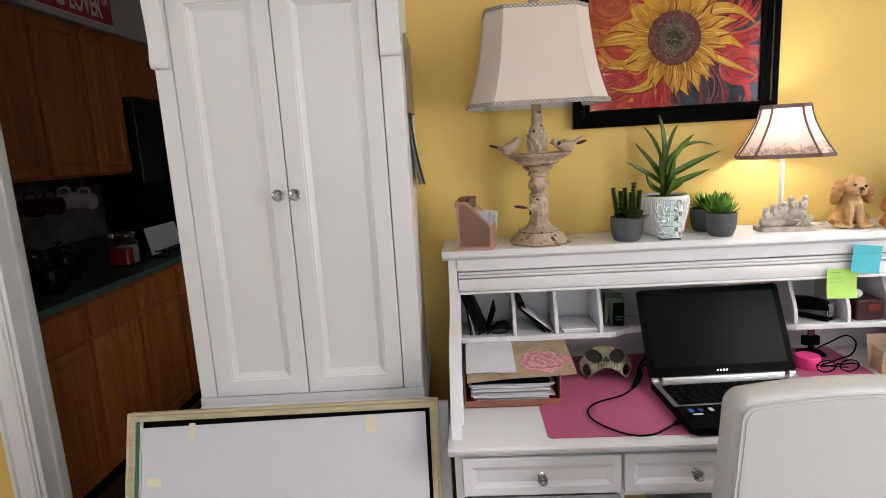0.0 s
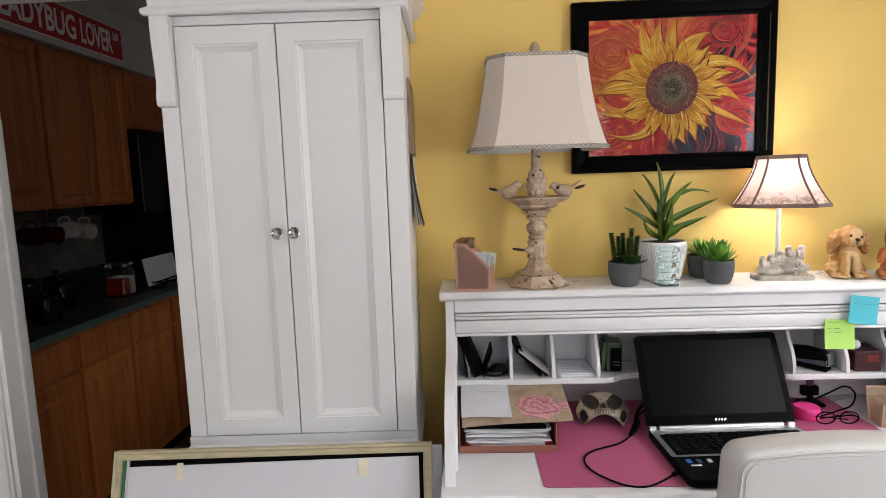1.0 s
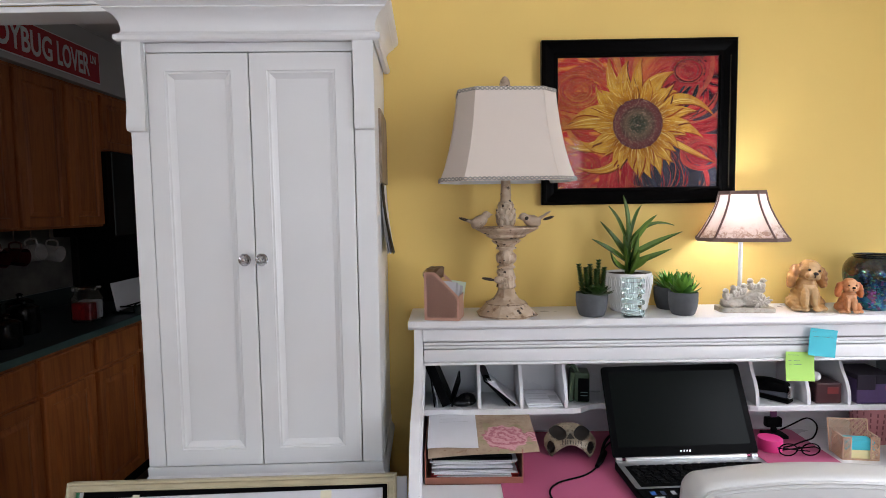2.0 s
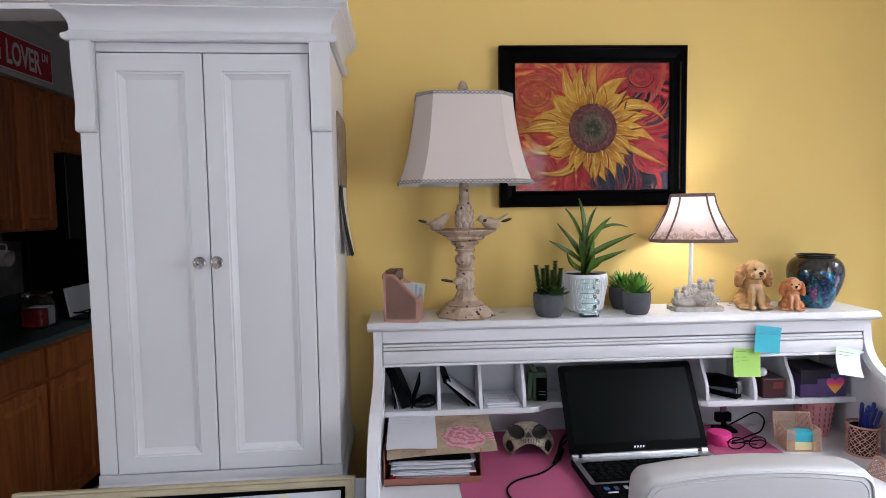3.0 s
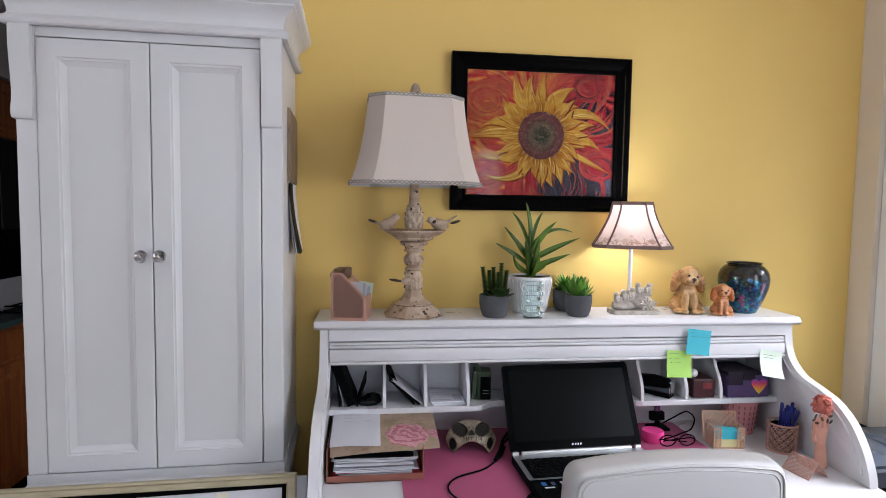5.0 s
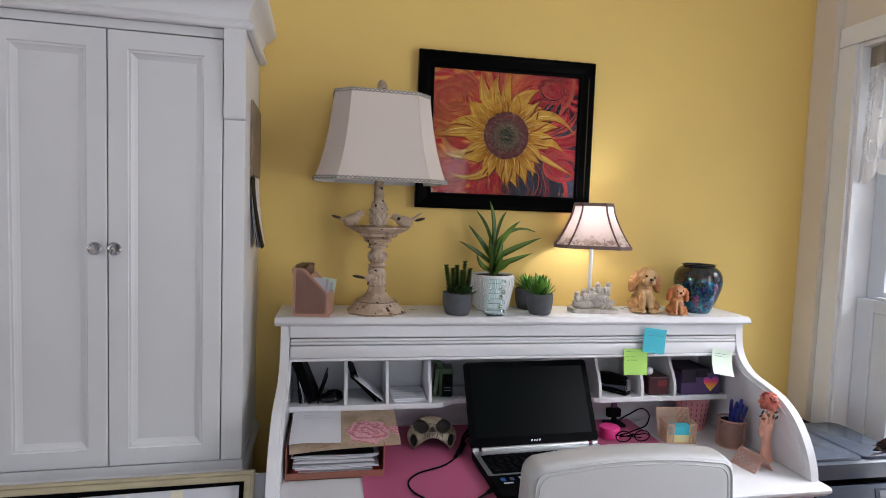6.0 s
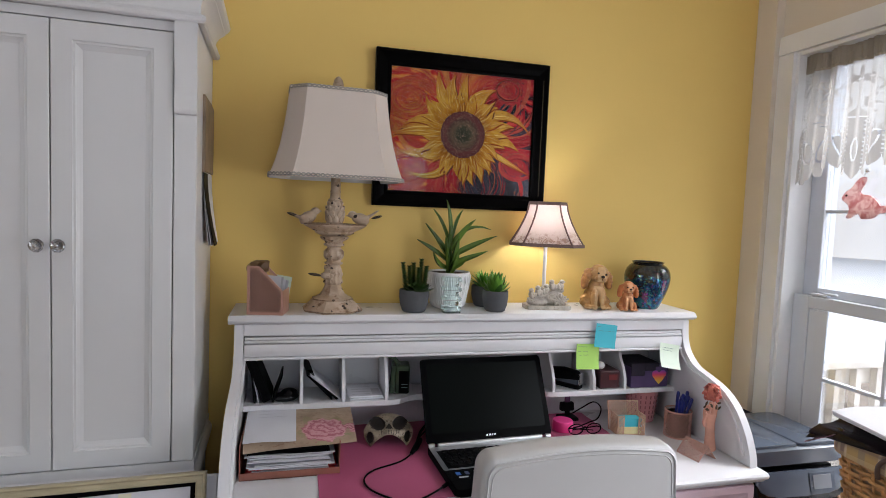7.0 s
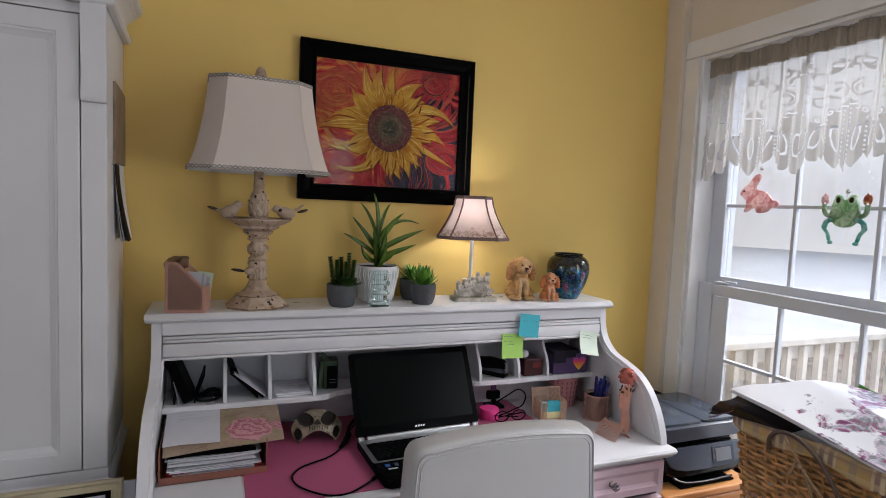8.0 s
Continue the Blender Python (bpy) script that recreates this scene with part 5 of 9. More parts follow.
HEART = [(1.08 * x, 1.08 * z) for x, z in [(0.0, -0.024), (0.012, -0.012), (0.023, 0.002), (0.024, 0.012), (0.017, 0.019), (0.008, 0.018), (0.0, 0.011), (-0.008, 0.018), (-0.017, 0.019), (-0.024, 0.012), (-0.023, 0.002), (-0.012, -0.012)]]
def rainbow():
    m, n, l, b = nodes_of("rainbow print")
    sp = n.new("ShaderNodeSeparateXYZ")
    l.new(coords(n, l), sp.inputs[0])
    f = math_of(n, l, "ADD", math_of(n, l, "MULTIPLY", sp.outputs["Z"], 22.0), 0.5)
    l.new(ramp_of(n, l, f, [(0.0, (0.70, 0.50, 0.05)), (0.35, (0.75, 0.28, 0.04)), (0.6, (0.70, 0.06, 0.12)), (0.8, (0.45, 0.05, 0.30)), (1.0, (0.10, 0.08, 0.40))]), b.inputs["Base Color"])
    return m
bm = bmesh.new()
prism(bm, HEART, "y", -0.0008, 0.0)
part("heart", bm, rainbow(), pb, "rainbow coloured heart print", at=pose(0.036, -0.0503, 0.036))

# ---- on the writing board ----
WB = 0.7708
mat_ob = thing("desk_mat", pose(0.60, -0.06, WB), "rose pink leatherette desk mat with rounded corners", "desk mat")
def rounded(x0, x1, y0, y1, r, n=5):
    pts = []
    for cx, cy, a0 in ((x1 - r, y1 - r, 0), (x0 + r, y1 - r, 90), (x0 + r, y0 + r, 180), (x1 - r, y0 + r, 270)):
        for k in range(n + 1):
            a = radians(a0 + 90 * k / n)
            pts.append((cx + r * math.cos(a), cy + r * math.sin(a)))
    return pts
bm = bmesh.new()
prism(bm, rounded(-0.37, 0.52, -0.25, 0.225, 0.012), "z", 0.0, 0.0025)
part("sheet", bm, PINK_MAT, mat_ob)

stack = thing("paper_tray", pose(0.165, -0.03, WB), "open reddish card box full of papers and folders", "papers")
part("tray", boxes([(-0.118, 0.118, -0.118, -0.116, 0.0, 0.018), (-0.118, 0.118, -0.118, 0.13, 0.0, 0.002), (-0.120, -0.118, -0.118, 0.13, 0, 0.085), (0.118, 0.120, -0.118, 0.13, 0, 0.085)]), KRAFT, stack, "reddish brown card box")
rng = random.Random(5)
z = 0.0025
for k in range(22):
    black, red = k in (18, 19), k in (2, 4)
    th = 0.0052 if black else (0.0016 if red else rng.choice((0.0018, 0.0026, 0.0034)))
    w = 0.108 if red else 0.100 + rng.uniform(-0.010, 0.006)
    y0, ph, amp = -0.113 + rng.uniform(0, 0.014), rng.uniform(0, 6), rng.uniform(0.0003, 0.0011)
    bm = bmesh.new()
    rows = []
    for i in range(9):
        x, dz = -w + 2 * w * i / 8, amp * math.sin(i * 0.9 + ph)
        dip = -0.0016 * (i / 8) ** 2 * (k / 22)
        rows.append([(x, y0, dz + dip), (x, 0.115, 0.0), (x, 0.115, th), (x, y0, th + dz + dip)])
    skin(bm, rows)
    part("folder" if black or red else "sheaf", bm, BLACK_MATT if black else (RED_CARD if red else (PAPER_GREY if k % 4 == 1 else PAPER)), stack, smooth=30, at=pose(rng.uniform(-0.006, 0.004), rng.uniform(-0.004, 0.004), z + 0.0012, 0, 0, rng.uniform(-2.2, 2.2)))
    z += th + 0.0008
def wavy_sheet(x0, x1, y0, y1, z0, rise, mat, parent, name, label, lift=0.004, th=0.0022, at=None, droop=0.0):
    b = bmesh.new()
    rows = []
    for i in range(11):
        s = i / 10
        x = x0 + (x1 - x0) * s
        row_z = z0 + rise * s + lift * math.sin(s * 5.0)
        drop = droop * (1 - 0.75 * s)
        rows.append([(x, y0 - 0.005, row_z - drop), (x, y0 + 0.002, row_z - 0.1 * drop), (x, y1, row_z + 0.020), (x, y1, row_z + 0.020 + th), (x, y0 + 0.002, row_z + th), (x, y0 - 0.005 - 0.5 * th, row_z + 0.4 * th - drop)])
    skin(b, rows)
    return part(name, b, mat, parent, label, smooth=60, at=at)
floral = thing("floral_folder", pose(0.165, -0.03, WB + z + 0.001), "cream folder with a pink rose print lying on the papers", "folder")
wavy_sheet(-0.112, 0.160, -0.110, 0.070, 0.004, 0.004, ROSE_CARD, floral, "cover", "", 0.002, 0.004, droop=0.017)
letter = thing("letter", pose(0.165, -0.03, WB + z + 0.0075), "creased white printed letter lying on the folder", "letter")
wavy_sheet(-0.114, 0.012, -0.107, 0.070, 0.005, 0.0018, PAPER, letter, "sheet", "", 0.0018, 0.0008)
bm = bmesh.new()
for i in range(3):
    y = 0.010 + i * 0.017
    box(bm, -0.085, -0.01 - 0.03 * (i % 2), y, y + 0.0014, 0.0, 0.0002)
part("print", bm, PAPER_GREY, letter, "illegible grey print", at=pose(0.0, 0.0, 0.0235, 6.4, -1.0, 0))

# skull mask, one plain curved shell with its hollows painted dark
def mask_top(x):
    return 0.090 * max(0.0, 1 - abs(x / 0.0835) ** 2.3) ** 0.5


def mask_low(x):
    k = abs(x)
    return 0.043 * math.cos(math.pi / 2 * k / 0.052) ** 0.8 if k < 0.052 else 0.034 * ((k - 0.052) / 0.023) ** 1.8


def in_oval(x, z, cx, cz, rx, rz):
    return ((abs(x) - cx) / rx) ** 2 + ((z - cz) / rz) ** 2 < 1


# eye sockets and cheek hollows: centre and half size
HOLLOWS = ((0.034, 0.067, 0.0250, 0.0160), (0.055, 0.028, 0.0110, 0.0185))
mask = bmesh.new()
MX, MZ = 96, 48
front, rear, tone = [], [], []
for i in range(MX + 1):
    x = -0.0735 + 0.147 * i / MX
    f_row, r_row = [], []
    for j in range(MZ + 1):
        z_ = mask_low(x) + (mask_top(x) - mask_low(x)) * j / MZ
        y = -0.052 * math.sqrt(max(0.0, 1 - (x / 0.080) ** 2)) + 0.55 * max(0.0, z_ - 0.035) ** 1.25 * 4.0
        y -= 0.006 * math.exp(-((z_ - 0.076) / 0.006) ** 2) * (abs(x) < 0.055)
        y -= 0.008 * math.exp(-((z_ - 0.052) / 0.008) ** 2 - (x / 0.034) ** 2)
        for cx, cz, rx, rz in HOLLOWS:
            y += 0.014 * min(1.0, 2.2 * max(0.0, 1 - ((abs(x) - cx) / rx) ** 2 - ((z_ - cz) / rz) ** 2))
        f_row.append(mask.verts.new((x, y, z_)))
        r_row.append(mask.verts.new((x * 0.95, y + 0.010, z_ * 0.97)))
    front.append(f_row)
    rear.append(r_row)
for i in range(MX):
    for j in range(MZ):
        f = mask.faces.new((front[i][j], front[i + 1][j], front[i + 1][j + 1], front[i][j + 1]))
        c = f.calc_center_median()
        teeth = abs(c.x) < 0.030 and 0.046 < c.z + 6 * c.x * c.x < 0.056 and int((c.x + 1) / 0.0015) % 5 == 0
        nose = 0.058 < c.z < 0.068 and abs(c.x) < 0.009 * (0.070 - c.z) / 0.010
        if any(in_oval(c.x, c.z, cx, cz, rx * 0.94, rz * 0.94) for cx, cz, rx, rz in HOLLOWS) or teeth or nose:
            f.material_index = 1
        mask.faces.new((rear[i][j], rear[i][j + 1], rear[i + 1][j + 1], rear[i + 1][j])).material_index = 1
    for row in (0, MZ):
        mask.faces.new((front[i][row], front[i + 1][row], rear[i + 1][row], rear[i][row]))
for j in range(MZ):
    for col_ in (0, MX):
        mask.faces.new((front[col_][j], front[col_][j + 1], rear[col_][j + 1], rear[col_][j]))
solid("skull_mask", mask, [BONE, SOCKET], "bone coloured decorative skull mask lying on the desk mat", "mask", pose(0.434, 0.030, WB + 0.0028, 0, 0, -4) @ Matrix.Diagonal((0.95, 1.0, 0.86, 1)), smooth=40)

# ---- laptop ----
lap = thing("laptop", pose(0.716, -0.076, WB + 0.0028, 0, 0, 2.8), "open dark grey laptop with a black screen, switched off", "laptop")
LW, LD = 0.190, 0.243
bm = bmesh.new()
prism(bm, rounded(-LW, LW, -LD, 0.010, 0.012), "z", 0.003, 0.019, 0.003)
base = part("base", bm, BLACK_MATT, lap, smooth=40)
bm = bmesh.new()
prism(bm, rounded(-LW + 0.003, LW - 0.003, -LD + 0.105, 0.003, 0.008), "z", 0.0192, 0.0205)
part("deck_plate", bm, SILVER, base, "brushed silver keyboard surround")
bm = bmesh.new()
prism(bm, rounded(-LW + 0.003, LW - 0.003, -LD + 0.003, -LD + 0.104, 0.008), "z", 0.0192, 0.0203)
part("palm_rest", bm, BLACK_GLOSS, base)
part("key_well", boxes([(-LW + 0.016, LW - 0.016, -LD + 0.112, -0.026, 0.0206, 0.0210)]), BLACK_MATT, base)
key = None
for r in range(6):
    for c in range(15 if r else 14):
        x = -LW + 0.028 + c * 0.0222 + (0.004 * (r % 3) if r else 0.010)
        if x > LW - 0.028:
            continue
        y = -0.034 - r * 0.0158
        m4 = pose(x, y, 0.0211)
        if key is None:
            key = part("key", boxes([(-0.0088, 0.0088, -0.0066, 0.0066, 0, 0.0022)], 0.0006, 1), BLACK_GLOSS, base, at=m4)
        else:
            k2 = new("key", key.data)
            k2.parent, k2.matrix_basis = base, m4
part("touchpad", boxes([(-0.06, 0.03, -LD + 0.022, -LD + 0.088, 0.0203, 0.0208)], 0.0003), BLACK_MATT, base)
for k, (c_, w_) in enumerate((((0.03, 0.12, 0.42), 0.012), ((0.04, 0.06, 0.12), 0.010), ((0.40, 0.42, 0.46), 0.010))):
    part("badge", boxes([(-LW + 0.026 + k * 0.024, -LW + 0.026 + k * 0.024 + w_, -LD + 0.074, -LD + 0.090, 0.0204, 0.0207)]), surface("sticker %d" % k, c_, 0.3), base, "small coloured sticker")
part("badge", boxes([(-LW + 0.028, -LW + 0.052, -LD + 0.060, -LD + 0.066, 0.0204, 0.0207)]), PAPER_GREY, base)
for x0, x1 in ((-LW + 0.004, -LW + 0.020), (-LW + 0.030, LW - 0.034), (LW - 0.022, LW - 0.006)):
    bm = bmesh.new()
    tube(bm, [(x0, 0.006, 0.0235), (x1, 0.006, 0.0235)], 0.0055, 12)
    part("hinge", bm, SILVER, lap, "silver hinge bar", smooth=40)
TILT_BACK = -27.0
bm = bmesh.new()
prism(bm, rounded(-LW, LW, 0.004, 0.238, 0.008), "y", 0.0, 0.008, 0.002)
lid = part("lid", bm, BLACK_MATT, lap, smooth=40, at=pose(0, 0.006, 0.0225, TILT_BACK, 0, 0))
bm = bmesh.new()
prism(bm, [(-LW + 0.016, 0.030), (LW - 0.016, 0.030), (LW - 0.016, 0.221), (-LW + 0.016, 0.221)], "y", -0.0006, -0.0001)
part("screen", bm, SCREEN, lid, "dark switched-off screen")
bm = bmesh.new()
for i, (w_, dx) in enumerate(((0.0045, 0.0), (0.004, 0.0085), (0.004, 0.016), (0.0045, 0.0235))):
    prism(bm, [(dx - 0.0150, 0.0145), (dx - 0.0150 + w_ * 0.9, 0.0145), (dx - 0.0130 + w_, 0.0195), (dx - 0.0130, 0.0195)], "y", -0.0007, -0.0001)
part("maker_badge", bm, SILVER, lid, "small silver badge")

cable = thing("laptop_cable", pose(0.50, -0.1, WB + 0.003), "black laptop power cable with its plug lying on the mat", "cable", world_space=True)
bm = bmesh.new()
zc = WB + 0.0062
tube(bm, smooth_line([(0.610, 0.02, zc + 0.012), (0.560, 0.035, zc + 0.020), (0.525, 0.005, zc + 0.014), (0.500, -0.05, zc + 0.005), (0.478, -0.085, zc + 0.002), (0.44, -0.12, zc), (0.37, -0.155, zc), (0.340, -0.200, zc), (0.350, -0.255, zc), (0.400, -0.312, zc + 0.001), (0.450, -0.320, zc + 0.001), (0.495, -0.295, zc + 0.002), (0.527, -0.270, zc + 0.004)], 7), 0.0023, 8)
cord = part("cord", bm, BLACK_MATT, cable, smooth=60)
bm = bmesh.new()
tube(bm, [(0.520, -0.012, zc + 0.010), (0.500, -0.050, zc + 0.006), (0.482, -0.080, zc + 0.004)], [0.008, 0.0085, 0.005], 10)
part("ferrite", bm, BLACK_MATT, cord, smooth=50)
bm = bmesh.new()
tube(bm, smooth_line([(0.600, 0.030, zc + 0.030), (0.560, 0.045, zc + 0.034), (0.530, 0.020, zc + 0.024), (0.510, -0.02, zc + 0.010)], 6), 0.004, 8)
part("cord", bm, BLACK_MATT, cable, smooth=60)
bm = bmesh.new()
tube(bm, [(0.520, -0.277, zc + 0.004), (0.538, -0.262, zc + 0.005)], 0.005, 10)
part("plug", bm, BLACK_MATT, cord, smooth=50)

# ---- right half of the writing board ----
td = thing("tape_dispenser", pose(0.985, 0.03, WB), "hot pink round tape roll", "tape")
bm = bmesh.new()
lathe(bm, [(0.016, 0.0), (0.030, 0.0), (0.0315, 0.004), (0.0315, 0.030), (0.030, 0.034), (0.016, 0.034)], 32)
part("roll", bm, HOT_PINK, td, smooth=40)
bm = bmesh.new()
lathe(bm, [(0.0155, 0.001), (0.0155, 0.033), (0.010, 0.033), (0.010, 0.001)], 24)
part("core", bm, GREY_PLASTIC, td, smooth=40)
hub = thing("phone_stand", pose(1.045, 0.115, WB), "black and plum gadget on a stand with a looping cable", "gadget")
part("stem", boxes([(-0.010, 0.008, 0.0, 0.008, 0.030, 0.100)], 0.002), surface("plum plastic", (0.10, 0.02, 0.09), 0.35), hub, "plum plastic stem")
part("clip", boxes([(-0.026, 0.020, -0.008, 0.012, 0.030, 0.058)], 0.004), BLACK_MATT, hub)
part("foot", boxes([(-0.03, 0.03, -0.025, 0.025, 0.0, 0.012), (-0.008, 0.008, -0.004, 0.008, 0.012, 0.030)], 0.004), BLACK_MATT, hub)
bm = bmesh.new()
tube(bm, smooth_line([(0.018, 0.0, 0.020), (0.045, -0.01, 0.040), (0.085, -0.015, 0.060), (0.110, -0.02, 0.040), (0.095, -0.03, 0.010), (0.055, -0.045, 0.004), (0.0, -0.075, 0.004), (-0.04, -0.085, 0.004)], 6), 0.0022, 6)
part("cable", bm, BLACK_MATT, hub, smooth=60)
glasses = thing("reading_glasses", pose(1.035, -0.02, WB + 0.003), "folded dark framed glasses on the mat", "glasses")
bm = bmesh.new()
for cx in (-0.03, 0.03):
    tube(bm, [(cx + 0.024 * math.cos(a), 0, 0.018 + 0.016 * math.sin(a)) for a in [2 * math.pi * k / 20 for k in range(21)]], 0.0018, 6)
tube(bm, [(-0.008, 0, 0.022), (0.0, 0, 0.025), (0.008, 0, 0.022)], 0.0018, 6)
part("frame", bm, BLACK_MATT, glasses, smooth=60)
bm = bmesh.new()
tube(bm, [(-0.052, 0.002, 0.020), (-0.05, 0.012, 0.018), (0.04, 0.020, 0.004)], 0.0018, 6)
tube(bm, [(0.052, 0.002, 0.020), (0.05, 0.016, 0.018), (-0.04, 0.028, 0.004)], 0.0018, 6)
part("temple", bm, BLACK_MATT, glasses, smooth=60)


def lattice(b, width, height, pitch, bar, th, keep=None, x0=0.0, z0=0.0, bend=None):
    """Openwork of crossing circles in the x-z plane."""
    def put(x, y, z):
        return bend(x, y, z) if bend else (x, y, z)
    d = pitch * math.sqrt(2)
    nx, nz = int(width / d) + 1, int(height / (d / 2)) + 1
    r = d * 0.51
    for j in range(nz + 1):
        for i in range(nx + 1):
            cx, cz = x0 + (i + 0.5 * (j % 2)) * d, z0 + j * d / 2
            seg = 12
            rings = []
            for k in range(seg):
                a = 2 * math.pi * k / seg
                pa = [(cx + q * math.cos(a), cz + q * math.sin(a)) for q in (r - bar / 2, r + bar / 2)]
                rings.append(pa)
            vs = []
            for pa in rings:
                ok = all((0 <= px - x0 <= width + 1e-6 and 0 <= pz - z0 <= height + 1e-6 and (keep is None or keep(px, pz))) for px, pz in pa)
                vs.append(([b.verts.new(put(px, y, pz)) for (px, pz) in pa for y in (0.0, th)]) if ok else None)
            for k in range(seg):
                p, q = vs[k], vs[(k + 1) % seg]
                if p and q:
                    for ia, ib in ((0, 2), (2, 3), (3, 1), (1, 0)):
                        b.faces.new((p[ia], p[ib], q[ib], q[ia]))


def round_bend(radius, h):
    def f(x, y, z):
        a = x / radius
        return ((radius - y) * math.sin(a), -(radius - y) * math.cos(a), z)
    return f


# note box
nb = thing("note_holder", pose(1.181, -0.043, WB, 0, 0, -7), "pale gold openwork note holder with coloured notes", "note holder")
for m_, w_, h_, at_, nm in (("back", 0.102, 0.088, pose(-0.051, 0.050, 0.002, -12, 0, 0), "back_screen"), ("left", 0.048, 0.060, pose(-0.045, 0.050, 0.002, 0, 0, -90), "side_screen"), ("right", 0.048, 0.060, pose(0.045, 0.002, 0.002, 0, 0, 90), "side_screen"), ("lf", 0.022, 0.060, pose(-0.045, 0.0, 0.002), "front_screen"), ("rf", 0.022, 0.060, pose(0.023, 0.0, 0.002), "front_screen")):
    bm = bmesh.new()
    lattice(bm, w_, h_, 0.0132, 0.0020, 0.0015)
    for x0, x1, z0, z1 in ((0, w_, 0, 0.003), (0, w_, h_ - 0.003, h_), (0, 0.003, 0, h_), (w_ - 0.003, w_, 0, h_)):
        box(bm, x0, x1, -0.0003, 0.0018, z0, z1)
    part(nm, bm, GOLD_LATTICE, nb, at=at_)
part("floor_plate", boxes([(-0.045, 0.045, 0.0, 0.050, 0.0, 0.002)]), GOLD_LATTICE, nb)
nt_ = thing("note_block", pose(1.184, -0.018, WB + 0.0025, 0, 0, -7), "block of turquoise and yellow note sheets", "notepad")
part("yellow_pad", boxes([(-0.036, 0.036, -0.020, 0.018, 0.0, 0.022)], 0.001), NOTE_YELLOW, nt_)
part("blue_pad", boxes([(-0.036, 0.036, -0.019, 0.018, 0.0225, 0.047)], 0.001), NOTE_BLUE, nt_, "turquoise note sheets on top")

# dusty pink slotted cup
pc = thing("slotted_cup", pose(1.302, 0.090, WB), "dusty pink slotted plastic cup", "cup")
bm = bmesh.new()
lathe(bm, [(0.030, 0.0), (0.042, 0.0), (0.054, 0.112), (0.056, 0.114), (0.054, 0.116), (0.052, 0.114), (0.038, 0.004)], 32)
part("cup", bm, SOFT_PINK, pc, smooth=40)
# slots are thin strips on the wall; darker pink paints their shade
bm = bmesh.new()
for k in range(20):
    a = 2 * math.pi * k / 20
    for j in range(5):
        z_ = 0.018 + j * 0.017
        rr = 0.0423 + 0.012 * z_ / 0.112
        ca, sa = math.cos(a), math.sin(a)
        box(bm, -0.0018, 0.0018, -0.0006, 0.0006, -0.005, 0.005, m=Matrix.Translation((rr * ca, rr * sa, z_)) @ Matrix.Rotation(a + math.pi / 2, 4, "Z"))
part("slots", bm, surface("shaded slot pink", (0.30, 0.10, 0.11), 0.6), pc, "slots with their shade painted on")

# pen cup
pen_cup = thing("pen_cup", pose(1.331, -0.062, WB), "rose gold openwork pen cup", "pen cup")
bm = bmesh.new()
R = 0.040
lattice(bm, 2 * math.pi * R - 0.004, 0.073, 0.0160, 0.0017, 0.0015, bend=round_bend(R, 0.082), z0=0.005)
part("screen", bm, ROSE_GOLD, pen_cup, at=pose(0, 0, 0, 0, 0, 150))
for z0, z1 in ((0.0, 0.005), (0.077, 0.082)):
    bm = bmesh.new()
    lathe(bm, [(R - 0.002, z0), (R + 0.0008, z0), (R + 0.0008, z1), (R - 0.002, z1), (R - 0.002, z0)], 32, cap=False)
    part("rim", bm, ROSE_GOLD, pen_cup, smooth=40)
# dark tube added inside the cup to darken its holes like shade
bm = bmesh.new()
lathe(bm, [(R - 0.0075, 0.003), (R - 0.0075, 0.074), (R - 0.009, 0.074), (R - 0.009, 0.003)], 24)
part("liner", bm, HOLE_SHADE, pen_cup, "dark inner tube that puts shade in the holes", smooth=40)
rng = random.Random(3)
for k in range(13):
    a, rr = rng.uniform(0, 6.28), rng.uniform(0.006, 0.020)
    pen = thing("pen", pose(1.331 + rr * math.cos(a), -0.062 + rr * math.sin(a), WB + 0.004, rng.uniform(-9, 10), rng.uniform(-13, 13), 0), "blue capped ballpoint pen standing in the cup" if k else "white pen standing in the cup", "pen", "pens in the cup")
    h = rng.uniform(0.106, 0.138)
    bm = bmesh.new()
    lathe(bm, [(0.0035, 0.0), (0.0035, h - 0.03)], 8)
    part("barrel", bm, BLUE_PEN if k else PAPER, pen, smooth=40)
    bm = bmesh.new()
    lathe(bm, [(0.0046, h - 0.035), (0.0046, h - 0.004), (0.003, h)], 8)
    box(bm, 0.0046, 0.006, -0.001, 0.001, h - 0.035, h - 0.004)
    part("cap", bm, BLUE_PEN if k else PAPER, pen, smooth=40)

# slender peach ornament that grips a coral flower
fv = thing("ring_holder", pose(1.356, -0.178, WB, 0, -4.5, 0), "slender peach porcelain ring holder topped by a coral flower", "ornament")
bm = bmesh.new()
lathe(bm, [(0.001, 0.0), (0.023, 0.0), (0.0225, 0.004), (0.020, 0.03), (0.0175, 0.055), (0.0185, 0.075), (0.0215, 0.090), (0.0215, 0.102), (0.018, 0.110), (0.001, 0.112)], 20, sx=0.82, sy=0.58)
for x0, x1, h in ((-0.0165, -0.019, 0.140), (-0.0060, -0.006, 0.150), (0.0050, 0.007, 0.150), (0.0155, 0.018, 0.142)):
    tube(bm, smooth_line([(x0, 0, 0.095), (x1, -0.003, 0.122), (x1 * 0.7, -0.010, h)], 4), [0.0056] * 6 + [0.005, 0.0045, 0.0035], 8)
tube(bm, smooth_line([(-0.017, 0, 0.075), (-0.026, -0.008, 0.096), (-0.021, -0.014, 0.118)], 4), [0.0055] * 6 + [0.005, 0.0045, 0.0035], 8)
part("stem", blended(bm, 0.0016, 2), PEACH, fv, smooth=60)
bm = bmesh.new()
rng = random.Random(8)
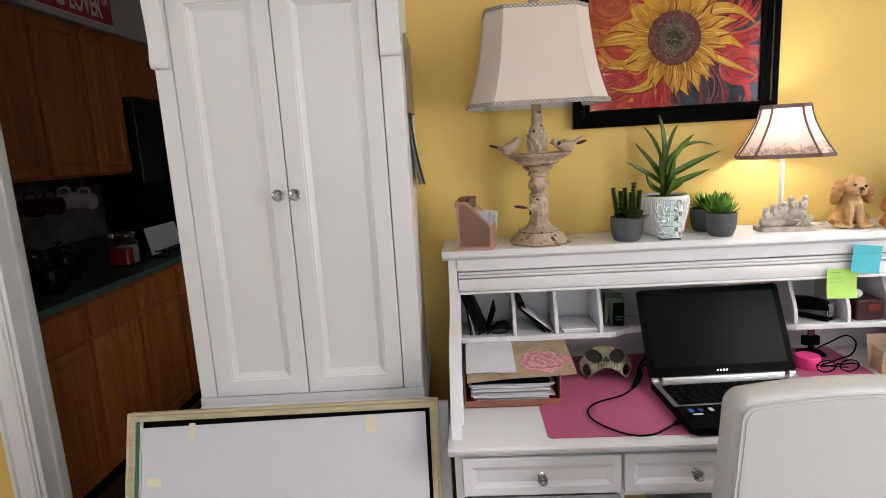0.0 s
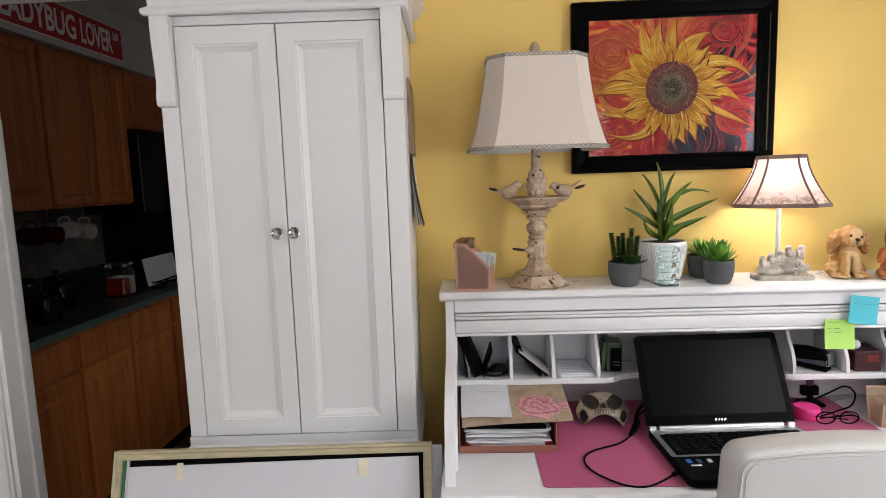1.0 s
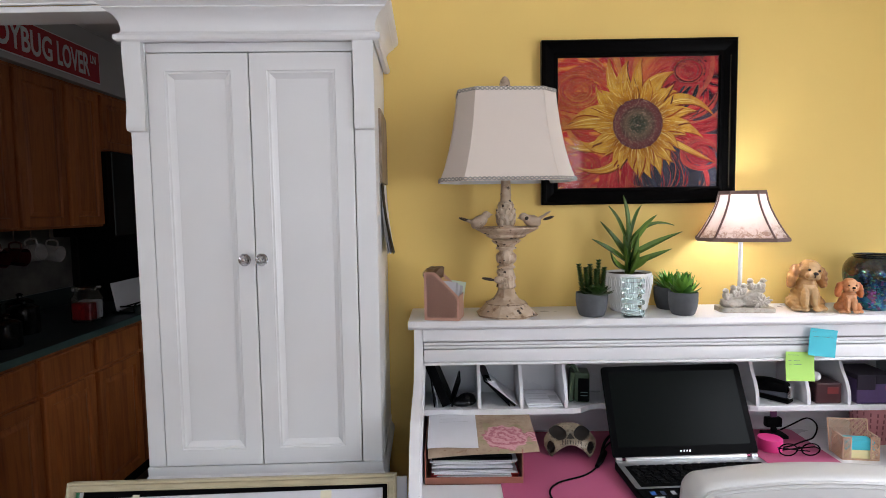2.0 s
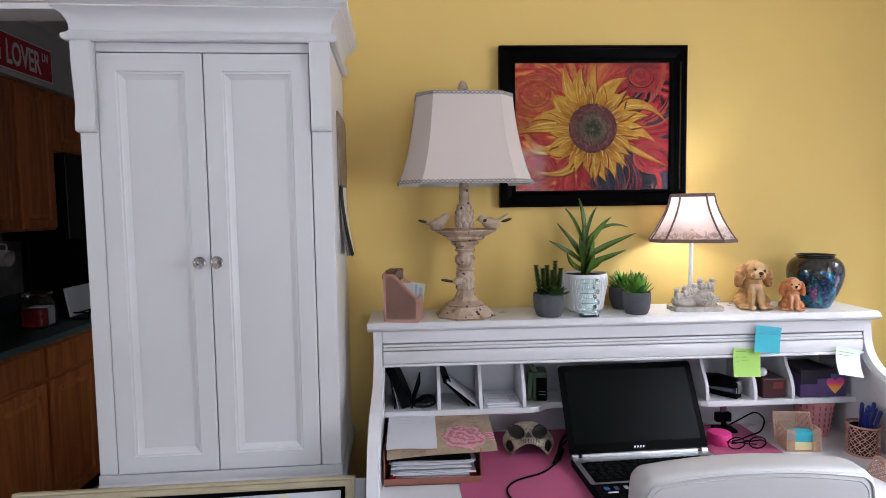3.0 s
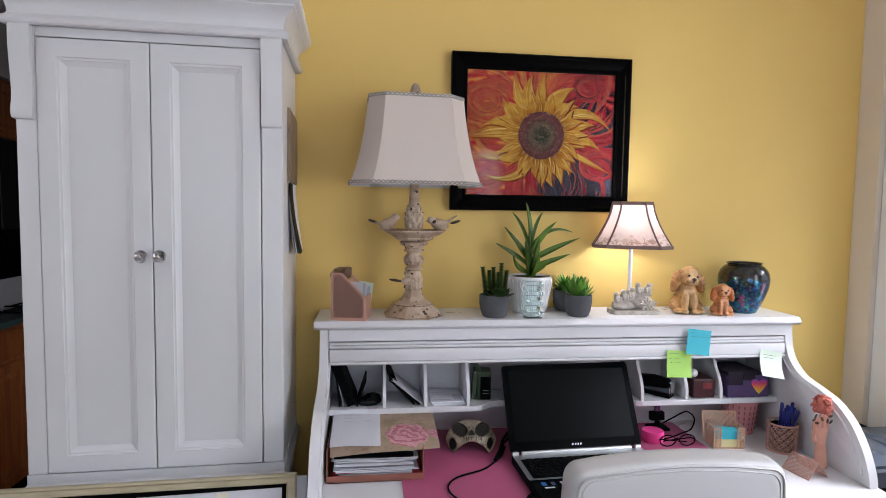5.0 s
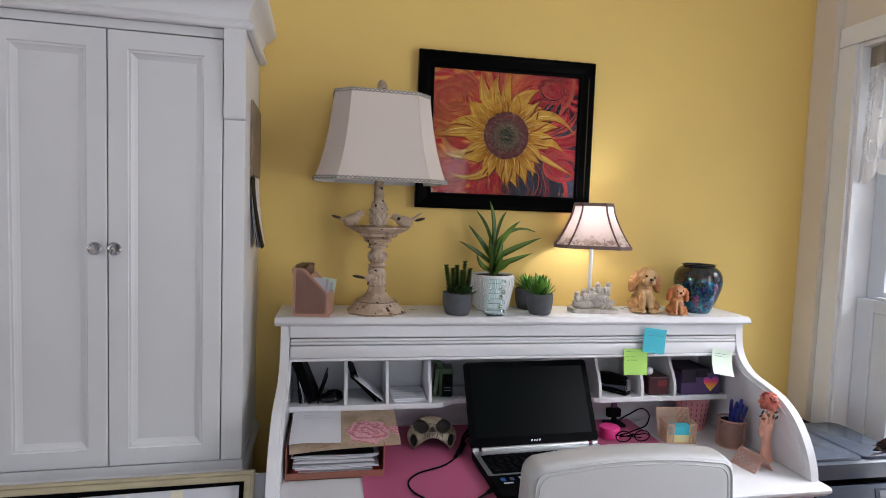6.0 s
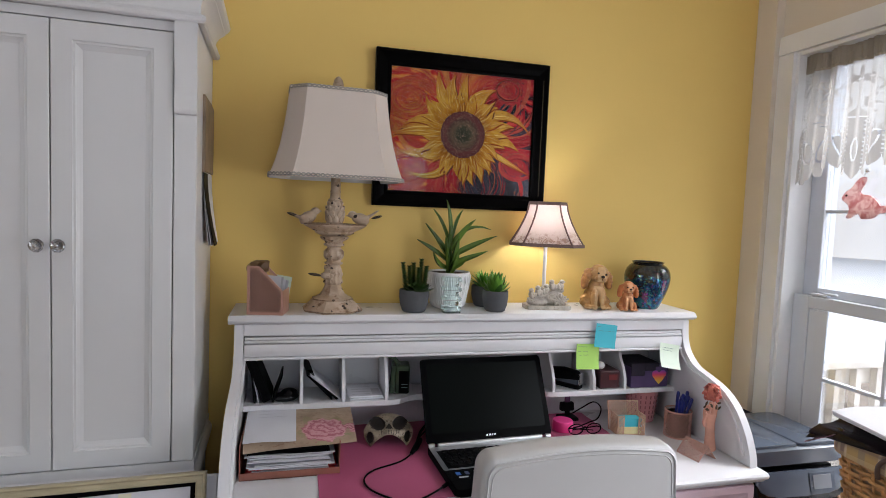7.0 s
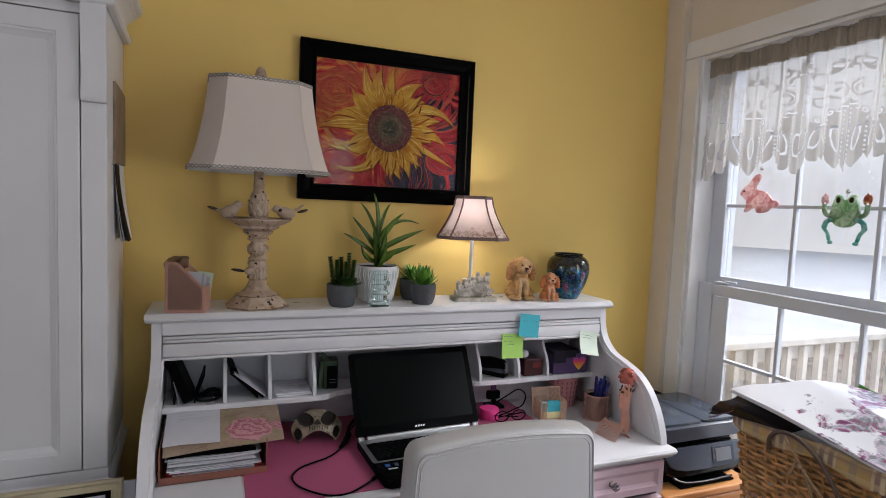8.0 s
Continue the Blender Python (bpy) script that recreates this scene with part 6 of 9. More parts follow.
for k in range(110):
    a, e = rng.uniform(0, 6.28), rng.uniform(-0.6, 1.4)
    d = Vector((math.cos(a) * math.cos(e), math.sin(a) * math.cos(e), math.sin(e)))
    ball(bm, Vector((0.002, -0.006, 0.170)) + Vector((d.x, d.y, d.z * 1.35)) * rng.uniform(0.012, 0.024), (0.0085, 0.0020, 0.0075), m=d.to_track_quat("Y", "Z").to_matrix().to_4x4() @ Matrix.Rotation(rng.uniform(-0.7, 0.7), 4, "X"), sub=1)
part("blossom", bm, CORAL, fv, "coral pink ruffled flower", smooth=60)
bm = bmesh.new()
for k in range(9):
    a = 0.7 * k
    leaf_ = Vector((0.022 * math.cos(a), -0.010 + 0.012 * math.sin(a), 0.142 - 0.006 * (k % 3)))
    ball(bm, leaf_, (0.008, 0.002, 0.004), m=Matrix.Rotation(a, 4, "Y"), sub=1)
part("leaves", bm, surface("dull brown leaf", (0.10, 0.06, 0.035), 0.7, vary=0.4, scale=40), fv, "small dull brown leaves", smooth=60)
cs = thing("card_stand", pose(1.288, -0.203, WB, 0, 0, -80), "rose gold openwork folding card easel standing like a tent", "card stand")
for rz, span in ((0, 0.034), (180, 0.034)):
    bm = bmesh.new()
    w_, h_ = 0.078, math.hypot(span, 0.042)
    lattice(bm, w_, h_, 0.0115, 0.0018, 0.0014)
    for x0, x1, z0, z1 in ((0, w_, 0, 0.003), (0, w_, h_ - 0.003, h_), (0, 0.003, 0, h_), (w_ - 0.003, w_, 0, h_)):
        box(bm, x0, x1, -0.0003, 0.0018, z0, z1)
    part("screen", bm, ROSE_GOLD, cs, at=pose(0, 0, 0, 0, 0, rz) @ pose(-0.039, -span, 0.0005, -math.degrees(math.atan2(span, 0.042)), 0, 0))

# ---- painting ----
art = thing("painting", pose(0.667, 0.1985, 1.685), "framed painting of a large sunflower on swirling red", "painting")
PW, PH = 0.2805, 0.2355
FRAME_PROFILE = [(0.0, 0.0), (0.0, -0.024), (0.004, -0.029), (0.010, -0.030), (0.014, -0.026), (0.030, -0.021), (0.036, -0.018), (0.040, -0.020), (0.045, -0.020), (0.048, -0.016), (0.048, 0.0)]


mitred(art, PW, PH, FRAME_PROFILE, BLACK_FRAME)
bm = bmesh.new()
for k in range(46):
    ball(bm, (PW - 0.0200, -0.0246, -PH + 0.052 + k * (2 * PH - 0.104) / 45), 0.0015, sub=1)
part("bead_row", bm, surface("dull gold bead", (0.35, 0.28, 0.18), 0.4, 0.5, 0.6), art, "tiny gilt beads along the inner edge")
CW, CH = PW - 0.047, PH - 0.047
part("canvas", boxes([(-CW, CW, -0.009, -0.003, -CH, CH)]), CANVAS, art, "canvas painted in swirling reds and oranges")


def stroke(b, line, width, y, shape=None):
    """A flat brush mark along a line of (x, z), kept within the canvas."""
    pts = [Vector((p[0], p[1], 0)) for p in line]
    n = len(pts)
    left, right = [], []
    for i, p in enumerate(pts):
        t = (pts[min(i + 1, n - 1)] - pts[max(i - 1, 0)]).normalized()
        nn = Vector((-t.y, t.x, 0))
        s = i / (n - 1)
        w = width * (shape(s) if shape else math.sin(math.pi * (0.06 + 0.94 * s)) ** 0.8)
        left.append(p + nn * w)
        right.append(p - nn * w)
    def cl(p):
        return (max(-CW + 0.001, min(CW - 0.001, p.x)), y, max(-CH + 0.001, min(CH - 0.001, p.y)))
    va, vb = [b.verts.new(cl(p)) for p in left], [b.verts.new(cl(p)) for p in right]
    for i in range(n - 1):
        b.faces.new((va[i], va[i + 1], vb[i + 1], vb[i]))


def sway(a, r0, r1, bend, cx=0.0, cz=-0.004, n=12):
    out = []
    for i in range(n):
        s = i / (n - 1)
        r = r0 + (r1 - r0) * s
        aa = a + bend * s * s
        out.append((cx + r * math.cos(aa), cz + r * math.sin(aa)))
    return out


rg = random.Random(42)
warm, red, dark, gold = bmesh.new(), bmesh.new(), bmesh.new(), bmesh.new()
for k in range(330):
    a = rg.uniform(0, 2 * math.pi)
    bend = 0.75 * math.sin(3 * a + 0.6) + rg.uniform(-0.06, 0.06)
    line = sway(a, rg.uniform(0.07, 0.17), rg.uniform(0.22, 0.36), bend, n=16)
    deg = math.degrees(a) % 360
    target = dark if (268 < deg < 338 and rg.random() < 0.75) or (deg < 48 and rg.random() < 0.30) else (warm if 75 < deg < 225 and rg.random() < 0.85 else red)
    stroke(target, line, rg.uniform(0.004, 0.011) if k < 190 else rg.uniform(0.0008, 0.0022), -0.0093 - 0.0000015 * k)
for cx, cz, R, bmx, turns in ((-0.172, 0.096, 0.056, warm, 1), (0.146, 0.146, 0.044, red, -1), (0.188, -0.090, 0.050, red, 1), (-0.17, -0.125, 0.05, red, -1)):
    for k in range(26):
        r = R * (1 - k / 27)
        a0 = rg.uniform(0, 6.28)
        line = [(cx + 1.25 * r * math.cos(a0 + turns * q * 0.24), cz + r * math.sin(a0 + turns * q * 0.24)) for q in range(17)]
        stroke(bmx, line, rg.uniform(0.0010, 0.0030), -0.0100 - 0.000003 * k)
    for k in range(9):
        r = R * (1 - k / 10)
        a0 = rg.uniform(0, 6.28)
        line = [(cx + 1.25 * r * math.cos(a0 + turns * q * 0.2), cz + r * math.sin(a0 + turns * q * 0.2)) for q in range(13)]
        stroke(gold if bmx is warm else dark, line, rg.uniform(0.0003, 0.0007), -0.01012 - 0.000003 * k)
for k in range(70):
    a = rg.uniform(radians(60), radians(265))
    bend = 0.75 * math.sin(3 * a + 0.6) + rg.uniform(-0.05, 0.05)
    r0 = rg.uniform(0.15, 0.24)
    stroke(gold, sway(a, r0, r0 + rg.uniform(0.04, 0.10), bend), rg.uniform(0.0003, 0.0007), -0.0102 - 0.000003 * k)
part("warm_strokes", warm, STROKE_WARM, art, "orange brush strokes")
part("red_strokes", red, STROKE_RED, art, "red brush strokes")
part("dark_strokes", dark, STROKE_DARK, art, "blue-black brush strokes")
petals, veins, gaps = bmesh.new(), bmesh.new(), bmesh.new()
def petal_shape(s):
    return (0.60 + 0.40 * math.sin(math.pi * min(1.0, s * 1.1))) * max(0.02, 1 - s ** 3.0)
# the long petals: where each leaves the seed head, its reach, its bend and its half width
LONG_PETALS = ((124, 340, -0.12, 24), (93, 315, -0.18, 20), (38, 365, -0.31, 21), (0, 312, -0.20, 22), (-27, 415, -0.10, 11), (-112, 350, -0.32, 17), (-150, 350, -0.08, 20), (165, 335, 0.26, 22), (176, 365, 0.20, 21), (157, 300, 0.10, 22),
               (114, 298, -0.10, 29), (72, 288, -0.15, 32), (55, 232, -0.08, 28), (18, 275, -0.13, 25), (-8, 232, 0.04, 26), (-42, 240, -0.08, 25), (-60, 260, -0.15, 23), (-82, 256, -0.03, 25), (-97, 230, -0.03, 25), (-118, 215, -0.08, 25), (-140, 280, -0.20, 24), (149, 262, -0.06, 25), (136, 232, 0.12, 27))
PX = 0.00063
rows_ = [(radians(a), 0.062, reach * PX, bend * 1.5 + 0.16 * math.sin(reach * 1.7), wid * PX * 1.3, 0) for a, reach, bend, wid in LONG_PETALS]
for k in range(24):
    a = 2 * math.pi * (k + 0.5) / 24 + rg.uniform(-0.09, 0.09)
    rows_.append((a, 0.062, rg.uniform(0.128, 0.158), rg.uniform(-0.22, 0.22), rg.uniform(0.0125, 0.0160), 0))
for k in range(26):
    a = 2 * math.pi * k / 26 + rg.uniform(-0.07, 0.07)
    rows_.append((a, 0.062, rg.uniform(0.100, 0.128), rg.uniform(-0.10, 0.10), rg.uniform(0.0090, 0.0120), 1))
for k, (a, r0, rr, bend, wid, ring) in enumerate(rows_):
    y = -0.0106 - 0.000030 * k
    line = [(x, z) for x, z in sway(a, r0, rr, bend, cz=0.0, n=18)]
    stroke(petals, line, wid, y, petal_shape)
    if not ring:
        stroke(gaps, [(x + 0.0030, z - 0.0036) for x, z in line], wid * 1.06, y + 0.000008, petal_shape)
    for q in range(11 if not ring else 5):
        off = rg.uniform(-1, 1)
        reach = rg.uniform(0.45, 0.95)
        mark = []
        for i in range(12):
            s = 0.03 + reach * i / 11
            p, p2 = line[min(17, int(s * 17))], line[min(17, int(s * 17) + 1)]
            f = s * 17 - int(s * 17)
            mx, mz = p[0] + (p2[0] - p[0]) * f, p[1] + (p2[1] - p[1]) * f
            w = off * 0.85 * wid * petal_shape(s)
            d = math.hypot(mx, mz)
            mark.append((mx - mz / d * w, mz + mx / d * w))
        stroke(veins, mark, rg.uniform(0.0003, 0.0009), y - 0.000012)
part("gold_strokes", gold, PETAL, art, "golden brush lines")
part("petal_gaps", gaps, by_island("dark gaps between petals", [(0.0, (0.22, 0.04, 0.01)), (0.6, (0.34, 0.08, 0.012)), (1.0, (0.06, 0.02, 0.02))], 0.45, 50, shine=0.12), art, "dark strokes behind the petals", at=pose(0.0, 0.0, -0.004))
part("petals", petals, PETAL, art, "golden sunflower petals", at=pose(0.0, 0.0, -0.004))
part("petal_veins", veins, by_island("petal shading strokes", [(0.0, (0.34, 0.12, 0.01)), (0.3, (0.48, 0.20, 0.015)), (0.55, (0.80, 0.56, 0.12)), (0.8, (0.88, 0.70, 0.24)), (1.0, (0.24, 0.07, 0.01))], 0.45, 60, None, 0.1, 0.12), art, "darker strokes on the petals", at=pose(0.0, 0.0, -0.004))
rim = [rg.uniform(-0.0014, 0.0014) for _ in range(90)]
bm = bmesh.new()
prism(bm, [((0.0725 + rim[k]) * math.cos(2 * math.pi * k / 90), (0.0725 + rim[k]) * math.sin(2 * math.pi * k / 90)) for k in range(90)], "y", -0.0006, 0.0)
part("seed_head", bm, SEEDS, art, "dark brown seed head", at=pose(0.0, -0.0122, -0.004))
g = part("glass", boxes([(-CW - 0.004, CW + 0.004, -0.0156, -0.0140, -CH - 0.004, CH + 0.004)]), PICTURE_GLASS, art, "thin picture glass")
g.visible_shadow = False


# ---- the large bird lamp ----
def cut_corner(a, b, c):
    return [(-a + c, -b), (a - c, -b), (a, -b + c), (a, b - c), (a - c, b), (-a + c, b), (-a, b - c), (-a, -b + c)]


def shade_shell(rows, th):
    """A lampshade with cut corners: rows of (z, half width, half depth, cut), walls th thick."""
    b = bmesh.new()
    outer = [[(x, y, z) for x, y in cut_corner(a, d, c)] for z, a, d, c in rows]
    inner = [[(x, y, z) for x, y in cut_corner(a - th, d - th, c)] for z, a, d, c in rows]
    skin(b, outer + inner[::-1] + [outer[0]], True, False)
    return b


def braid(parent, a, d, c, z, r, mat, name="braid"):
    pts = cut_corner(a, d, c)
    ring = []
    for k in range(8):
        p, q = Vector(pts[k]), Vector(pts[(k + 1) % 8])
        m_ = max(2, int((q - p).length / 0.0035))
        ring += [p.lerp(q, i / m_) for i in range(m_)]
    b = bmesh.new()
    for ph in (0, math.pi):
        tube(b, [(p.x * (1 + 0.002 * math.cos(i * 0.9)), p.y, z + r * 1.3 * math.sin(i * 0.9 + ph)) for i, p in enumerate(ring + ring[:1])], r * 0.62, 5)
    part(name, b, mat, parent, "grey braided trim", smooth=60)


lamp = thing("bird_table_lamp", pose(0.271, 0.085, TOP_Z, 0, 0, 3), "large distressed cream table lamp with carved birds, unlit", "table lamp")
bm = bmesh.new()
lathe(bm, [(0.085, 0.0), (0.087, 0.003), (0.086, 0.007), (0.080, 0.012), (0.070, 0.020), (0.060, 0.031), (0.058, 0.035), (0.049, 0.038), (0.037, 0.046), (0.029, 0.058), (0.024, 0.070), (0.022, 0.074)], 8, turn=radians(22.5))
part("foot", bm, CREAM_WORN, lamp, smooth=20)
RUBBED = surface("brown rubbed edge", (0.22, 0.13, 0.07), 0.6, vary=0.5, scale=60, worn=(0.50, 0.40, 0.30), worn_at=0.55)
for r_, z_, sy_ in ((0.0868, 0.004, 1.0), (0.0592, 0.0335, 1.0), (0.0922, 0.2445, 0.82)):
    bm = bmesh.new()
    ring = [(r_ * math.cos(radians(22.5 + 45 * k)), sy_ * r_ * math.sin(radians(22.5 + 45 * k)), z_) for k in range(9)]
    tube(bm, ring, 0.0011, 5)
    part("worn_edge", bm, RUBBED, lamp, "brown rubbed edge", smooth=60)
bm = bmesh.new()
lathe(bm, [(0.023, 0.074), (0.027, 0.080), (0.024, 0.090), (0.023, 0.100), (0.024, 0.112), (0.021, 0.122), (0.018, 0.128), (0.025, 0.131), (0.026, 0.135), (0.021, 0.138), (0.019, 0.142), (0.024, 0.147), (0.0275, 0.154), (0.0275, 0.166), (0.023, 0.173), (0.019, 0.177), (0.019, 0.181), (0.028, 0.184), (0.029, 0.188), (0.024, 0.191), (0.025, 0.196), (0.036, 0.203), (0.039, 0.208), (0.034, 0.212)], 48)
for v in bm.verts:
    if 0.145 < v.co.z < 0.172 or 0.076 < v.co.z < 0.12 or 0.195 < v.co.z < 0.209:
        a = math.atan2(v.co.y, v.co.x)
        k = 1 + 0.07 * math.sin(a * 12)
        v.co.x *= k
        v.co.y *= k
part("baluster", bm, CREAM_WORN, lamp, smooth=50)
bm = bmesh.new()
lathe(bm, [(0.030, 0.2115), (0.046, 0.214), (0.056, 0.219), (0.058, 0.224), (0.064, 0.226), (0.084, 0.236), (0.092, 0.241), (0.092, 0.245), (0.086, 0.244), (0.070, 0.236), (0.020, 0.234)], 8, turn=radians(22.5), sy=0.82)
part("bowl", bm, CREAM_WORN, lamp, smooth=20)
bm = bmesh.new()
lathe(bm, [(0.030, 0.234), (0.032, 0.240), (0.026, 0.246), (0.020, 0.250), (0.021, 0.256), (0.0245, 0.264), (0.0255, 0.276), (0.0235, 0.290), (0.0195, 0.301), (0.0175, 0.306), (0.0200, 0.309), (0.0200, 0.313), (0.0150, 0.317), (0.0140, 0.330), (0.0155, 0.334), (0.0140, 0.338), (0.0130, 0.40)], 24)
for v in bm.verts:
    if 0.25 < v.co.z < 0.303:
        a = math.atan2(v.co.y, v.co.x)
        k = 1 + 0.09 * math.cos(a * 7 + v.co.z * 160)
        v.co.x *= k
        v.co.y *= k
part("stem", bm, CREAM_WORN, lamp, smooth=50)
rg = random.Random(9)
bm = bmesh.new()
for tier, (z_, r_) in enumerate(((0.258, 0.0225), (0.272, 0.0245), (0.286, 0.0225), (0.298, 0.0185))):
    for k in range(8):
        a = 2 * math.pi * (k + 0.5 * (tier % 2)) / 8
        ball(bm, (0, 0, 0), (0.0040, 0.0072, 0.0115), m=pose(r_ * math.cos(a), r_ * math.sin(a), z_, 0, 16, math.degrees(a)), sub=2)
for k in range(14):
    a = rg.uniform(0, 6.28)
    ball(bm, (0.022 * math.cos(a), 0.022 * math.sin(a), rg.uniform(0.078, 0.125)), (0.006, 0.006, 0.008), sub=1)
part("carved_leaves", bm, CREAM_WORN, lamp, smooth=60)


def little_bird(length):
    b = bmesh.new()
    ball(b, (0, 0, 0.0135), (0.020, 0.0125, 0.0135), m=Matrix.Rotation(radians(-22), 4, "Y"), sub=2)
    ball(b, (0.017, 0, 0.0255), (0.0095, 0.0085, 0.0085), sub=2)
    ball(b, (-0.016, 0, 0.0165), (0.017, 0.006, 0.004), m=Matrix.Rotation(radians(22), 4, "Y"), sub=2)
    ball(b, (-0.032, 0, 0.024), (0.012, 0.0042, 0.0025), m=Matrix.Rotation(radians(24), 4, "Y"), sub=2)
    ball(b, (0.027, 0, 0.0245), (0.006, 0.003, 0.0022), m=Matrix.Rotation(radians(8), 4, "Y"), sub=1)
    for s in (-1, 1):
        ball(b, (-0.004, 0.009 * s, 0.015), (0.014, 0.004, 0.007), m=Matrix.Rotation(radians(10), 4, "Y"), sub=2)
    return blended(b, 0.0016, 2)


part("carved_bird", little_bird(1), CREAM_WORN, lamp, "small carved cream bird", smooth=60, at=pose(-0.072, 0.0, 0.2425, 0, -8, 0) @ Matrix.Scale(1.32, 4))
part("carved_bird", little_bird(1), CREAM_WORN, lamp, "small carved cream bird", smooth=60, at=pose(0.076, 0.0, 0.2425, 0, 8, 180) @ Matrix.Scale(1.32, 4))
DARK_TAIL = surface("dark rubbed paint", (0.035, 0.02, 0.012), 0.6, vary=0.3, scale=60, worn=(0.40, 0.28, 0.10), worn_at=0.60)
bm = bmesh.new()
ball(bm, (-0.006, 0, 0.0), (0.020, 0.010, 0.012), sub=2)
ball(bm, (0.010, -0.002, 0.012), (0.010, 0.009, 0.009), sub=2)
part("carved_bird", blended(bm, 0.0016, 2), CREAM_WORN, lamp, "small carved bird clinging to the stem", smooth=60, at=pose(-0.012, -0.016, 0.100))
bm = bmesh.new()
ball(bm, (-0.040, 0, 0.002), (0.020, 0.006, 0.0042), m=Matrix.Rotation(radians(10), 4, "Y"), sub=2)
part("carved_tail", bm, DARK_TAIL, lamp, "dark rubbed bird tail", smooth=60, at=pose(-0.012, -0.014, 0.100))
for x_, sg in ((-0.072, 1), (0.076, -1)):
    bm = bmesh.new()
    ball(bm, (-0.030 * sg, 0, 0.0235), (0.0125, 0.0048, 0.0032), m=Matrix.Rotation(radians(24 * sg), 4, "Y"), sub=2)
    part("carved_tail", bm, DARK_TAIL, lamp, "dark rubbed bird tail", smooth=60, at=pose(x_, 0, 0.2425, 0, -8 * sg, 0) @ Matrix.Scale(1.32, 4))
SHADE = [(0.368, 0.181, 0.110, 0.056), (0.41, 0.1655, 0.102, 0.0515), (0.46, 0.1520, 0.094, 0.048), (0.52, 0.1405, 0.087, 0.0445), (0.57, 0.1335, 0.082, 0.042), (0.612, 0.129, 0.080, 0.041)]
shade = part("shade", shade_shell(SHADE, 0.0015), SHADE_LINEN, lamp, "off-white linen shade with cut corners", smooth=12)
part("lining", shade_shell([(z, a - 0.003, d - 0.003, c) for z, a, d, c in SHADE], 0.001), thin_cloth("white shade lining", (0.8, 0.79, 0.77), 0.2), shade)
for z, a, d, c in (SHADE[0], SHADE[-1]):
    braid(shade, a + 0.0015, d + 0.0015, c, z + (0.006 if z < 0.5 else -0.005), 0.0030, BRAID)
for j in range(8):
    bm = bmesh.new()
    tube(bm, [(*cut_corner(a, d, c)[j], z) for z, a, d, c in SHADE], 0.0010, 6)
    part("seam", bm, SHADE_LINEN, shade, "corded corner seam")
bm = bmesh.new()
tube(bm, [(-0.13, 0, 0.606), (0.13, 0, 0.606)], 0.0018, 6)
tube(bm, [(0, -0.08, 0.606), (0, 0.08, 0.606)], 0.0018, 6)
tube(bm, smooth_line([(0, 0, 0.40), (-0.05, 0, 0.44), (-0.055, 0, 0.52), (0, 0, 0.606), (0.055, 0, 0.52), (0.05, 0, 0.44), (0, 0, 0.402)], 6), 0.0018, 6)
part("harp", bm, CHROME, lamp)
bm = bmesh.new()
lathe(bm, [(0.005, 0.606), (0.007, 0.612), (0.006, 0.617), (0.012, 0.622), (0.0145, 0.632), (0.012, 0.644), (0.006, 0.652), (0.001, 0.655)], 16)
for v in bm.verts:
    if v.co.z > 0.62:
        a = math.atan2(v.co.y, v.co.x)
        k = 1 + 0.10 * math.cos(a * 6 + v.co.z * 300)
        v.co.x *= k
        v.co.y *= k
part("finial", bm, CREAM_WORN, lamp, "carved acorn finial", smooth=60)

# ---- the small lit lamp ----
small = thing("small_table_lamp", pose(0.934, 0.098, TOP_Z), "small lit table lamp with resin birds on its base", "table lamp")
bm = bmesh.new()
prism(bm, [(p.x, p.y) for p in smooth_line([(-0.070, -0.02, 0), (-0.068, -0.036, 0), (-0.03, -0.042, 0), (0.02, -0.048, 0), (0.055, -0.052, 0), (0.070, -0.044, 0), (0.068, 0.02, 0), (0.03, 0.036, 0), (-0.05, 0.034, 0), (-0.070, 0.012, 0), (-0.070, -0.02, 0)], 4)[:-1]], "z", 0.0, 0.013, 0.003)
part("plinth", bm, RESIN, small, smooth=40)
bm = bmesh.new()
ball(bm, (-0.03, -0.01, 0.022), (0.036, 0.026, 0.016), sub=2)
ball(bm, (0.025, -0.008, 0.032), (0.040, 0.026, 0.026), sub=2)
ball(bm, (0.0, 0.004, 0.05), (0.02, 0.02, 0.022), sub=2)
tube(bm, smooth_line([(-0.064, -0.014, 0.028), (-0.03, -0.016, 0.038), (0.0, -0.016, 0.046), (0.03, -0.014, 0.056), (0.056, -0.012, 0.058)], 5), 0.0075, 8)
part("perch", blended(bm, 0.0018, 1), RESIN, small, "cream resin rock and branch", smooth=60)
for k, (x, z, sg) in enumerate(((-0.054, 0.039, -1), (-0.033, 0.047, -1), (-0.011, 0.052, 1), (0.013, 0.066, -1), (0.041, 0.066, 1))):
    bm = bmesh.new()
    ball(bm, (0, 0, 0), (0.0110, 0.0115, 0.0135), m=Matrix.Rotation(radians(12 * sg), 4, "Y"), sub=2)
    ball(bm, (0.0035 * sg, -0.003, 0.0145), (0.0084, 0.0082, 0.0076), sub=2)
    ball(bm, (0.0115 * sg, -0.006, 0.0145), (0.0042, 0.0022, 0.0019), sub=1)
    ball(bm, (-0.012 * sg, 0.002, -0.006), (0.011, 0.0042, 0.0034), m=Matrix.Rotation(radians(30 * sg), 4, "Y"), sub=2)
    for w in (-1, 1):
        ball(bm, (-0.002 * sg + 0.006 * w, -0.0085, -0.001), (0.0042, 0.003, 0.0095), m=Matrix.Rotation(radians(14 * w), 4, "Y"), sub=2)
    part("resin_bird", blended(bm, 0.0011, 1), RESIN, small, "small cream resin bird", smooth=60, at=pose(x, -0.022, z + 0.006))
rg = random.Random(4)
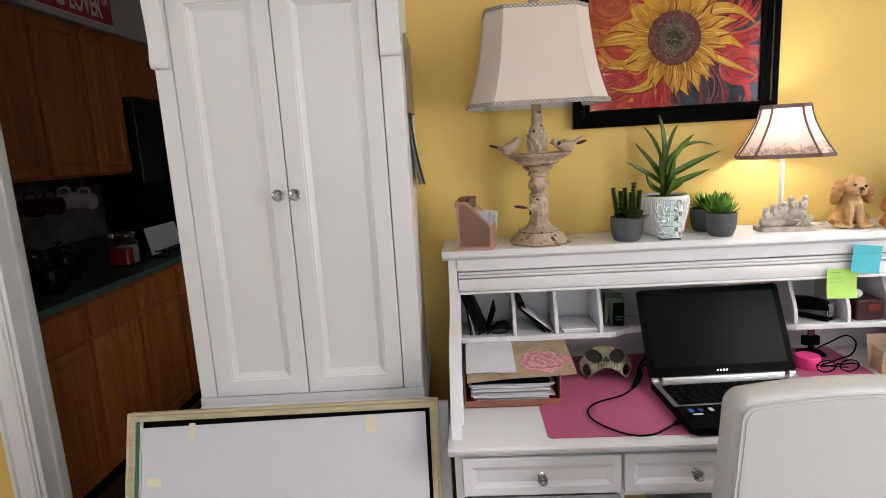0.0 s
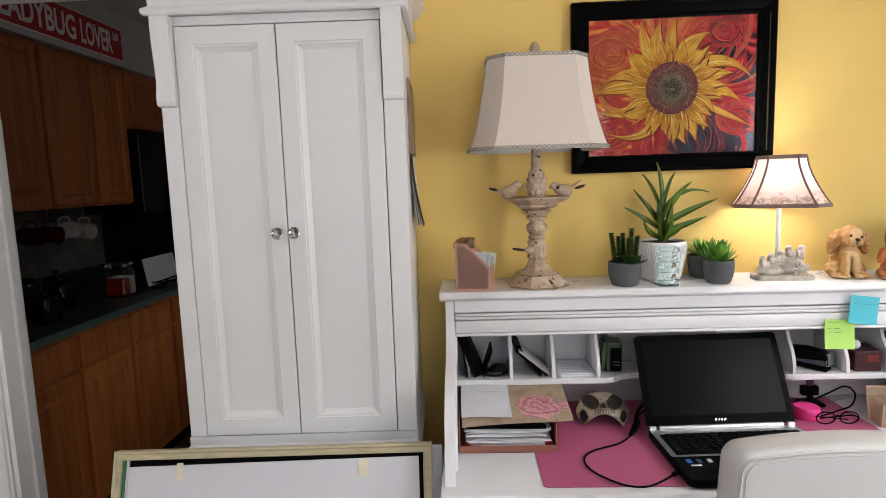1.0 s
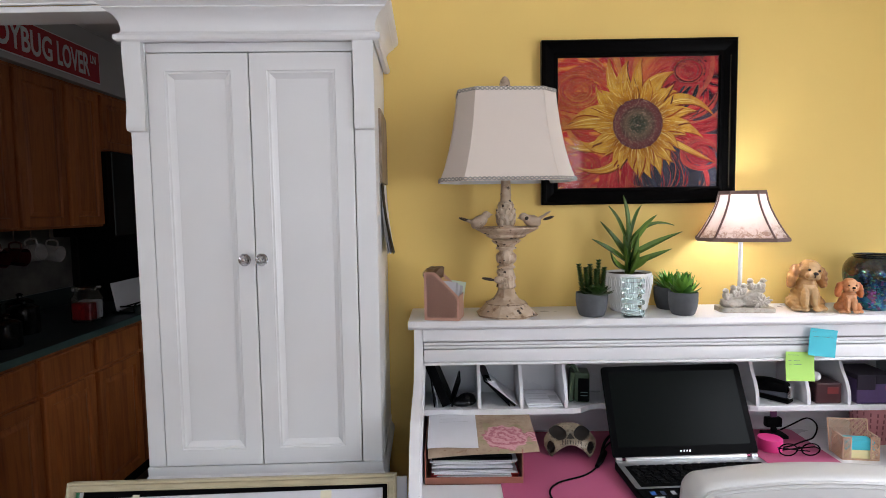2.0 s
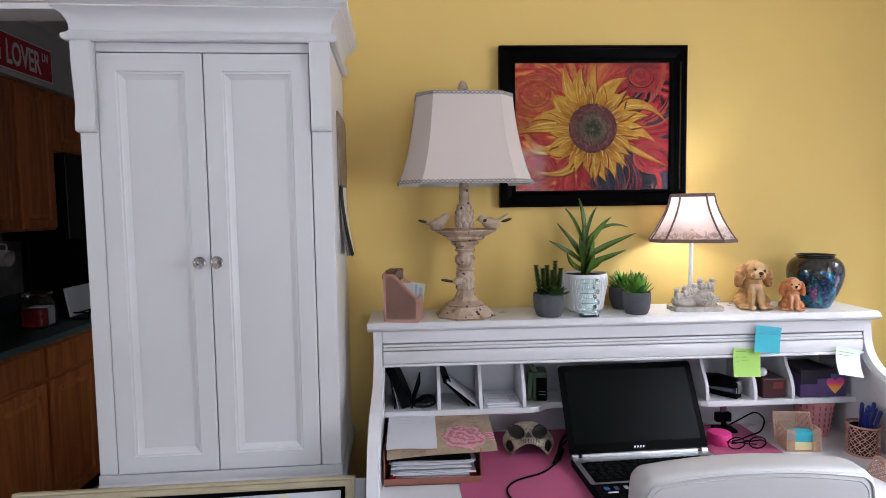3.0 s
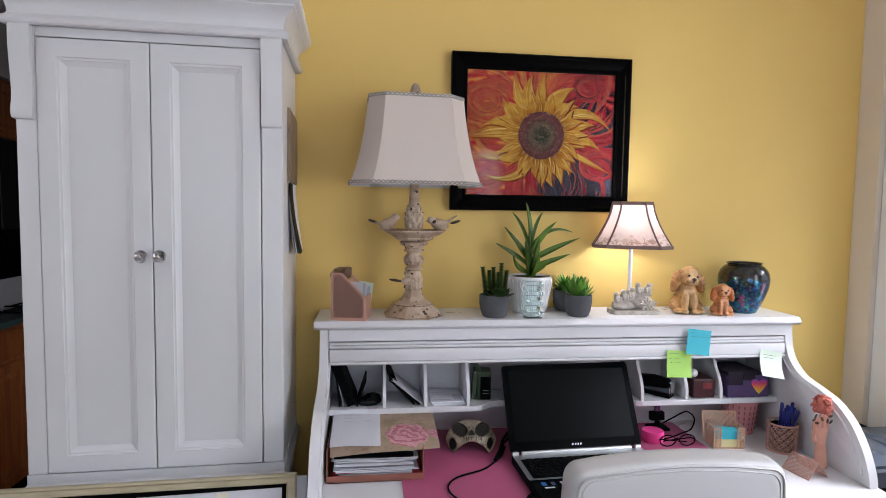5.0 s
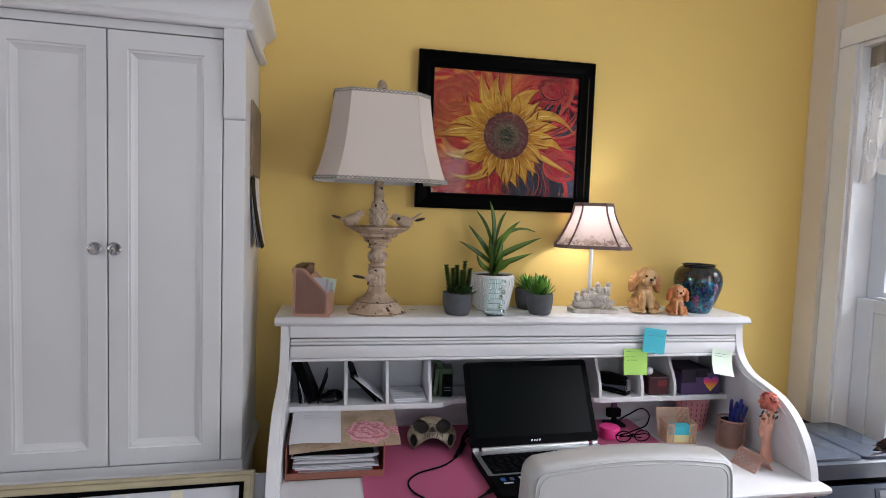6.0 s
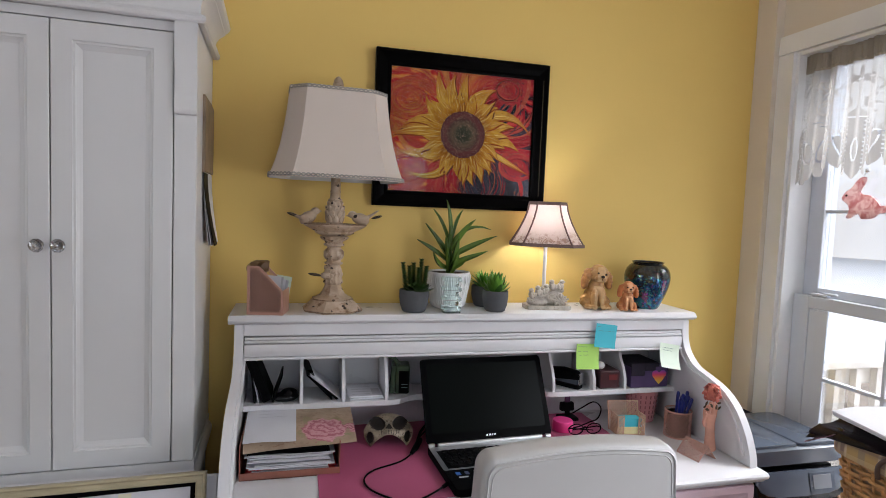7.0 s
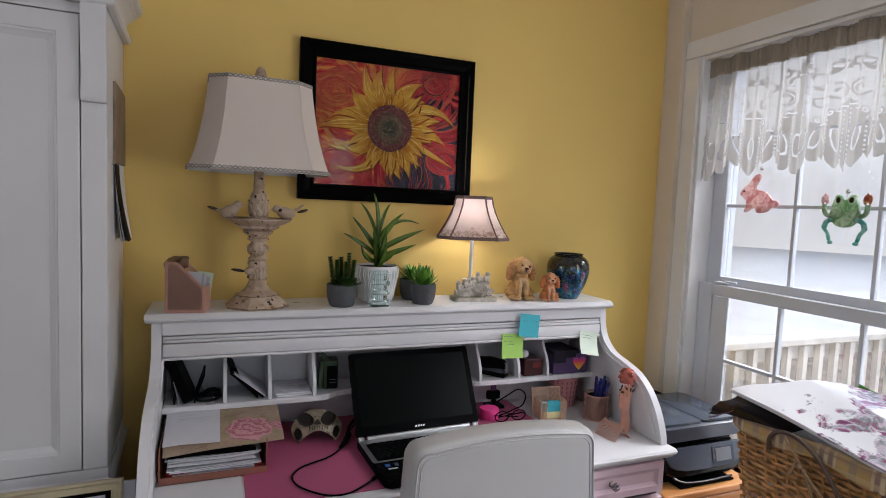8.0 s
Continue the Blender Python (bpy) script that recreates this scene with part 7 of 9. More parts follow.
bm = bmesh.new()
for k in range(22):
    a, rr = k * 2.4, 0.005 + 0.0009 * k
    ball(bm, (0.034 + rr * math.cos(a), -0.038 - 0.003 * (k % 3), 0.031 + rr * 0.62 * math.sin(a)), (0.0085, 0.0022, 0.0036), m=Matrix.Rotation(-a, 4, "Y"), sub=2)
part("resin_leaves", bm, RESIN, small, "cream resin leaves", smooth=60)
bm = bmesh.new()
tube(bm, [(-0.004, 0.004, 0.05), (-0.004, 0.004, 0.235)], 0.0060, 12)
part("post", bm, WHITE_CERAMIC, small, smooth=40)
bm = bmesh.new()
lathe(bm, [(0.013, 0.232), (0.013, 0.258), (0.010, 0.260)], 16, x=-0.004, y=0.004)
part("socket", bm, WHITE_CERAMIC, small, smooth=40)
bm = bmesh.new()
ball(bm, (-0.004, 0.004, 0.277), (0.014, 0.014, 0.018), sub=3)
bulb = part("bulb", bm, BULB, small, "glowing bulb", smooth=60)
bulb.visible_shadow = False
S2 = []
for i in range(7):
    s = i / 6
    k = (1 - s) ** 1.5
    S2.append((0.201 + 0.128 * s, 0.057 + 0.056 * k, 0.044 + 0.038 * k, 0.023 + 0.015 * k))
shade2 = part("shade", shade_shell(S2, 0.0008), LIT_SHADE, small, "glowing cream silk shade", smooth=12, at=pose(-0.004, 0.004, 0, 0, 0, -21))
for j in range(8):
    bm = bmesh.new()
    tube(bm, [(*cut_corner(a, d, c)[j], z) for z, a, d, c in S2], 0.0027, 6)
    part("rib_trim", bm, SHADE_TRIM, shade2, "taupe trim over a rib", smooth=60)
for z, a, d, c in (S2[0], S2[-1]):
    bm = bmesh.new()
    pts = [(x, y, z) for x, y in cut_corner(a + 0.0005, d + 0.0005, c)]
    skin(bm, [[(x * k, y * k, z + h) for x, y, z_ in pts] for k, h in ((1.004, -0.004), (1.014, 0.0), (1.004, 0.006), (0.990, 0.006), (0.990, -0.004), (1.004, -0.004))], True, False)
    part("edge_trim", bm, SHADE_TRIM, shade2, "taupe edge trim", smooth=40)
lamp_light = new("small_lamp_light", bpy.data.lights.new("small_lamp_light", "POINT"))
lamp_light.data.energy, lamp_light.data.color, lamp_light.data.shadow_soft_size = 1.4, (0.91, 0.955, 1.0), 0.03
lamp_light.matrix_world = pose(0.930, 0.102, TOP_Z + 0.277)


# ---- plants in pots ----
def leaf(b, p, d, length, width, thick, droop, n=6, tip=0.04):
    """A fleshy tapering leaf from p along d, its end bending by droop."""
    d = Vector(d).normalized()
    side = d.cross(Vector((0, 0, 1)))
    side = side.normalized() if side.length > 1e-3 else Vector((1, 0, 0))
    rings, q = [], Vector(p)
    for i in range(n + 1):
        s = i / n
        w = width * (math.sin(math.pi * (0.28 + 0.72 * s)) if s < 1 else tip)
        w = max(w, width * tip)
        up = side.cross(d).normalized()
        t = thick * (1 - 0.8 * s)
        rings.append([q + side * w, q + up * t * 0.35, q - side * w, q - up * t])
        d = (d + Vector((0, 0, droop / n))).normalized()
        q = q + d * (length / n)
    skin(b, rings)


def pot(name, m, label, profile, mat, soil_z, soil_r, ribs=0):
    t = thing(name, m, label, "potted plant", "plants on the desk")
    b = bmesh.new()
    lathe(b, profile, 40)
    if ribs:
        for v in b.verts:
            r = math.hypot(v.co.x, v.co.y)
            if r > soil_r * 1.02 and 0.01 < v.co.z < profile[-3][1] - 0.008:
                a = math.atan2(v.co.y, v.co.x)
                k = 1 - 0.03 * max(0.0, math.cos(a * ribs + math.sin(v.co.z * 60) * 2.0)) ** 3
                v.co.x *= k
                v.co.y *= k
    part("pot", b, mat, t, smooth=50)
    b = bmesh.new()
    lathe(b, [(0.001, soil_z - 0.002), (soil_r, soil_z - 0.002), (soil_r, soil_z), (0.001, soil_z + 0.002)], 20)
    part("soil", b, SOIL, t)
    return t


GREY_POT = [(0.001, 0.0), (0.030, 0.0), (0.034, 0.003), (0.040, 0.020), (0.043, 0.040), (0.043, 0.062), (0.042, 0.064), (0.039, 0.064), (0.038, 0.050), (0.001, 0.046)]
p1 = pot("potted_succulent", pose(0.501, 0.052, TOP_Z), "dark green artificial succulent in a grey cement pot", GREY_POT, CEMENT, 0.056, 0.038)
bm = bmesh.new()
rg = random.Random(1)
for x, y, h, lean in ((-0.022, 0.004, 0.080, -0.16), (0.002, 0.016, 0.078, -0.04), (0.018, 0.012, 0.090, 0.04), (0.028, 0.004, 0.070, 0.10), (-0.010, 0.010, 0.070, -0.06), (0.010, 0.000, 0.066, 0.02)):
    for k in range(12):
        s = k / 11
        c = Vector((x + lean * h * s, y, 0.058 + h * s))
        for j in range(4):
            a = j * math.pi / 2 + k * 0.8
            leaf(bm, c, (math.cos(a), math.sin(a), 0.35), 0.0125 * (1 - 0.3 * s), 0.0060, 0.0045, 0.35, 4, 0.35)
part("leaves", bm, GREEN_DARK, p1, "dark green stacked leaves", smooth=60)
bm = bmesh.new()
for ring, (cnt, L, e) in enumerate(((9, 0.043, 0.14), (8, 0.036, 0.45), (6, 0.024, 0.9), (4, 0.014, 1.4))):
    for k in range(cnt):
        a = 2 * math.pi * (k + 0.5 * ring) / cnt
        leaf(bm, (0.010 + 0.004 * math.cos(a), -0.022 + 0.004 * math.sin(a), 0.060 + 0.004 * ring), (math.cos(a), math.sin(a), e), L, 0.0130, 0.004, 0.25, 5)
part("rosette", bm, GREEN_DARK, p1, "green rosette of fleshy leaves", smooth=60)

WHITE_POT = [(0.001, 0.0), (0.044, 0.0), (0.050, 0.004), (0.058, 0.030), (0.064, 0.070), (0.066, 0.106), (0.065, 0.110), (0.061, 0.110), (0.060, 0.098), (0.001, 0.094)]
p2 = pot("potted_aloe", pose(0.622, 0.125, TOP_Z), "green artificial aloe in a white ribbed ceramic pot", [(r, z) for r, z in WHITE_POT[:4]] + [(0.0605, 0.045), (0.0625, 0.058)] + WHITE_POT[4:5] + [(0.0648, 0.085), (0.0655, 0.096)] + WHITE_POT[5:], WHITE_CERAMIC, 0.104, 0.060, 0)
bm = bmesh.new()
for k in range(26):
    a0 = 2 * math.pi * k / 26
    for sgn in (-1, 1):
        line = []
        for i in range(9):
            s = i / 8
            z = 0.008 + 0.094 * s
            r = 0.052 + 0.0145 * min(1.0, s * 1.25)
            aa = a0 + sgn * 0.06 * math.sin(s * 9.4)
            line.append(((r + 0.0002) * math.cos(aa), (r + 0.0002) * math.sin(aa), z))
        tube(bm, line, 0.0018, 5)
part("relief", bm, WHITE_CERAMIC, p2, "woven relief lines", smooth=60)
def arching_leaf(b, start, ctrl, tip, y, width):
    """A fleshy leaf along an arc in the x-z plane, from the stem out to its tip."""
    p0, p1, p2 = Vector((start[0], 0.2 * y, start[1])), Vector((ctrl[0], 0.7 * y, ctrl[1])), Vector((tip[0], y, tip[1]))
    rings = []
    for i in range(13):
        t = i / 12
        q = p0 * (1 - t) ** 2 + p1 * 2 * t * (1 - t) + p2 * t * t
        d = ((p1 - p0) * (1 - t) + (p2 - p1) * t).normalized()
        side = d.cross(Vector((0.7 * d.z, -0.8, 0.7))).normalized()
        up = side.cross(d).normalized()
        w = width * 1.2 * max(0.03, math.sin(math.pi * (0.20 + 0.80 * t))) ** 0.85
        k = 0.42 * w + 0.001
        rings.append([q + side * w + up * k, q - up * k * 0.1, q - side * w + up * k, q - up * k * 1.1])
    skin(b, rings)


ALOE = (((0, 0.15), (0, 0.19), (-0.015, 0.218), 0.0, 0.0085), ((-0.005, 0.13), (-0.02, 0.17), (-0.052, 0.188), 0.012, 0.0068), ((0.005, 0.13), (0.012, 0.18), (0.042, 0.190), 0.012, 0.0068),
        ((0.005, 0.10), (0.03, 0.14), (0.080, 0.162), -0.005, 0.0088), ((0.008, 0.13), (0.06, 0.175), (0.137, 0.130), 0.015, 0.0062), ((0.005, 0.07), (0.06, 0.09), (0.150, 0.113), -0.01, 0.0095),
        ((0.005, 0.04), (0.05, 0.045), (0.118, 0.066), -0.02, 0.0095), ((-0.005, 0.05), (-0.05, 0.075), (-0.105, 0.096), -0.01, 0.0088), ((-0.005, 0.09), (-0.045, 0.115), (-0.078, 0.145), 0.0, 0.0078),
        ((-0.003, 0.06), (-0.03, 0.09), (-0.070, 0.132), -0.02, 0.0085), ((-0.005, 0.02), (-0.045, 0.02), (-0.056, 0.060), -0.025, 0.0100), ((0.005, 0.02), (0.03, 0.03), (0.052, 0.050), -0.03, 0.0100),
        ((0, 0.03), (-0.012, 0.07), (-0.020, 0.105), -0.025, 0.0125), ((0.002, 0.02), (0.012, 0.07), (0.020, 0.110), -0.028, 0.0125), ((0, 0.0), (-0.012, 0.03), (-0.014, 0.070), -0.035, 0.0120), ((0, 0.0), (0.012, 0.03), (0.020, 0.066), -0.034, 0.0120))
bm = bmesh.new()
for start, ctrl, tip, y, w in ALOE:
    arching_leaf(bm, (start[0] * 0.5, start[1] * 0.72 + 0.102), (ctrl[0], ctrl[1] * 0.92 + 0.106), (tip[0], tip[1] + 0.110), y, w * 0.84)
tube(bm, [(0, 0, 0.10), (0, 0, 0.17), (0, 0, 0.25)], [0.009, 0.008, 0.004], 7)
part("leaves", bm, GREEN_ALOE, p2, "long pointed aloe leaves", smooth=60)

p3 = pot("potted_succulent", pose(0.751, 0.053, TOP_Z), "spiky green artificial succulent in a grey cement pot", [(0.9 * r_, 0.97 * z_) for r_, z_ in GREY_POT], CEMENT, 0.054, 0.034)
bm = bmesh.new()
for k in range(40):
    a, e = k * 2.399, 0.30 + 2.6 * (1 - k / 40)
    leaf(bm, (0.016 * math.cos(a) * k / 40, 0.016 * math.sin(a) * k / 40, 0.058), (math.cos(a), math.sin(a), e), 0.040 + 0.024 * (1 - k / 40) + rg.uniform(-0.006, 0.006), 0.0105, 0.005, 0.40, 5)
part("leaves", bm, GREEN_MID, p3, "crowded green pointed leaves", smooth=60)
p4 = pot("potted_succulent", pose(0.748, 0.142, TOP_Z), "bright green artificial plant in a grey cement pot", GREY_POT, CEMENT, 0.056, 0.038)
bm = bmesh.new()
for k in range(50):
    a, e = k * 2.399, 0.4 + 2.4 * (1 - k / 50)
    leaf(bm, (0.014 * math.cos(a) * k / 50, 0.014 * math.sin(a) * k / 50, 0.058), (math.cos(a), math.sin(a), e), 0.054 + rg.uniform(-0.008, 0.008), 0.0065, 0.003, -0.25, 5)
part("leaves", bm, GREEN_BRIGHT, p4, "bright green narrow leaves", smooth=60)

# glass tower of stacked squares
tower = thing("glass_tower", pose(0.606, 0.028, TOP_Z), "aqua glass tower of stacked faceted blocks", "ornament")
for k in range(7):
    b = bmesh.new()
    h = 0.0142
    w = 0.0255 if k % 2 == 0 else 0.0185
    box(b, -w, w, -w * 0.8, w * 0.8, 0.006 + k * h, 0.006 + (k + 1) * h - 0.0006, 0.003, 1, m=Matrix.Rotation(radians(4 + 8 * (k % 2)), 4, "Z"))
    part("block", b, AQUA_GLASS, tower)
b = boxes([(-0.026, 0.026, -0.016, 0.016, 0.0, 0.0055)], 0.0015, 1)
part("foot", b, AQUA_GLASS, tower)


# ---- openwork card organiser ----
org = thing("card_organizer", pose(0.046, 0.016, TOP_Z, 0, 0, -11), "rose gold openwork card organizer", "organizer")
OUT = [(0.0, 0.0), (0.090, 0.0), (0.090, 0.062), (0.028, 0.125), (0.0, 0.125)]
def inside(px, pz):
    return 0.002 < px < 0.088 and 0.002 < pz < 0.123 and pz < 0.124 - max(0.0, px - 0.028) * 1.016
for y in (0.0, 0.072):
    bm = bmesh.new()
    lattice(bm, 0.090, 0.125, 0.0118, 0.0015, 0.0016, inside)
    pts = OUT + OUT[:1]
    for (xa, za), (xb, zb) in zip(pts, pts[1:]):
        d = Vector((xb - xa, 0, zb - za))
        L = d.length
        ang = math.atan2(d.z, d.x)
        box(bm, 0.0, L, -0.0004, 0.0022, -0.0001, 0.0042, m=Matrix.Translation((xa, 0, za)) @ Matrix.Rotation(-ang, 4, "Y"))
    part("side_screen", bm, ROSE_GOLD, org, at=pose(0, y, 0.004))
part("end_plate", boxes([(0.0905, 0.0925, 0.0, 0.074, 0.004, 0.066)], 0.0006), ROSE_GOLD, org)
part("end_plate", boxes([(-0.0025, -0.0005, 0.0, 0.074, 0.004, 0.129)], 0.0006), ROSE_GOLD, org)
part("base", boxes([(-0.0025, 0.0925, -0.001, 0.076, 0.0, 0.0039)], 0.001), ROSE_GOLD, org)
# sheet added so that the screen's holes look shaded
bm = bmesh.new()
prism(bm, [(0.004, 0.006), (0.086, 0.006), (0.086, 0.060), (0.028, 0.118), (0.004, 0.118)], "y", 0.006, 0.0075)
part("inner_card", bm, HOLE_SHADE, org, "dark sheet that puts shade behind the screen")
part("divider", boxes([(0.030, 0.0315, 0.003, 0.071, 0.004, 0.118)]), ROSE_GOLD, org)
rib = thing("ribbon", pose(0.072, 0.046, TOP_Z + 0.1105), "loose loops of brown ribbon in the organizer", "ribbon")
for k, (dx, dy, lean, wide, tall) in enumerate(((-0.014, 0.000, -18, 0.016, 0.034), (-0.004, 0.010, 8, 0.014, 0.040), (0.006, -0.004, 26, 0.015, 0.036), (-0.010, -0.012, 42, 0.012, 0.030), (0.012, 0.008, -34, 0.013, 0.030))):
    bm = bmesh.new()
    band = []
    for i in range(25):
        a = 2 * math.pi * i / 24
        x, z = wide * math.sin(a) * (1 + 0.15 * math.sin(2 * a + k)), -tall * math.cos(a) * 0.5
        d = 0.0008
        n_ = Vector((math.sin(a), 0, -math.cos(a)))
        hw = 0.011 + 0.002 * math.sin(3 * a + k)
        band.append([(x + n_.x * d, -hw, z + n_.z * d), (x + n_.x * d, hw, z + n_.z * d), (x - n_.x * d, hw, z - n_.z * d), (x - n_.x * d, -hw, z - n_.z * d)])
    skin(bm, band, True, False)
    part("loop", bm, BROWN_RIBBON, rib, smooth=50, at=pose(dx, dy, 0.008 + 0.002 * k, 0, lean, 25 * k))
cards = thing("index_cards", pose(0.114, 0.030, TOP_Z + 0.005, 0, 0, -11), "white and pale green cards standing in the organizer", "cards")
for k, (dx, h, tilt, m_) in enumerate(((-0.022, 0.104, 6, PAPER), (-0.016, 0.101, 8, PAPER_GREY), (-0.010, 0.094, 10, PAPER), (0.000, 0.090, 12, PAPER_GREY), (0.010, 0.100, 13, NOTE_PALE))):
    part("card", boxes([(-0.022, 0.022, -0.0006, 0.0006, 0.0, h * 0.92)]), m_, cards, at=pose(dx * 0.5 - 0.003, 0.006 + 0.010 * k, 0.0006, -6, tilt * 0.5, -12))


# ---- dog figurines, one plain shape each ----
def seated_dog(sc, mats, m, label, seed, tilt=0.0):
    """Glaze colours: coat, eyes and nose, darker ears and back, paler muzzle and chest."""
    b = bmesh.new()
    ball(b, (0, 0.012, 0.034), (0.034, 0.032, 0.036), sub=3)
    ball(b, (0, -0.002, 0.060), (0.027, 0.025, 0.032), sub=3)
    for s in (-1, 1):
        ball(b, (0.030 * s, 0.004, 0.020), (0.018, 0.026, 0.020), sub=2)
        ball(b, (0.032 * s, -0.022, 0.007), (0.012, 0.019, 0.008), sub=2)
        ball(b, (0.013 * s, -0.025, 0.034), (0.0105, 0.011, 0.032), sub=2)
        ball(b, (0.015 * s, -0.034, 0.007), (0.011, 0.014, 0.008), sub=2)
        ball(b, (0.036 * s, -0.002, 0.092), (0.013, 0.018, 0.031), m=Matrix.Rotation(radians(-10 * s), 4, "Y"), sub=2)
        ball(b, (0.040 * s, -0.002, 0.072), (0.011, 0.016, 0.014), sub=2)
        ball(b, (0.009 * s, -0.030, 0.095), (0.0105, 0.013, 0.010), sub=2)
    ball(b, (0, -0.006, 0.108), (0.031, 0.029, 0.029), sub=3)
    ball(b, (0, -0.030, 0.100), (0.013, 0.015, 0.012), sub=2)
    ball(b, (0, -0.002, 0.124), (0.022, 0.020, 0.014), sub=2)
    body = blended(b, 0.0024, 2)
    for v in body.verts:
        wave = math.sin(v.co.z * 420 + 6 * noise.noise(Vector(v.co) * 40)) * (0.0011 if abs(v.co.x) > 0.028 else 0.0003)
        nz = noise.noise(Vector(v.co) * 110 + Vector((seed, 0, 0))) * 0.0014 + wave
        v.co += Vector((v.co.x, v.co.y, 0.0)).normalized() * nz
    for f in body.faces:
        c = f.calc_center_median()
        ear = abs(c.x) > 0.027 + 0.003 * math.sin(c.z * 300) and 0.058 < c.z < 0.122
        pale = c.y < -0.022 and abs(c.x) < 0.013 and c.z > 0.084 or c.y < -0.010 and abs(c.x) < 0.016 and c.z < 0.07 or c.z < 0.008
        f.material_index = 2 if ear else (3 if pale else 0)
    for s in (-1, 1):
        ball(body, (0.0125 * s, -0.0335, 0.1105), (0.0034, 0.0030, 0.0034), sub=2, mi=1)
    ball(body, (0, -0.0445, 0.1025), (0.0066, 0.0042, 0.0046), sub=2, mi=1)
    box(body, -0.0006, 0.0006, -0.0452, -0.040, 0.092, 0.100, mi=1)
    for v in body.verts:
        k = min(1.0, max(0.0, (v.co.z - 0.066) / 0.02)) if abs(v.co.x) < 0.03 or v.co.z > 0.07 else 0.0
        v.co = Vector((0, 0, 0.08)) + Matrix.Rotation(radians(tilt) * k, 3, "Y") @ (v.co - Vector((0, 0, 0.08)))
    low = min(v.co.z for v in body.verts)
    for v in body.verts:
        v.co = Vector((v.co.x, v.co.y, v.co.z - low)) * sc
    return solid("dog_figurine", body, mats, label, "figurine", m, "dog figurines", smooth=70)


TAN_EAR = surface("honey ear glaze", (0.38, 0.17, 0.05), 0.5, vary=0.4, scale=60, grain=130, bump=0.6)
TAN_PALE = surface("pale tan glaze", (0.52, 0.33, 0.155), 0.5, vary=0.25, scale=50, grain=130, bump=0.5)
RED_EAR = surface("rust ear glaze", (0.52, 0.16, 0.045), 0.5, vary=0.3, scale=60, grain=130, bump=0.6)
RED_PALE = surface("pale orange glaze", (0.66, 0.33, 0.16), 0.5, vary=0.25, scale=50, grain=130, bump=0.5)
seated_dog(1.03, [FUR_TAN, EYE_DARK, TAN_EAR, TAN_PALE], pose(1.105, 0.085, TOP_Z, 0, 0, -8), "tan puppy figurine sitting on the desk", 1, 9)
seated_dog(0.68, [FUR_RED, EYE_DARK, RED_EAR, RED_PALE], pose(1.196, 0.045, TOP_Z, 0, 0, -14), "small reddish puppy figurine sitting on the desk", 5)

# ---- vase ----
bm = bmesh.new()
lathe(bm, [(r * 0.0728, z * 0.1545) for r, z in ((0.01, 0.0), (0.50, 0.0), (0.545, 0.02), (0.62, 0.09), (0.74, 0.21), (0.86, 0.35), (0.95, 0.48), (0.995, 0.60), (1.0, 0.68), (0.975, 0.77), (0.905, 0.85), (0.80, 0.91), (0.70, 0.942), (0.66, 0.955), (0.665, 0.972), (0.70, 0.985), (0.71, 0.994), (0.69, 1.0), (0.645, 0.995), (0.63, 0.95), (0.85, 0.75), (0.60, 0.15), (0.01, 0.06))], 56)
vase = solid("vase", bm, IRIDESCENT, "dark iridescent glazed round vase", "vase", pose(1.296, 0.092, TOP_Z), smooth=60)

# ---- white leather desk chair ----
chair = thing("desk_chair", pose(0.731, -0.32, 0), "white leather desk chair with a piped backrest, tucked under the desk", "chair")


def crowned(w, z0, z1, r, crown, n=7):
    pts = [(-w + 0.02, z0), (w - 0.02, z0), (w, z0 + 0.03)]
    for k in range(n + 1):
        a = radians(90 * k / n)
        pts.append((w - r + r * math.cos(a), z1 - crown - r + r * math.sin(a)))
    for k in range(1, 8):
        s = k / 8
        x = (w - r) * (1 - 2 * s)
        pts.append((x, z1 - crown * (x / (w - r)) ** 2))
    for k in range(n + 1):
        a = radians(90 + 90 * k / n)
        pts.append((-w + r + r * math.cos(a), z1 - crown - r + r * math.sin(a)))
    pts.append((-w, z0 + 0.03))
    return pts


back_line = [(x * (1 - 0.115 * (z - 0.56) / 0.42) + 0.004, z) for x, z in crowned(0.240, 0.56, 0.984, 0.030, 0.014)]


def back_ring(y, k):
    """The backrest's outline, drawn in by k on every side."""
    return [(0.004 + (x - 0.004) * (1 - k / 0.22), y, 0.77 + (z - 0.77) * (1 - k / 0.212)) for x, z in back_line]


bm = bmesh.new()
skin(bm, [back_ring(y, k) for y, k in ((-0.2360, 0.060), (-0.2385, 0.030), (-0.2385, 0.014), (-0.2365, 0.0065), (-0.232, 0.002), (-0.222, 0.0), (-0.195, -0.001), (-0.176, 0.002), (-0.164, 0.009), (-0.158, 0.022), (-0.157, 0.04))])
backrest = part("backrest", bm, LEATHER, chair, smooth=50)
for label, k, r_ in (("raised leather piping", 0.0095, 0.0023), ("line of stitching", 0.0175, 0.0013)):
    ring = back_ring(-0.2388, k)
    bm = bmesh.new()
    tube(bm, ring + ring[:1], r_, 6)
    part("piping" if r_ > 0.002 else "stitching", bm, LEATHER, backrest, label, smooth=60)
bm = bmesh.new()
box(bm, -0.225, 0.225, -0.15, 0.24, 0.455, 0.535, 0.03, 4)
part("seat", bm, LEATHER, chair, smooth=50)
part("back_bracket", boxes([(-0.04, 0.04, -0.19, -0.16, 0.42, 0.58), (-0.04, 0.04, -0.16, 0.06, 0.42, 0.454)], 0.008), BLACK_MATT, chair)
bm = bmesh.new()
lathe(bm, [(0.030, 0.09), (0.030, 0.26), (0.018, 0.265), (0.018, 0.42)], 20, y=0.04)
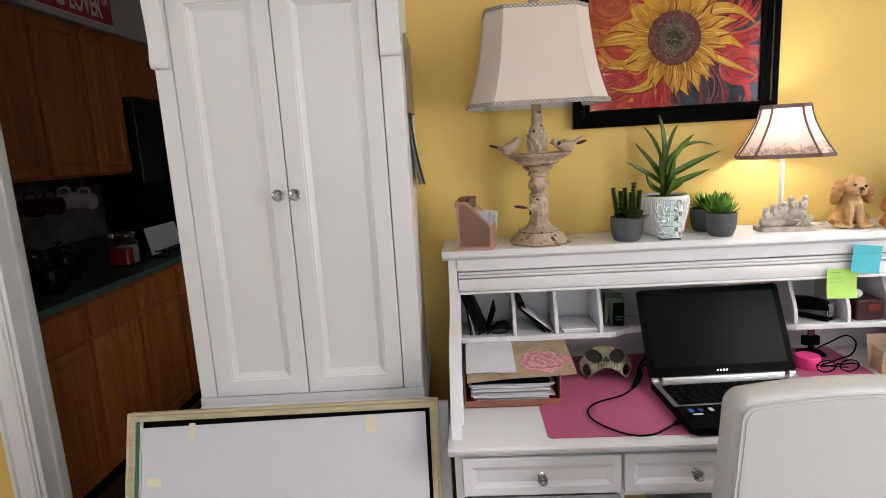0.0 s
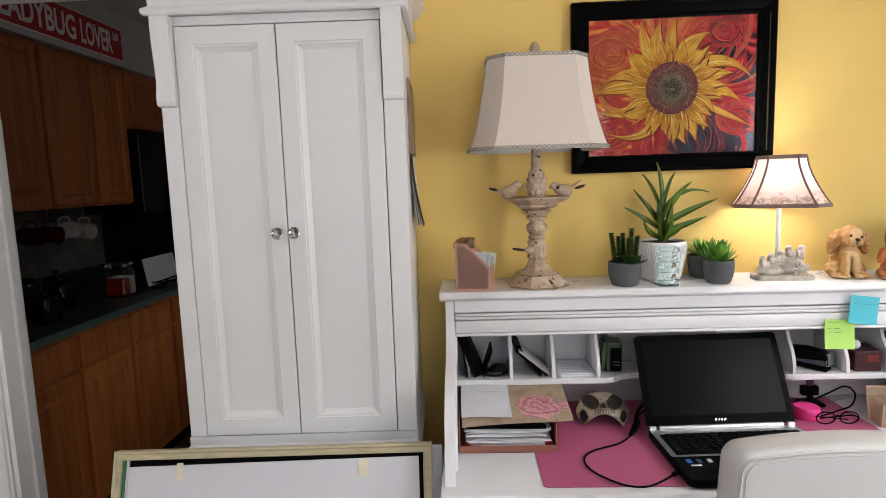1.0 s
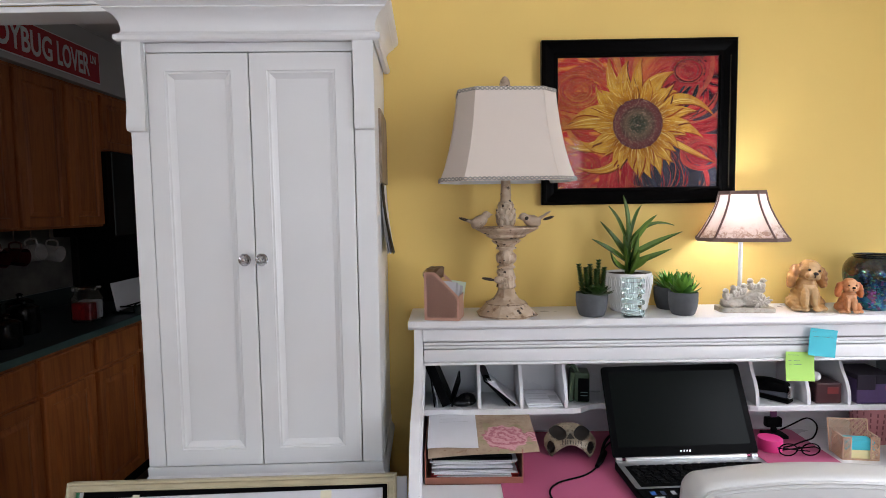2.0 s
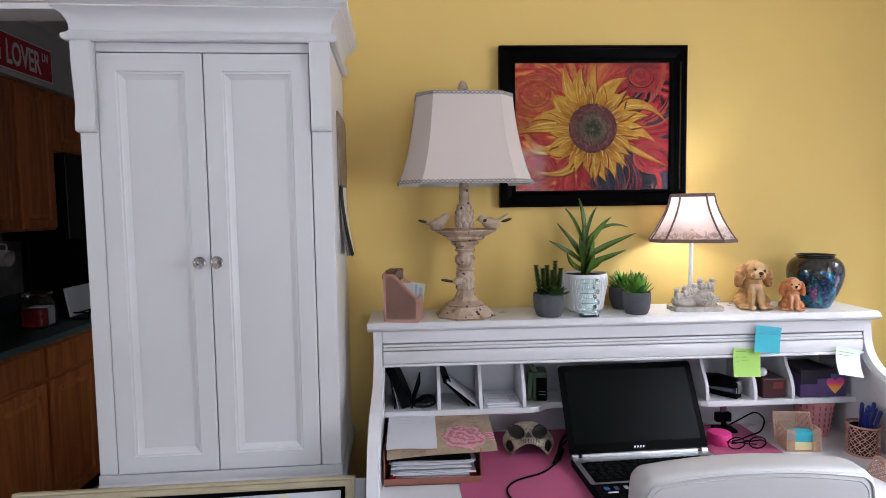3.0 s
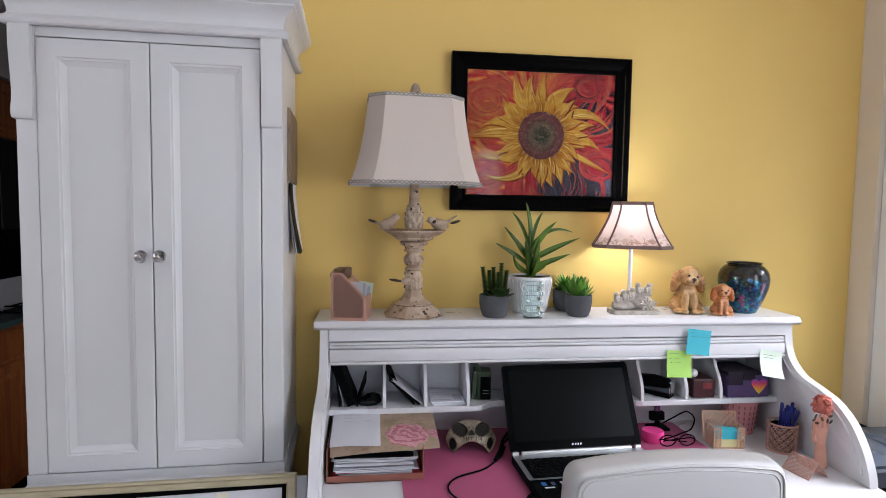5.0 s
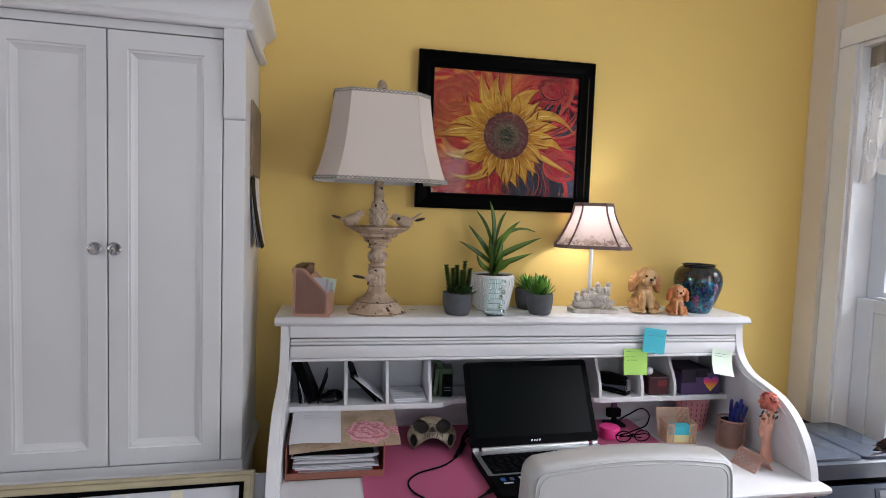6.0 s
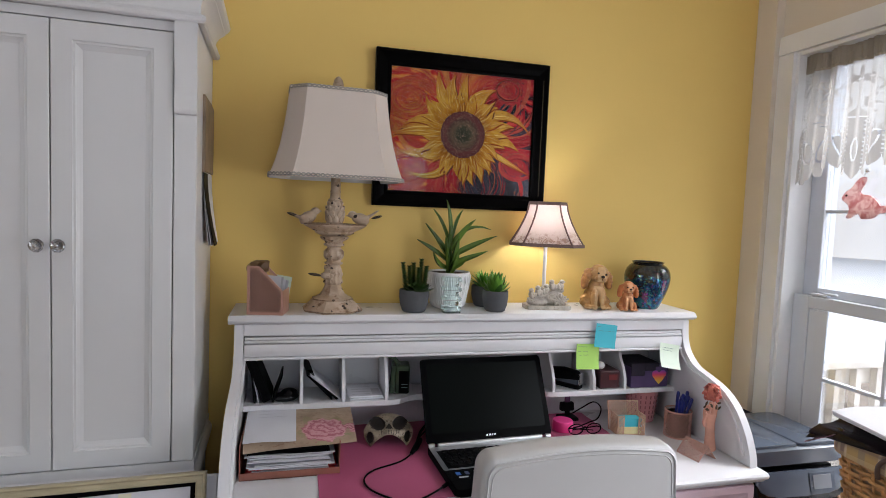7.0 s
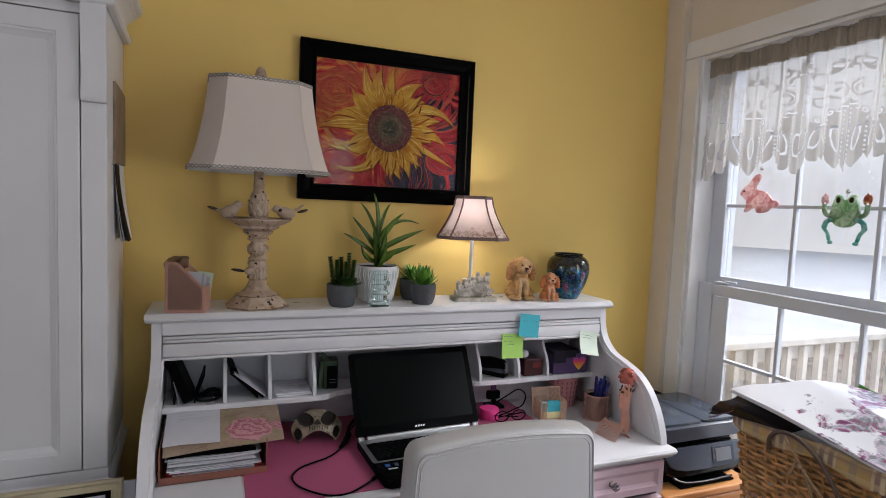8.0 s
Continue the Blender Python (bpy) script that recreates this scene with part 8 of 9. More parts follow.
part("column", bm, CHROME, chair, smooth=40)
for k in range(5):
    a = radians(90 + 72 * k)
    ca, sa = math.cos(a), math.sin(a)
    bm = bmesh.new()
    tube(bm, [(0.02 * ca, 0.04 + 0.02 * sa, 0.10), (0.16 * ca, 0.04 + 0.16 * sa, 0.085), (0.29 * ca, 0.04 + 0.29 * sa, 0.062)], [0.024, 0.019, 0.013], 10)
    leg = part("base_arm", bm, CHROME, chair, smooth=50)
    bm = bmesh.new()
    tube(bm, [(0.29 * ca - 0.018 * sa, 0.04 + 0.29 * sa + 0.018 * ca, 0.026), (0.29 * ca + 0.018 * sa, 0.04 + 0.29 * sa - 0.018 * ca, 0.026)], 0.026, 16)
    part("caster", bm, BLACK_MATT, leg, "black caster", smooth=40)

# ---- pine cabinet with the printer ----
cab = thing("pine_cabinet", pose(1.607, -0.06, 0), "orange pine cabinet with drawers under the printer", "cabinet", world_space=True)
CT = 0.601
part("top", boxes([(1.425, 1.788, -0.300, 0.18, CT - 0.022, CT)], 0.005), PINE, cab)
part("body", boxes([(1.436, 1.784, -0.278, 0.17, 0.04, CT - 0.0225)], 0.002), PINE, cab)
part("plinth", boxes([(1.45, 1.77, -0.26, 0.16, 0.0, 0.0395)]), PINE, cab)
for z0, z1 in ((0.44, 0.575), (0.29, 0.43), (0.06, 0.28)):
    bm = bmesh.new()
    moulded(bm, 1.452, 1.768, z0, z1, [(0.0, -0.292), (0.004, -0.296), (0.014, -0.296), (0.018, -0.293), (0.022, -0.293)], -0.2785)
    d = part("drawer_front", bm, PINE, cab)
    bm = bmesh.new()
    lathe(bm, [(0.007, 0.0), (0.006, 0.010), (0.013, 0.016), (0.014, 0.022), (0.009, 0.028), (0.001, 0.029)], 20)
    part("knob", bm, PINE, d, "round pine knob", smooth=50, at=Matrix.Translation((1.61, -0.293, (z0 + z1) / 2 + 0.03)) @ Euler((radians(90), 0, 0)).to_matrix().to_4x4())

prn = thing("printer", pose(1.612, -0.07, CT), "black and dark grey inkjet printer with a small display", "printer", world_space=True)
PX0, PX1 = 1.452, 1.776
bm = bmesh.new()
prism(bm, [(-0.225, CT + 0.004), (-0.215, CT), (0.12, CT), (0.13, CT + 0.02), (0.13, CT + 0.115), (-0.215, CT + 0.115), (-0.225, CT + 0.05)], "x", PX0 + 0.004, PX1 - 0.004, 0.006)
part("base", bm, BLACK_MATT, prn, smooth=40)
# the tilted panel's outline, its lower corners swept in
PANEL = [(PX0 + 0.002, 0.072), (PX0 + 0.004, 0.040), (PX0 + 0.014, 0.020), (PX0 + 0.034, 0.008), (PX0 + 0.07, 0.002), ((PX0 + PX1) / 2, 0.0), (PX1 - 0.07, 0.002), (PX1 - 0.034, 0.008), (PX1 - 0.014, 0.020), (PX1 - 0.004, 0.040), (PX1 - 0.002, 0.072)]
bm = bmesh.new()
prism(bm, [(x - PX0, z) for x, z in PANEL], "y", 0.0, 0.014, 0.004)
panel_ = part("control_panel", bm, GREY_PLASTIC, prn, "tilted dark grey control panel", smooth=40, at=pose(PX0, -0.272, CT + 0.054, -14, 0, 0))
part("display_bezel", boxes([(0.184, 0.276, -0.0022, -0.0002, 0.009, 0.063)], 0.004), GREY_PLASTIC, panel_, at=pose(0, 0, 0))
part("display", boxes([(0.196, 0.262, -0.0036, -0.0024, 0.016, 0.056)], 0.002), surface("pale display", (0.20, 0.215, 0.24), 0.2, vary=0.1), panel_, "small pale display", at=pose(0, 0, 0))
bm = bmesh.new()
prism(bm, [(x - PX0, z - 0.008 - 0.018 * min(1.0, abs(2 * (x - PX0) / (PX1 - PX0) - 1)) ** 4) for x, z in PANEL], "y", 0.006, 0.040, 0.004)
part("paper_exit", bm, BLACK_GLOSS, prn, "glossy black swept opening", smooth=40, at=pose(PX0, -0.272, CT + 0.046, -10, 0, 0))
bm = bmesh.new()
tube(bm, smooth_line([(PX0 + 0.03, -0.262, CT + 0.036), (PX0 + 0.07, -0.272, CT + 0.020), (PX0 + 0.16, -0.276, CT + 0.016), (PX1 - 0.06, -0.274, CT + 0.018)], 6), 0.003, 6)
part("tray_lip", bm, GREY_PLASTIC, prn, smooth=60)
bm = bmesh.new()
prism(bm, [(-0.232, CT + 0.132), (-0.244, CT + 0.138), (-0.247, CT + 0.182), (-0.240, CT + 0.188), (0.010, CT + 0.188), (0.020, CT + 0.160), (0.126, CT + 0.156), (0.128, CT + 0.123), (-0.20, CT + 0.123)], "x", PX0 + 0.001, PX1 - 0.001, 0.005)
part("upper_body", bm, GREY_PLASTIC, prn, smooth=40)
bm = bmesh.new()
prism(bm, rounded(PX0 + 0.004, PX0 + 0.158, -0.240, 0.008, 0.010), "z", CT + 0.1885, CT + 0.196, 0.003)
part("scanner_lid", bm, GREY_PLASTIC, prn, smooth=40)
bm = bmesh.new()
prism(bm, rounded(PX0 + 0.161, PX1 - 0.010, -0.240, 0.008, 0.022), "z", CT + 0.1885, CT + 0.197, 0.003)
part("feeder_lid", bm, GREY_PLASTIC, prn, smooth=40)
part("paper_slot", boxes([(PX0 + 0.03, PX1 - 0.04, 0.030, 0.110, CT + 0.156, CT + 0.176)], 0.006), BLACK_MATT, prn, "raised black rear feed")
part("output_tray", boxes([(PX0 + 0.05, PX1 - 0.05, -0.275, -0.226, CT + 0.002, CT + 0.008)], 0.002), BLACK_MATT, prn)

# ---- wicker hamper full of magazines ----
HX0, HX1, HY0, HY1, HZ = 1.478, 1.772, -0.880, -0.425, 0.910
hamper = thing("wicker_hamper", pose((HX0 + HX1) / 2, (HY0 + HY1) / 2, 0), "tall honey wicker hamper with a plaid cloth lining", "hamper", world_space=True)


def hamper_ring(z, grow=0.0, n=12):
    k = 0.075 * (1 - z / HZ)
    return rounded(HX0 + k - grow, HX1 - k + grow, HY0 + k - grow, HY1 - k + grow, 0.045 + grow, n // 2)


def around(z, grow, count):
    """Evenly spaced points round the hamper."""
    pts = [Vector((x, y)) for x, y in hamper_ring(z, grow)]
    pts.append(pts[0])
    seg = [(b - a).length for a, b in zip(pts, pts[1:])]
    total, out, i, run = sum(seg), [], 0, 0.0
    for k in range(count):
        s = total * k / count
        while run + seg[i] < s:
            run += seg[i]
            i += 1
        out.append(pts[i].lerp(pts[i + 1], (s - run) / max(1e-9, seg[i])))
    return out


STAKES = 46
weave_lo, weave_hi = bmesh.new(), bmesh.new()
rows_n = int((HZ - 0.01) / 0.0142)
wr = random.Random(2)
for j in range(rows_n):
    z = 0.006 + j * 0.0142
    count = STAKES * 2
    ctr = around(z, 0.0, count)
    c0 = Vector(((HX0 + HX1) / 2, (HY0 + HY1) / 2))
    line = []
    for i, p in enumerate(ctr):
        out = (p - c0).normalized()
        ph = math.sin(math.pi * i / 2 + (math.pi if j % 2 else 0) + math.pi / 4)
        q = p + out * (0.0075 * ph)
        line.append((q.x, q.y, z + wr.uniform(-0.0024, 0.0024)))
    tube(weave_hi if z > 0.5 else weave_lo, line + line[:1], 0.0053 + wr.uniform(-0.0010, 0.0006), 6, cap=False)
tagged(part("weave_low", weave_lo, WICKER, hamper, smooth=60), kind="stuff")
tagged(part("weave", weave_hi, WICKER, hamper, "honey brown woven canes", smooth=60), kind="stuff")
for i in range(STAKES):
    bm = bmesh.new()
    a, b_ = around(0.005, 0.0, STAKES)[i], around(HZ - 0.01, 0.0, STAKES)[i]
    tube(bm, [(a.x, a.y, 0.003), (b_.x, b_.y, HZ - 0.012)], 0.0034, 5)
    part("stake", bm, WICKER, hamper)
bm = bmesh.new()
prism(bm, hamper_ring(0.0, -0.012), "z", 0.012, 0.02)
part("bottom", bm, WICKER, hamper)
bm = bmesh.new()
N = 92
prof = [(-0.014, 0.62), (-0.013, 0.905), (-0.006, 0.924), (0.006, 0.927), (0.014, 0.920), (0.0165, 0.900), (0.0175, 0.884), (0.016, 0.884), (0.0145, 0.900), (0.012, 0.915), (-0.004, 0.918), (-0.011, 0.905), (-0.0125, 0.62)]
rings = []
for g_, z in prof:
    r_ = around(min(z, HZ), g_, N)
    rings.append([(p.x, p.y, z + 0.003 * math.sin(i * 0.55) * (1 if z > 0.7 else 0) + (0.006 * math.sin(i * 0.37 + 1) if 0.7 < z < 0.895 else 0)) for i, p in enumerate(r_)])
skin(bm, rings + rings[:1], True, False)
part("lining", bm, PLAID, hamper, "tan plaid cloth lining folded over the rim", smooth=60)
bm = bmesh.new()
xh = HX0 - 0.020
tube(bm, smooth_line([(xh + 0.004, -0.555, 0.868), (xh - 0.004, -0.560, 0.900), (xh - 0.010, -0.590, 0.928), (xh - 0.012, -0.640, 0.928), (xh - 0.012, -0.690, 0.900), (xh - 0.008, -0.725, 0.855), (xh, -0.735, 0.825)], 6), 0.0052, 8)
part("handle", bm, LEATHER_STRAP, hamper, "grey-brown leather loop handle", smooth=60)
bm = bmesh.new()
tube(bm, smooth_line([(xh - 0.010, -0.606, 0.918), (xh - 0.013, -0.630, 0.892), (xh - 0.012, -0.655, 0.862), (xh - 0.008, -0.685, 0.830), (xh - 0.005, -0.712, 0.806)], 5), 0.0034, 7)
tube(bm, smooth_line([(xh - 0.014, -0.650, 0.866), (xh - 0.009, -0.668, 0.836), (xh - 0.006, -0.680, 0.800), (xh - 0.004, -0.686, 0.772)], 5), 0.0030, 7)
tube(bm, smooth_line([(xh - 0.013, -0.640, 0.876), (xh - 0.008, -0.628, 0.850), (xh - 0.004, -0.612, 0.826)], 5), 0.0030, 7)
ball(bm, (xh - 0.015, -0.650, 0.866), (0.006, 0.009, 0.007), sub=2)
part("tie", bm, surface("tan cord", (0.44, 0.29, 0.17), 0.7, vary=0.2, scale=40), hamper, "tan cord tied in a knot", smooth=60)
bm = bmesh.new()
box(bm, xh - 0.006, xh, -0.744, -0.728, 0.786, 0.836, 0.002)
part("strap_end", bm, LEATHER_STRAP, hamper, "dark leather strap end")


def sheet(bmx, corners, sag, th, n=10, mi=0):
    """A bent page between four corners."""
    a, b, c, d = [Vector(p) for p in corners]
    top = [[None] * (n + 1) for _ in range(n + 1)]
    low = [[None] * (n + 1) for _ in range(n + 1)]
    for i in range(n + 1):
        for j in range(n + 1):
            u, v = i / n, j / n
            p = a.lerp(b, u).lerp(d.lerp(c, u), v)
            p = p + Vector((0, 0, sag(u, v)))
            top[i][j] = bmx.verts.new(p)
            low[i][j] = bmx.verts.new(p - Vector((0, 0, th)))
    for i in range(n):
        for j in range(n):
            for g_, fl in ((top, False), (low, True)):
                f = bmx.faces.new((g_[i][j], g_[i + 1][j], g_[i + 1][j + 1], g_[i][j + 1]))
                f.material_index = mi
    for i in range(n):
        for e in ((0, i, 0, i + 1), (n, i, n, i + 1)):
            bmx.faces.new((top[e[0]][e[1]], top[e[2]][e[3]], low[e[2]][e[3]], low[e[0]][e[1]]))
        for e in ((i, 0, i + 1, 0), (i, n, i + 1, n)):
            bmx.faces.new((top[e[0]][e[1]], top[e[2]][e[3]], low[e[2]][e[3]], low[e[0]][e[1]]))


def magazine_cover():
    m, n, l, b = nodes_of("magazine cover with painted glare")
    c = coords(n, l)
    a = noise_of(n, l, 11.0, 5.0, c, 0.6, 0.4)
    bloom = ramp_of(n, l, noise_of(n, l, 22.0, 3.0, c, 0.5, 0.8), [(0.34, (0.16, 0.05, 0.12)), (0.44, (0.34, 0.12, 0.24)), (0.50, (0.62, 0.54, 0.64)), (0.56, (0.26, 0.28, 0.30)), (0.64, (0.30, 0.08, 0.16))])
    at = n.new("ShaderNodeSeparateXYZ")
    l.new(c, at.inputs[0])
    # print gives way to white up left, which paints the window's glare
    foot = math_of(n, l, "MULTIPLY", math_of(n, l, "ADD", math_of(n, l, "MULTIPLY", at.outputs["X"], -0.5), math_of(n, l, "ADD", at.outputs["Y"], 1.375)), -1.0)
    col = mixer(n, l, (0.87, 0.87, 0.90), bloom, ramp_of(n, l, math_of(n, l, "ADD", a, foot), [(0.54, 0.0), (0.58, 1.0)]))
    l.new(col, b.inputs["Base Color"])
    b.inputs["Roughness"].default_value = 0.14
    b.inputs["Coat Weight"].default_value, b.inputs["Coat Roughness"].default_value = 1.0, 0.08
    return m


MAG = magazine_cover()
mags = thing("magazine_pile", pose(1.62, -0.66, 0.70), "loose pile of magazines filling the hamper", "magazines", world_space=True)
for k in range(9):
    z = 0.66 + k * 0.0285
    part("magazine", boxes([(1.500 + 0.004 * (k % 3), 1.745, -0.852, -0.458 - 0.006 * (k % 2), z, z + 0.0275)], 0.003), [PAPER, MAG, PAPER_GREY][k % 3], mags)
mag = thing("magazine", pose(1.62, -0.66, 0.90), "glossy white and purple magazine lying open, window glare painted into its white", "magazine", world_space=True)
bm = bmesh.new()
sheet(bm, [(1.474, -0.420, 0.948), (1.728, -0.548, 1.016), (1.768, -0.850, 0.985), (1.466, -0.862, 0.934)], lambda u, v: 0.030 * (1 - u) * (1 - v) ** 2 + 0.012 * math.sin(u * 3.1) + 0.006 * math.sin(v * 4.0) + 0.003 * math.sin(u * 11 + v * 5), 0.004, 16)
part("cover_sheet", bm, MAG, mag, smooth=60)
bm = bmesh.new()
sheet(bm, [(1.476, -0.422, 0.9435), (1.730, -0.550, 1.0115), (1.770, -0.848, 0.9805), (1.468, -0.860, 0.9295)], lambda u, v: 0.030 * (1 - u) * (1 - v) ** 2 + 0.012 * math.sin(u * 3.1) + 0.006 * math.sin(v * 4.0) + 0.003 * math.sin(u * 11 + v * 5), 0.006, 16)
part("pages", bm, PAPER, mag, "thin white inner pages", smooth=60)
COVER_DARK = surface("dark printed cover", (0.010, 0.004, 0.006), 0.22, 0.4, vary=0.8, scale=20, worn=(0.10, 0.02, 0.03), worn_at=0.68)
dark_mag = thing("magazine", pose(1.50, -0.48, 0.90), "black-covered magazine curling over the hamper's rim", "magazine", world_space=True)
bm = bmesh.new()
sheet(bm, [(1.432, -0.398, 0.922), (1.600, -0.440, 0.958), (1.600, -0.640, 0.945), (1.472, -0.600, 0.930)], lambda u, v: 0.020 * math.sin(u * 2.6) * (1 - 0.6 * v) + 0.004 * math.sin(u * 14) * (1 - v), 0.005, 12)
part("cover_sheet", bm, COVER_DARK, dark_mag, smooth=60)
for k, (dx, dy, dz) in enumerate(((0.004, 0.012, -0.010), (-0.006, 0.006, -0.022), (0.012, 0.020, -0.004))):
    bm = bmesh.new()
    sheet(bm, [(1.426 + dx, -0.404 + dy, 0.912 + dz), (1.462 + dx, -0.408 + dy, 0.934 + dz), (1.474, -0.456, 0.940), (1.444, -0.452, 0.926)], lambda u, v: 0.004 * math.sin(u * 6 + k), 0.0015, 6)
    part("page_corner", bm, surface("plum printed page", (0.16, 0.07, 0.11), 0.3, vary=0.4, scale=25) if k == 1 else COVER_DARK, dark_mag, "curled page corner", smooth=60)
greens = thing("gift_bag", pose(1.745, -0.72, 0.94), "crumpled green printed wrapper in the hamper", "wrapper", world_space=True)
bm = bmesh.new()
sheet(bm, [(1.74, -0.58, 0.975), (1.782, -0.56, 1.005), (1.784, -0.76, 0.99), (1.742, -0.78, 0.975)], lambda u, v: 0.012 * math.sin(u * 9 + v * 7), 0.004, 8)
part("wrapper", bm, surface("green print", (0.06, 0.38, 0.09), 0.4, vary=0.5, scale=25, worn=(0.45, 0.40, 0.30), worn_at=0.52), greens, smooth=60)

for ob in (hamper, mags, mag, dark_mag, greens):
    ob.matrix_basis = Matrix.Translation((0.004, -0.026, 0)) @ ob.matrix_basis

# ---- lace valance ----
valance = thing("lace_valance", pose(1.80, -0.38, 1.99), "cream scalloped lace valance gathered on a rod", "curtain", world_space=True)
CELL, UW, VH = 0.0021, 1.30, 0.43
nu, nv = int(UW / CELL), int(VH / CELL)
PER = 0.235
lace_rng = random.Random(6)
KNOTS = set((lace_rng.randrange(nu), lace_rng.randrange(nv)) for _ in range(5200))


def lace_solid(i, j):
    """Whether the thread is there: net above, scrolls, a row of rings, leaf eyelets and a lobed hem."""
    u, v = i * CELL, j * CELL
    m_ = (u - 0.078 + PER / 2) % PER - PER / 2
    am = abs(m_) / 1.3
    lobe = abs(math.cos(math.pi * (u - 0.078) / (PER / 5)))
    edge = 0.345 + 0.040 * (0.5 + 0.5 * math.cos(2 * math.pi * m_ / PER)) + 0.030 * lobe ** 0.6 + 0.05 * max(0.0, 1 - u / 0.07)
    if v > edge:
        return False
    if v > edge - 0.005 or v < 0.058:
        return True
    cloth = 0.252 - 0.022 * math.cos(2 * math.pi * m_ / PER)
    if v < cloth:
        # scroll work
        for cx, cy, r_, w_, a0, span in ((0.038, 0.182, 0.022, 0.0065, 0.6, 4.6), (0.034, 0.184, 0.010, 0.0055, 2.0, 4.4), (0.030, 0.150, 0.050, 0.0055, 3.3, 2.2), (0.016, 0.132, 0.014, 0.0060, 2.4, 4.4), (0.046, 0.108, 0.015, 0.0055, 0.4, 4.2), (0.074, 0.206, 0.013, 0.0055, 1.0, 4.6), (0.070, 0.140, 0.016, 0.0055, 3.6, 4.2)):
            dx, dy = am - cx, v - cy
            if abs(math.hypot(dx, dy) - r_) < w_ * 0.42 and (math.atan2(dy, dx) - a0) % (2 * math.pi) < span:
                return True
        for cx, cy, ra, rb, tilt in ((0.0, 0.090, 0.007, 0.016, 0.0), (0.014, 0.112, 0.005, 0.012, -0.6), (0.050, 0.128, 0.006, 0.013, -0.7), (0.068, 0.166, 0.005, 0.012, -0.9)):
            dx, dy = am - cx, v - cy
            p, q = dx * math.cos(tilt) + dy * math.sin(tilt), dy * math.cos(tilt) - dx * math.sin(tilt)
            if (p / ra) ** 2 + (q / rb) ** 2 < 1:
                return True
        if am < 0.0035 and v > 0.115 or am < 0.045 * (v - 0.190) / 0.06 and v > 0.190:
            return not (v > 0.222 and am > 0.006 and (j // 2) % 3 == 0)
        if abs(am - PER / 2.6) < 0.003:
            return True
        # rings along the cloth's upper edge
        w = (u % (PER / 9)) - PER / 18
        r = math.hypot(w, v - cloth + 0.010)
        if r < 0.0105:
            return r > 0.0065 or r < 0.003
        return (i + j) % 3 == 0 or (i - j) % 3 == 0 and j % 2 == 0 or (i, j) in KNOTS
    # leaf eyelets in the cloth
    k = round(m_ / (PER / 5))
    w = m_ - k * PER / 5
    dy = v - 0.315 - 0.012 * math.cos(2 * math.pi * m_ / PER)
    tilt = 0.16 * k
    p, q = w * math.cos(tilt) + dy * math.sin(tilt), dy * math.cos(tilt) - w * math.sin(tilt)
    e = math.sqrt((p / 0.0135) ** 2 + (q / 0.040) ** 2)
    if 0.74 < e < 1.0:
        return abs(q) > 0.036
    if abs(abs(w) - PER / 10) < 0.0022:
        return (j // 2) % 3 != 0
    return True


def lace_at(i, j):
    u, v = i * CELL, j * CELL
    y = WIN_Y1 - 0.018 - (u / UW) * (WIN_Y1 - WIN_Y0 - 0.036)
    sway_ = 0.35 + 0.65 * min(1.0, v / 0.10)
    x = 1.808 + sway_ * (0.013 * math.sin(u * 2 * math.pi / 0.105) + 0.006 * math.sin(u * 2 * math.pi / 0.043 + 1.0)) - 0.012 * (v / VH)
    if v < 0.052:
        x += 0.004 * math.sin(u * 2 * math.pi / 0.021)
    return (x, y, 2.003 - v + 0.003 * math.sin(u * 40) * (1 if v < 0.01 else 0))


verts, faces, seen, heads = [], [], {}, []
def lace_vert(i, j):
    if (i, j) not in seen:
        seen[(i, j)] = len(verts)
        verts.append(lace_at(i, j))
    return seen[(i, j)]
for i in range(nu):
    for j in range(nv):
        if lace_solid(i, j):
            faces.append((lace_vert(i, j), lace_vert(i + 1, j), lace_vert(i + 1, j + 1), lace_vert(i, j + 1)))
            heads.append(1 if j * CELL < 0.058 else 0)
me = bpy.data.meshes.new("lace")
me.from_pydata(verts, [], faces)
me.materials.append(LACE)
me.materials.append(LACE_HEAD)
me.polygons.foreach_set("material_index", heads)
me.polygons.foreach_set("use_smooth", [True] * len(me.polygons))
lace = new("lace", me)
lace.parent, lace.matrix_parent_inverse = valance, valance.matrix_basis.inverted()
bm = bmesh.new()
tube(bm, [(1.826, WIN_Y0 + 0.0145, 1.978), (1.826, WIN_Y1 - 0.0145, 1.978)], 0.0045, 10)
part("rod", bm, TRIM, valance, "white tension rod", smooth=40)


# ---- hanging glass ornaments ----
def outline(pts, n=3):
    return [(p.x, p.y) for p in smooth_line([(a, b, 0) for a, b in pts] + [(*pts[0], 0)], n)][:-1]


rabbit = thing("rabbit_suncatcher", pose(1.862, -0.171, 1.530), "pink marbled rabbit ornament hanging in the window", "ornament", world_space=False)
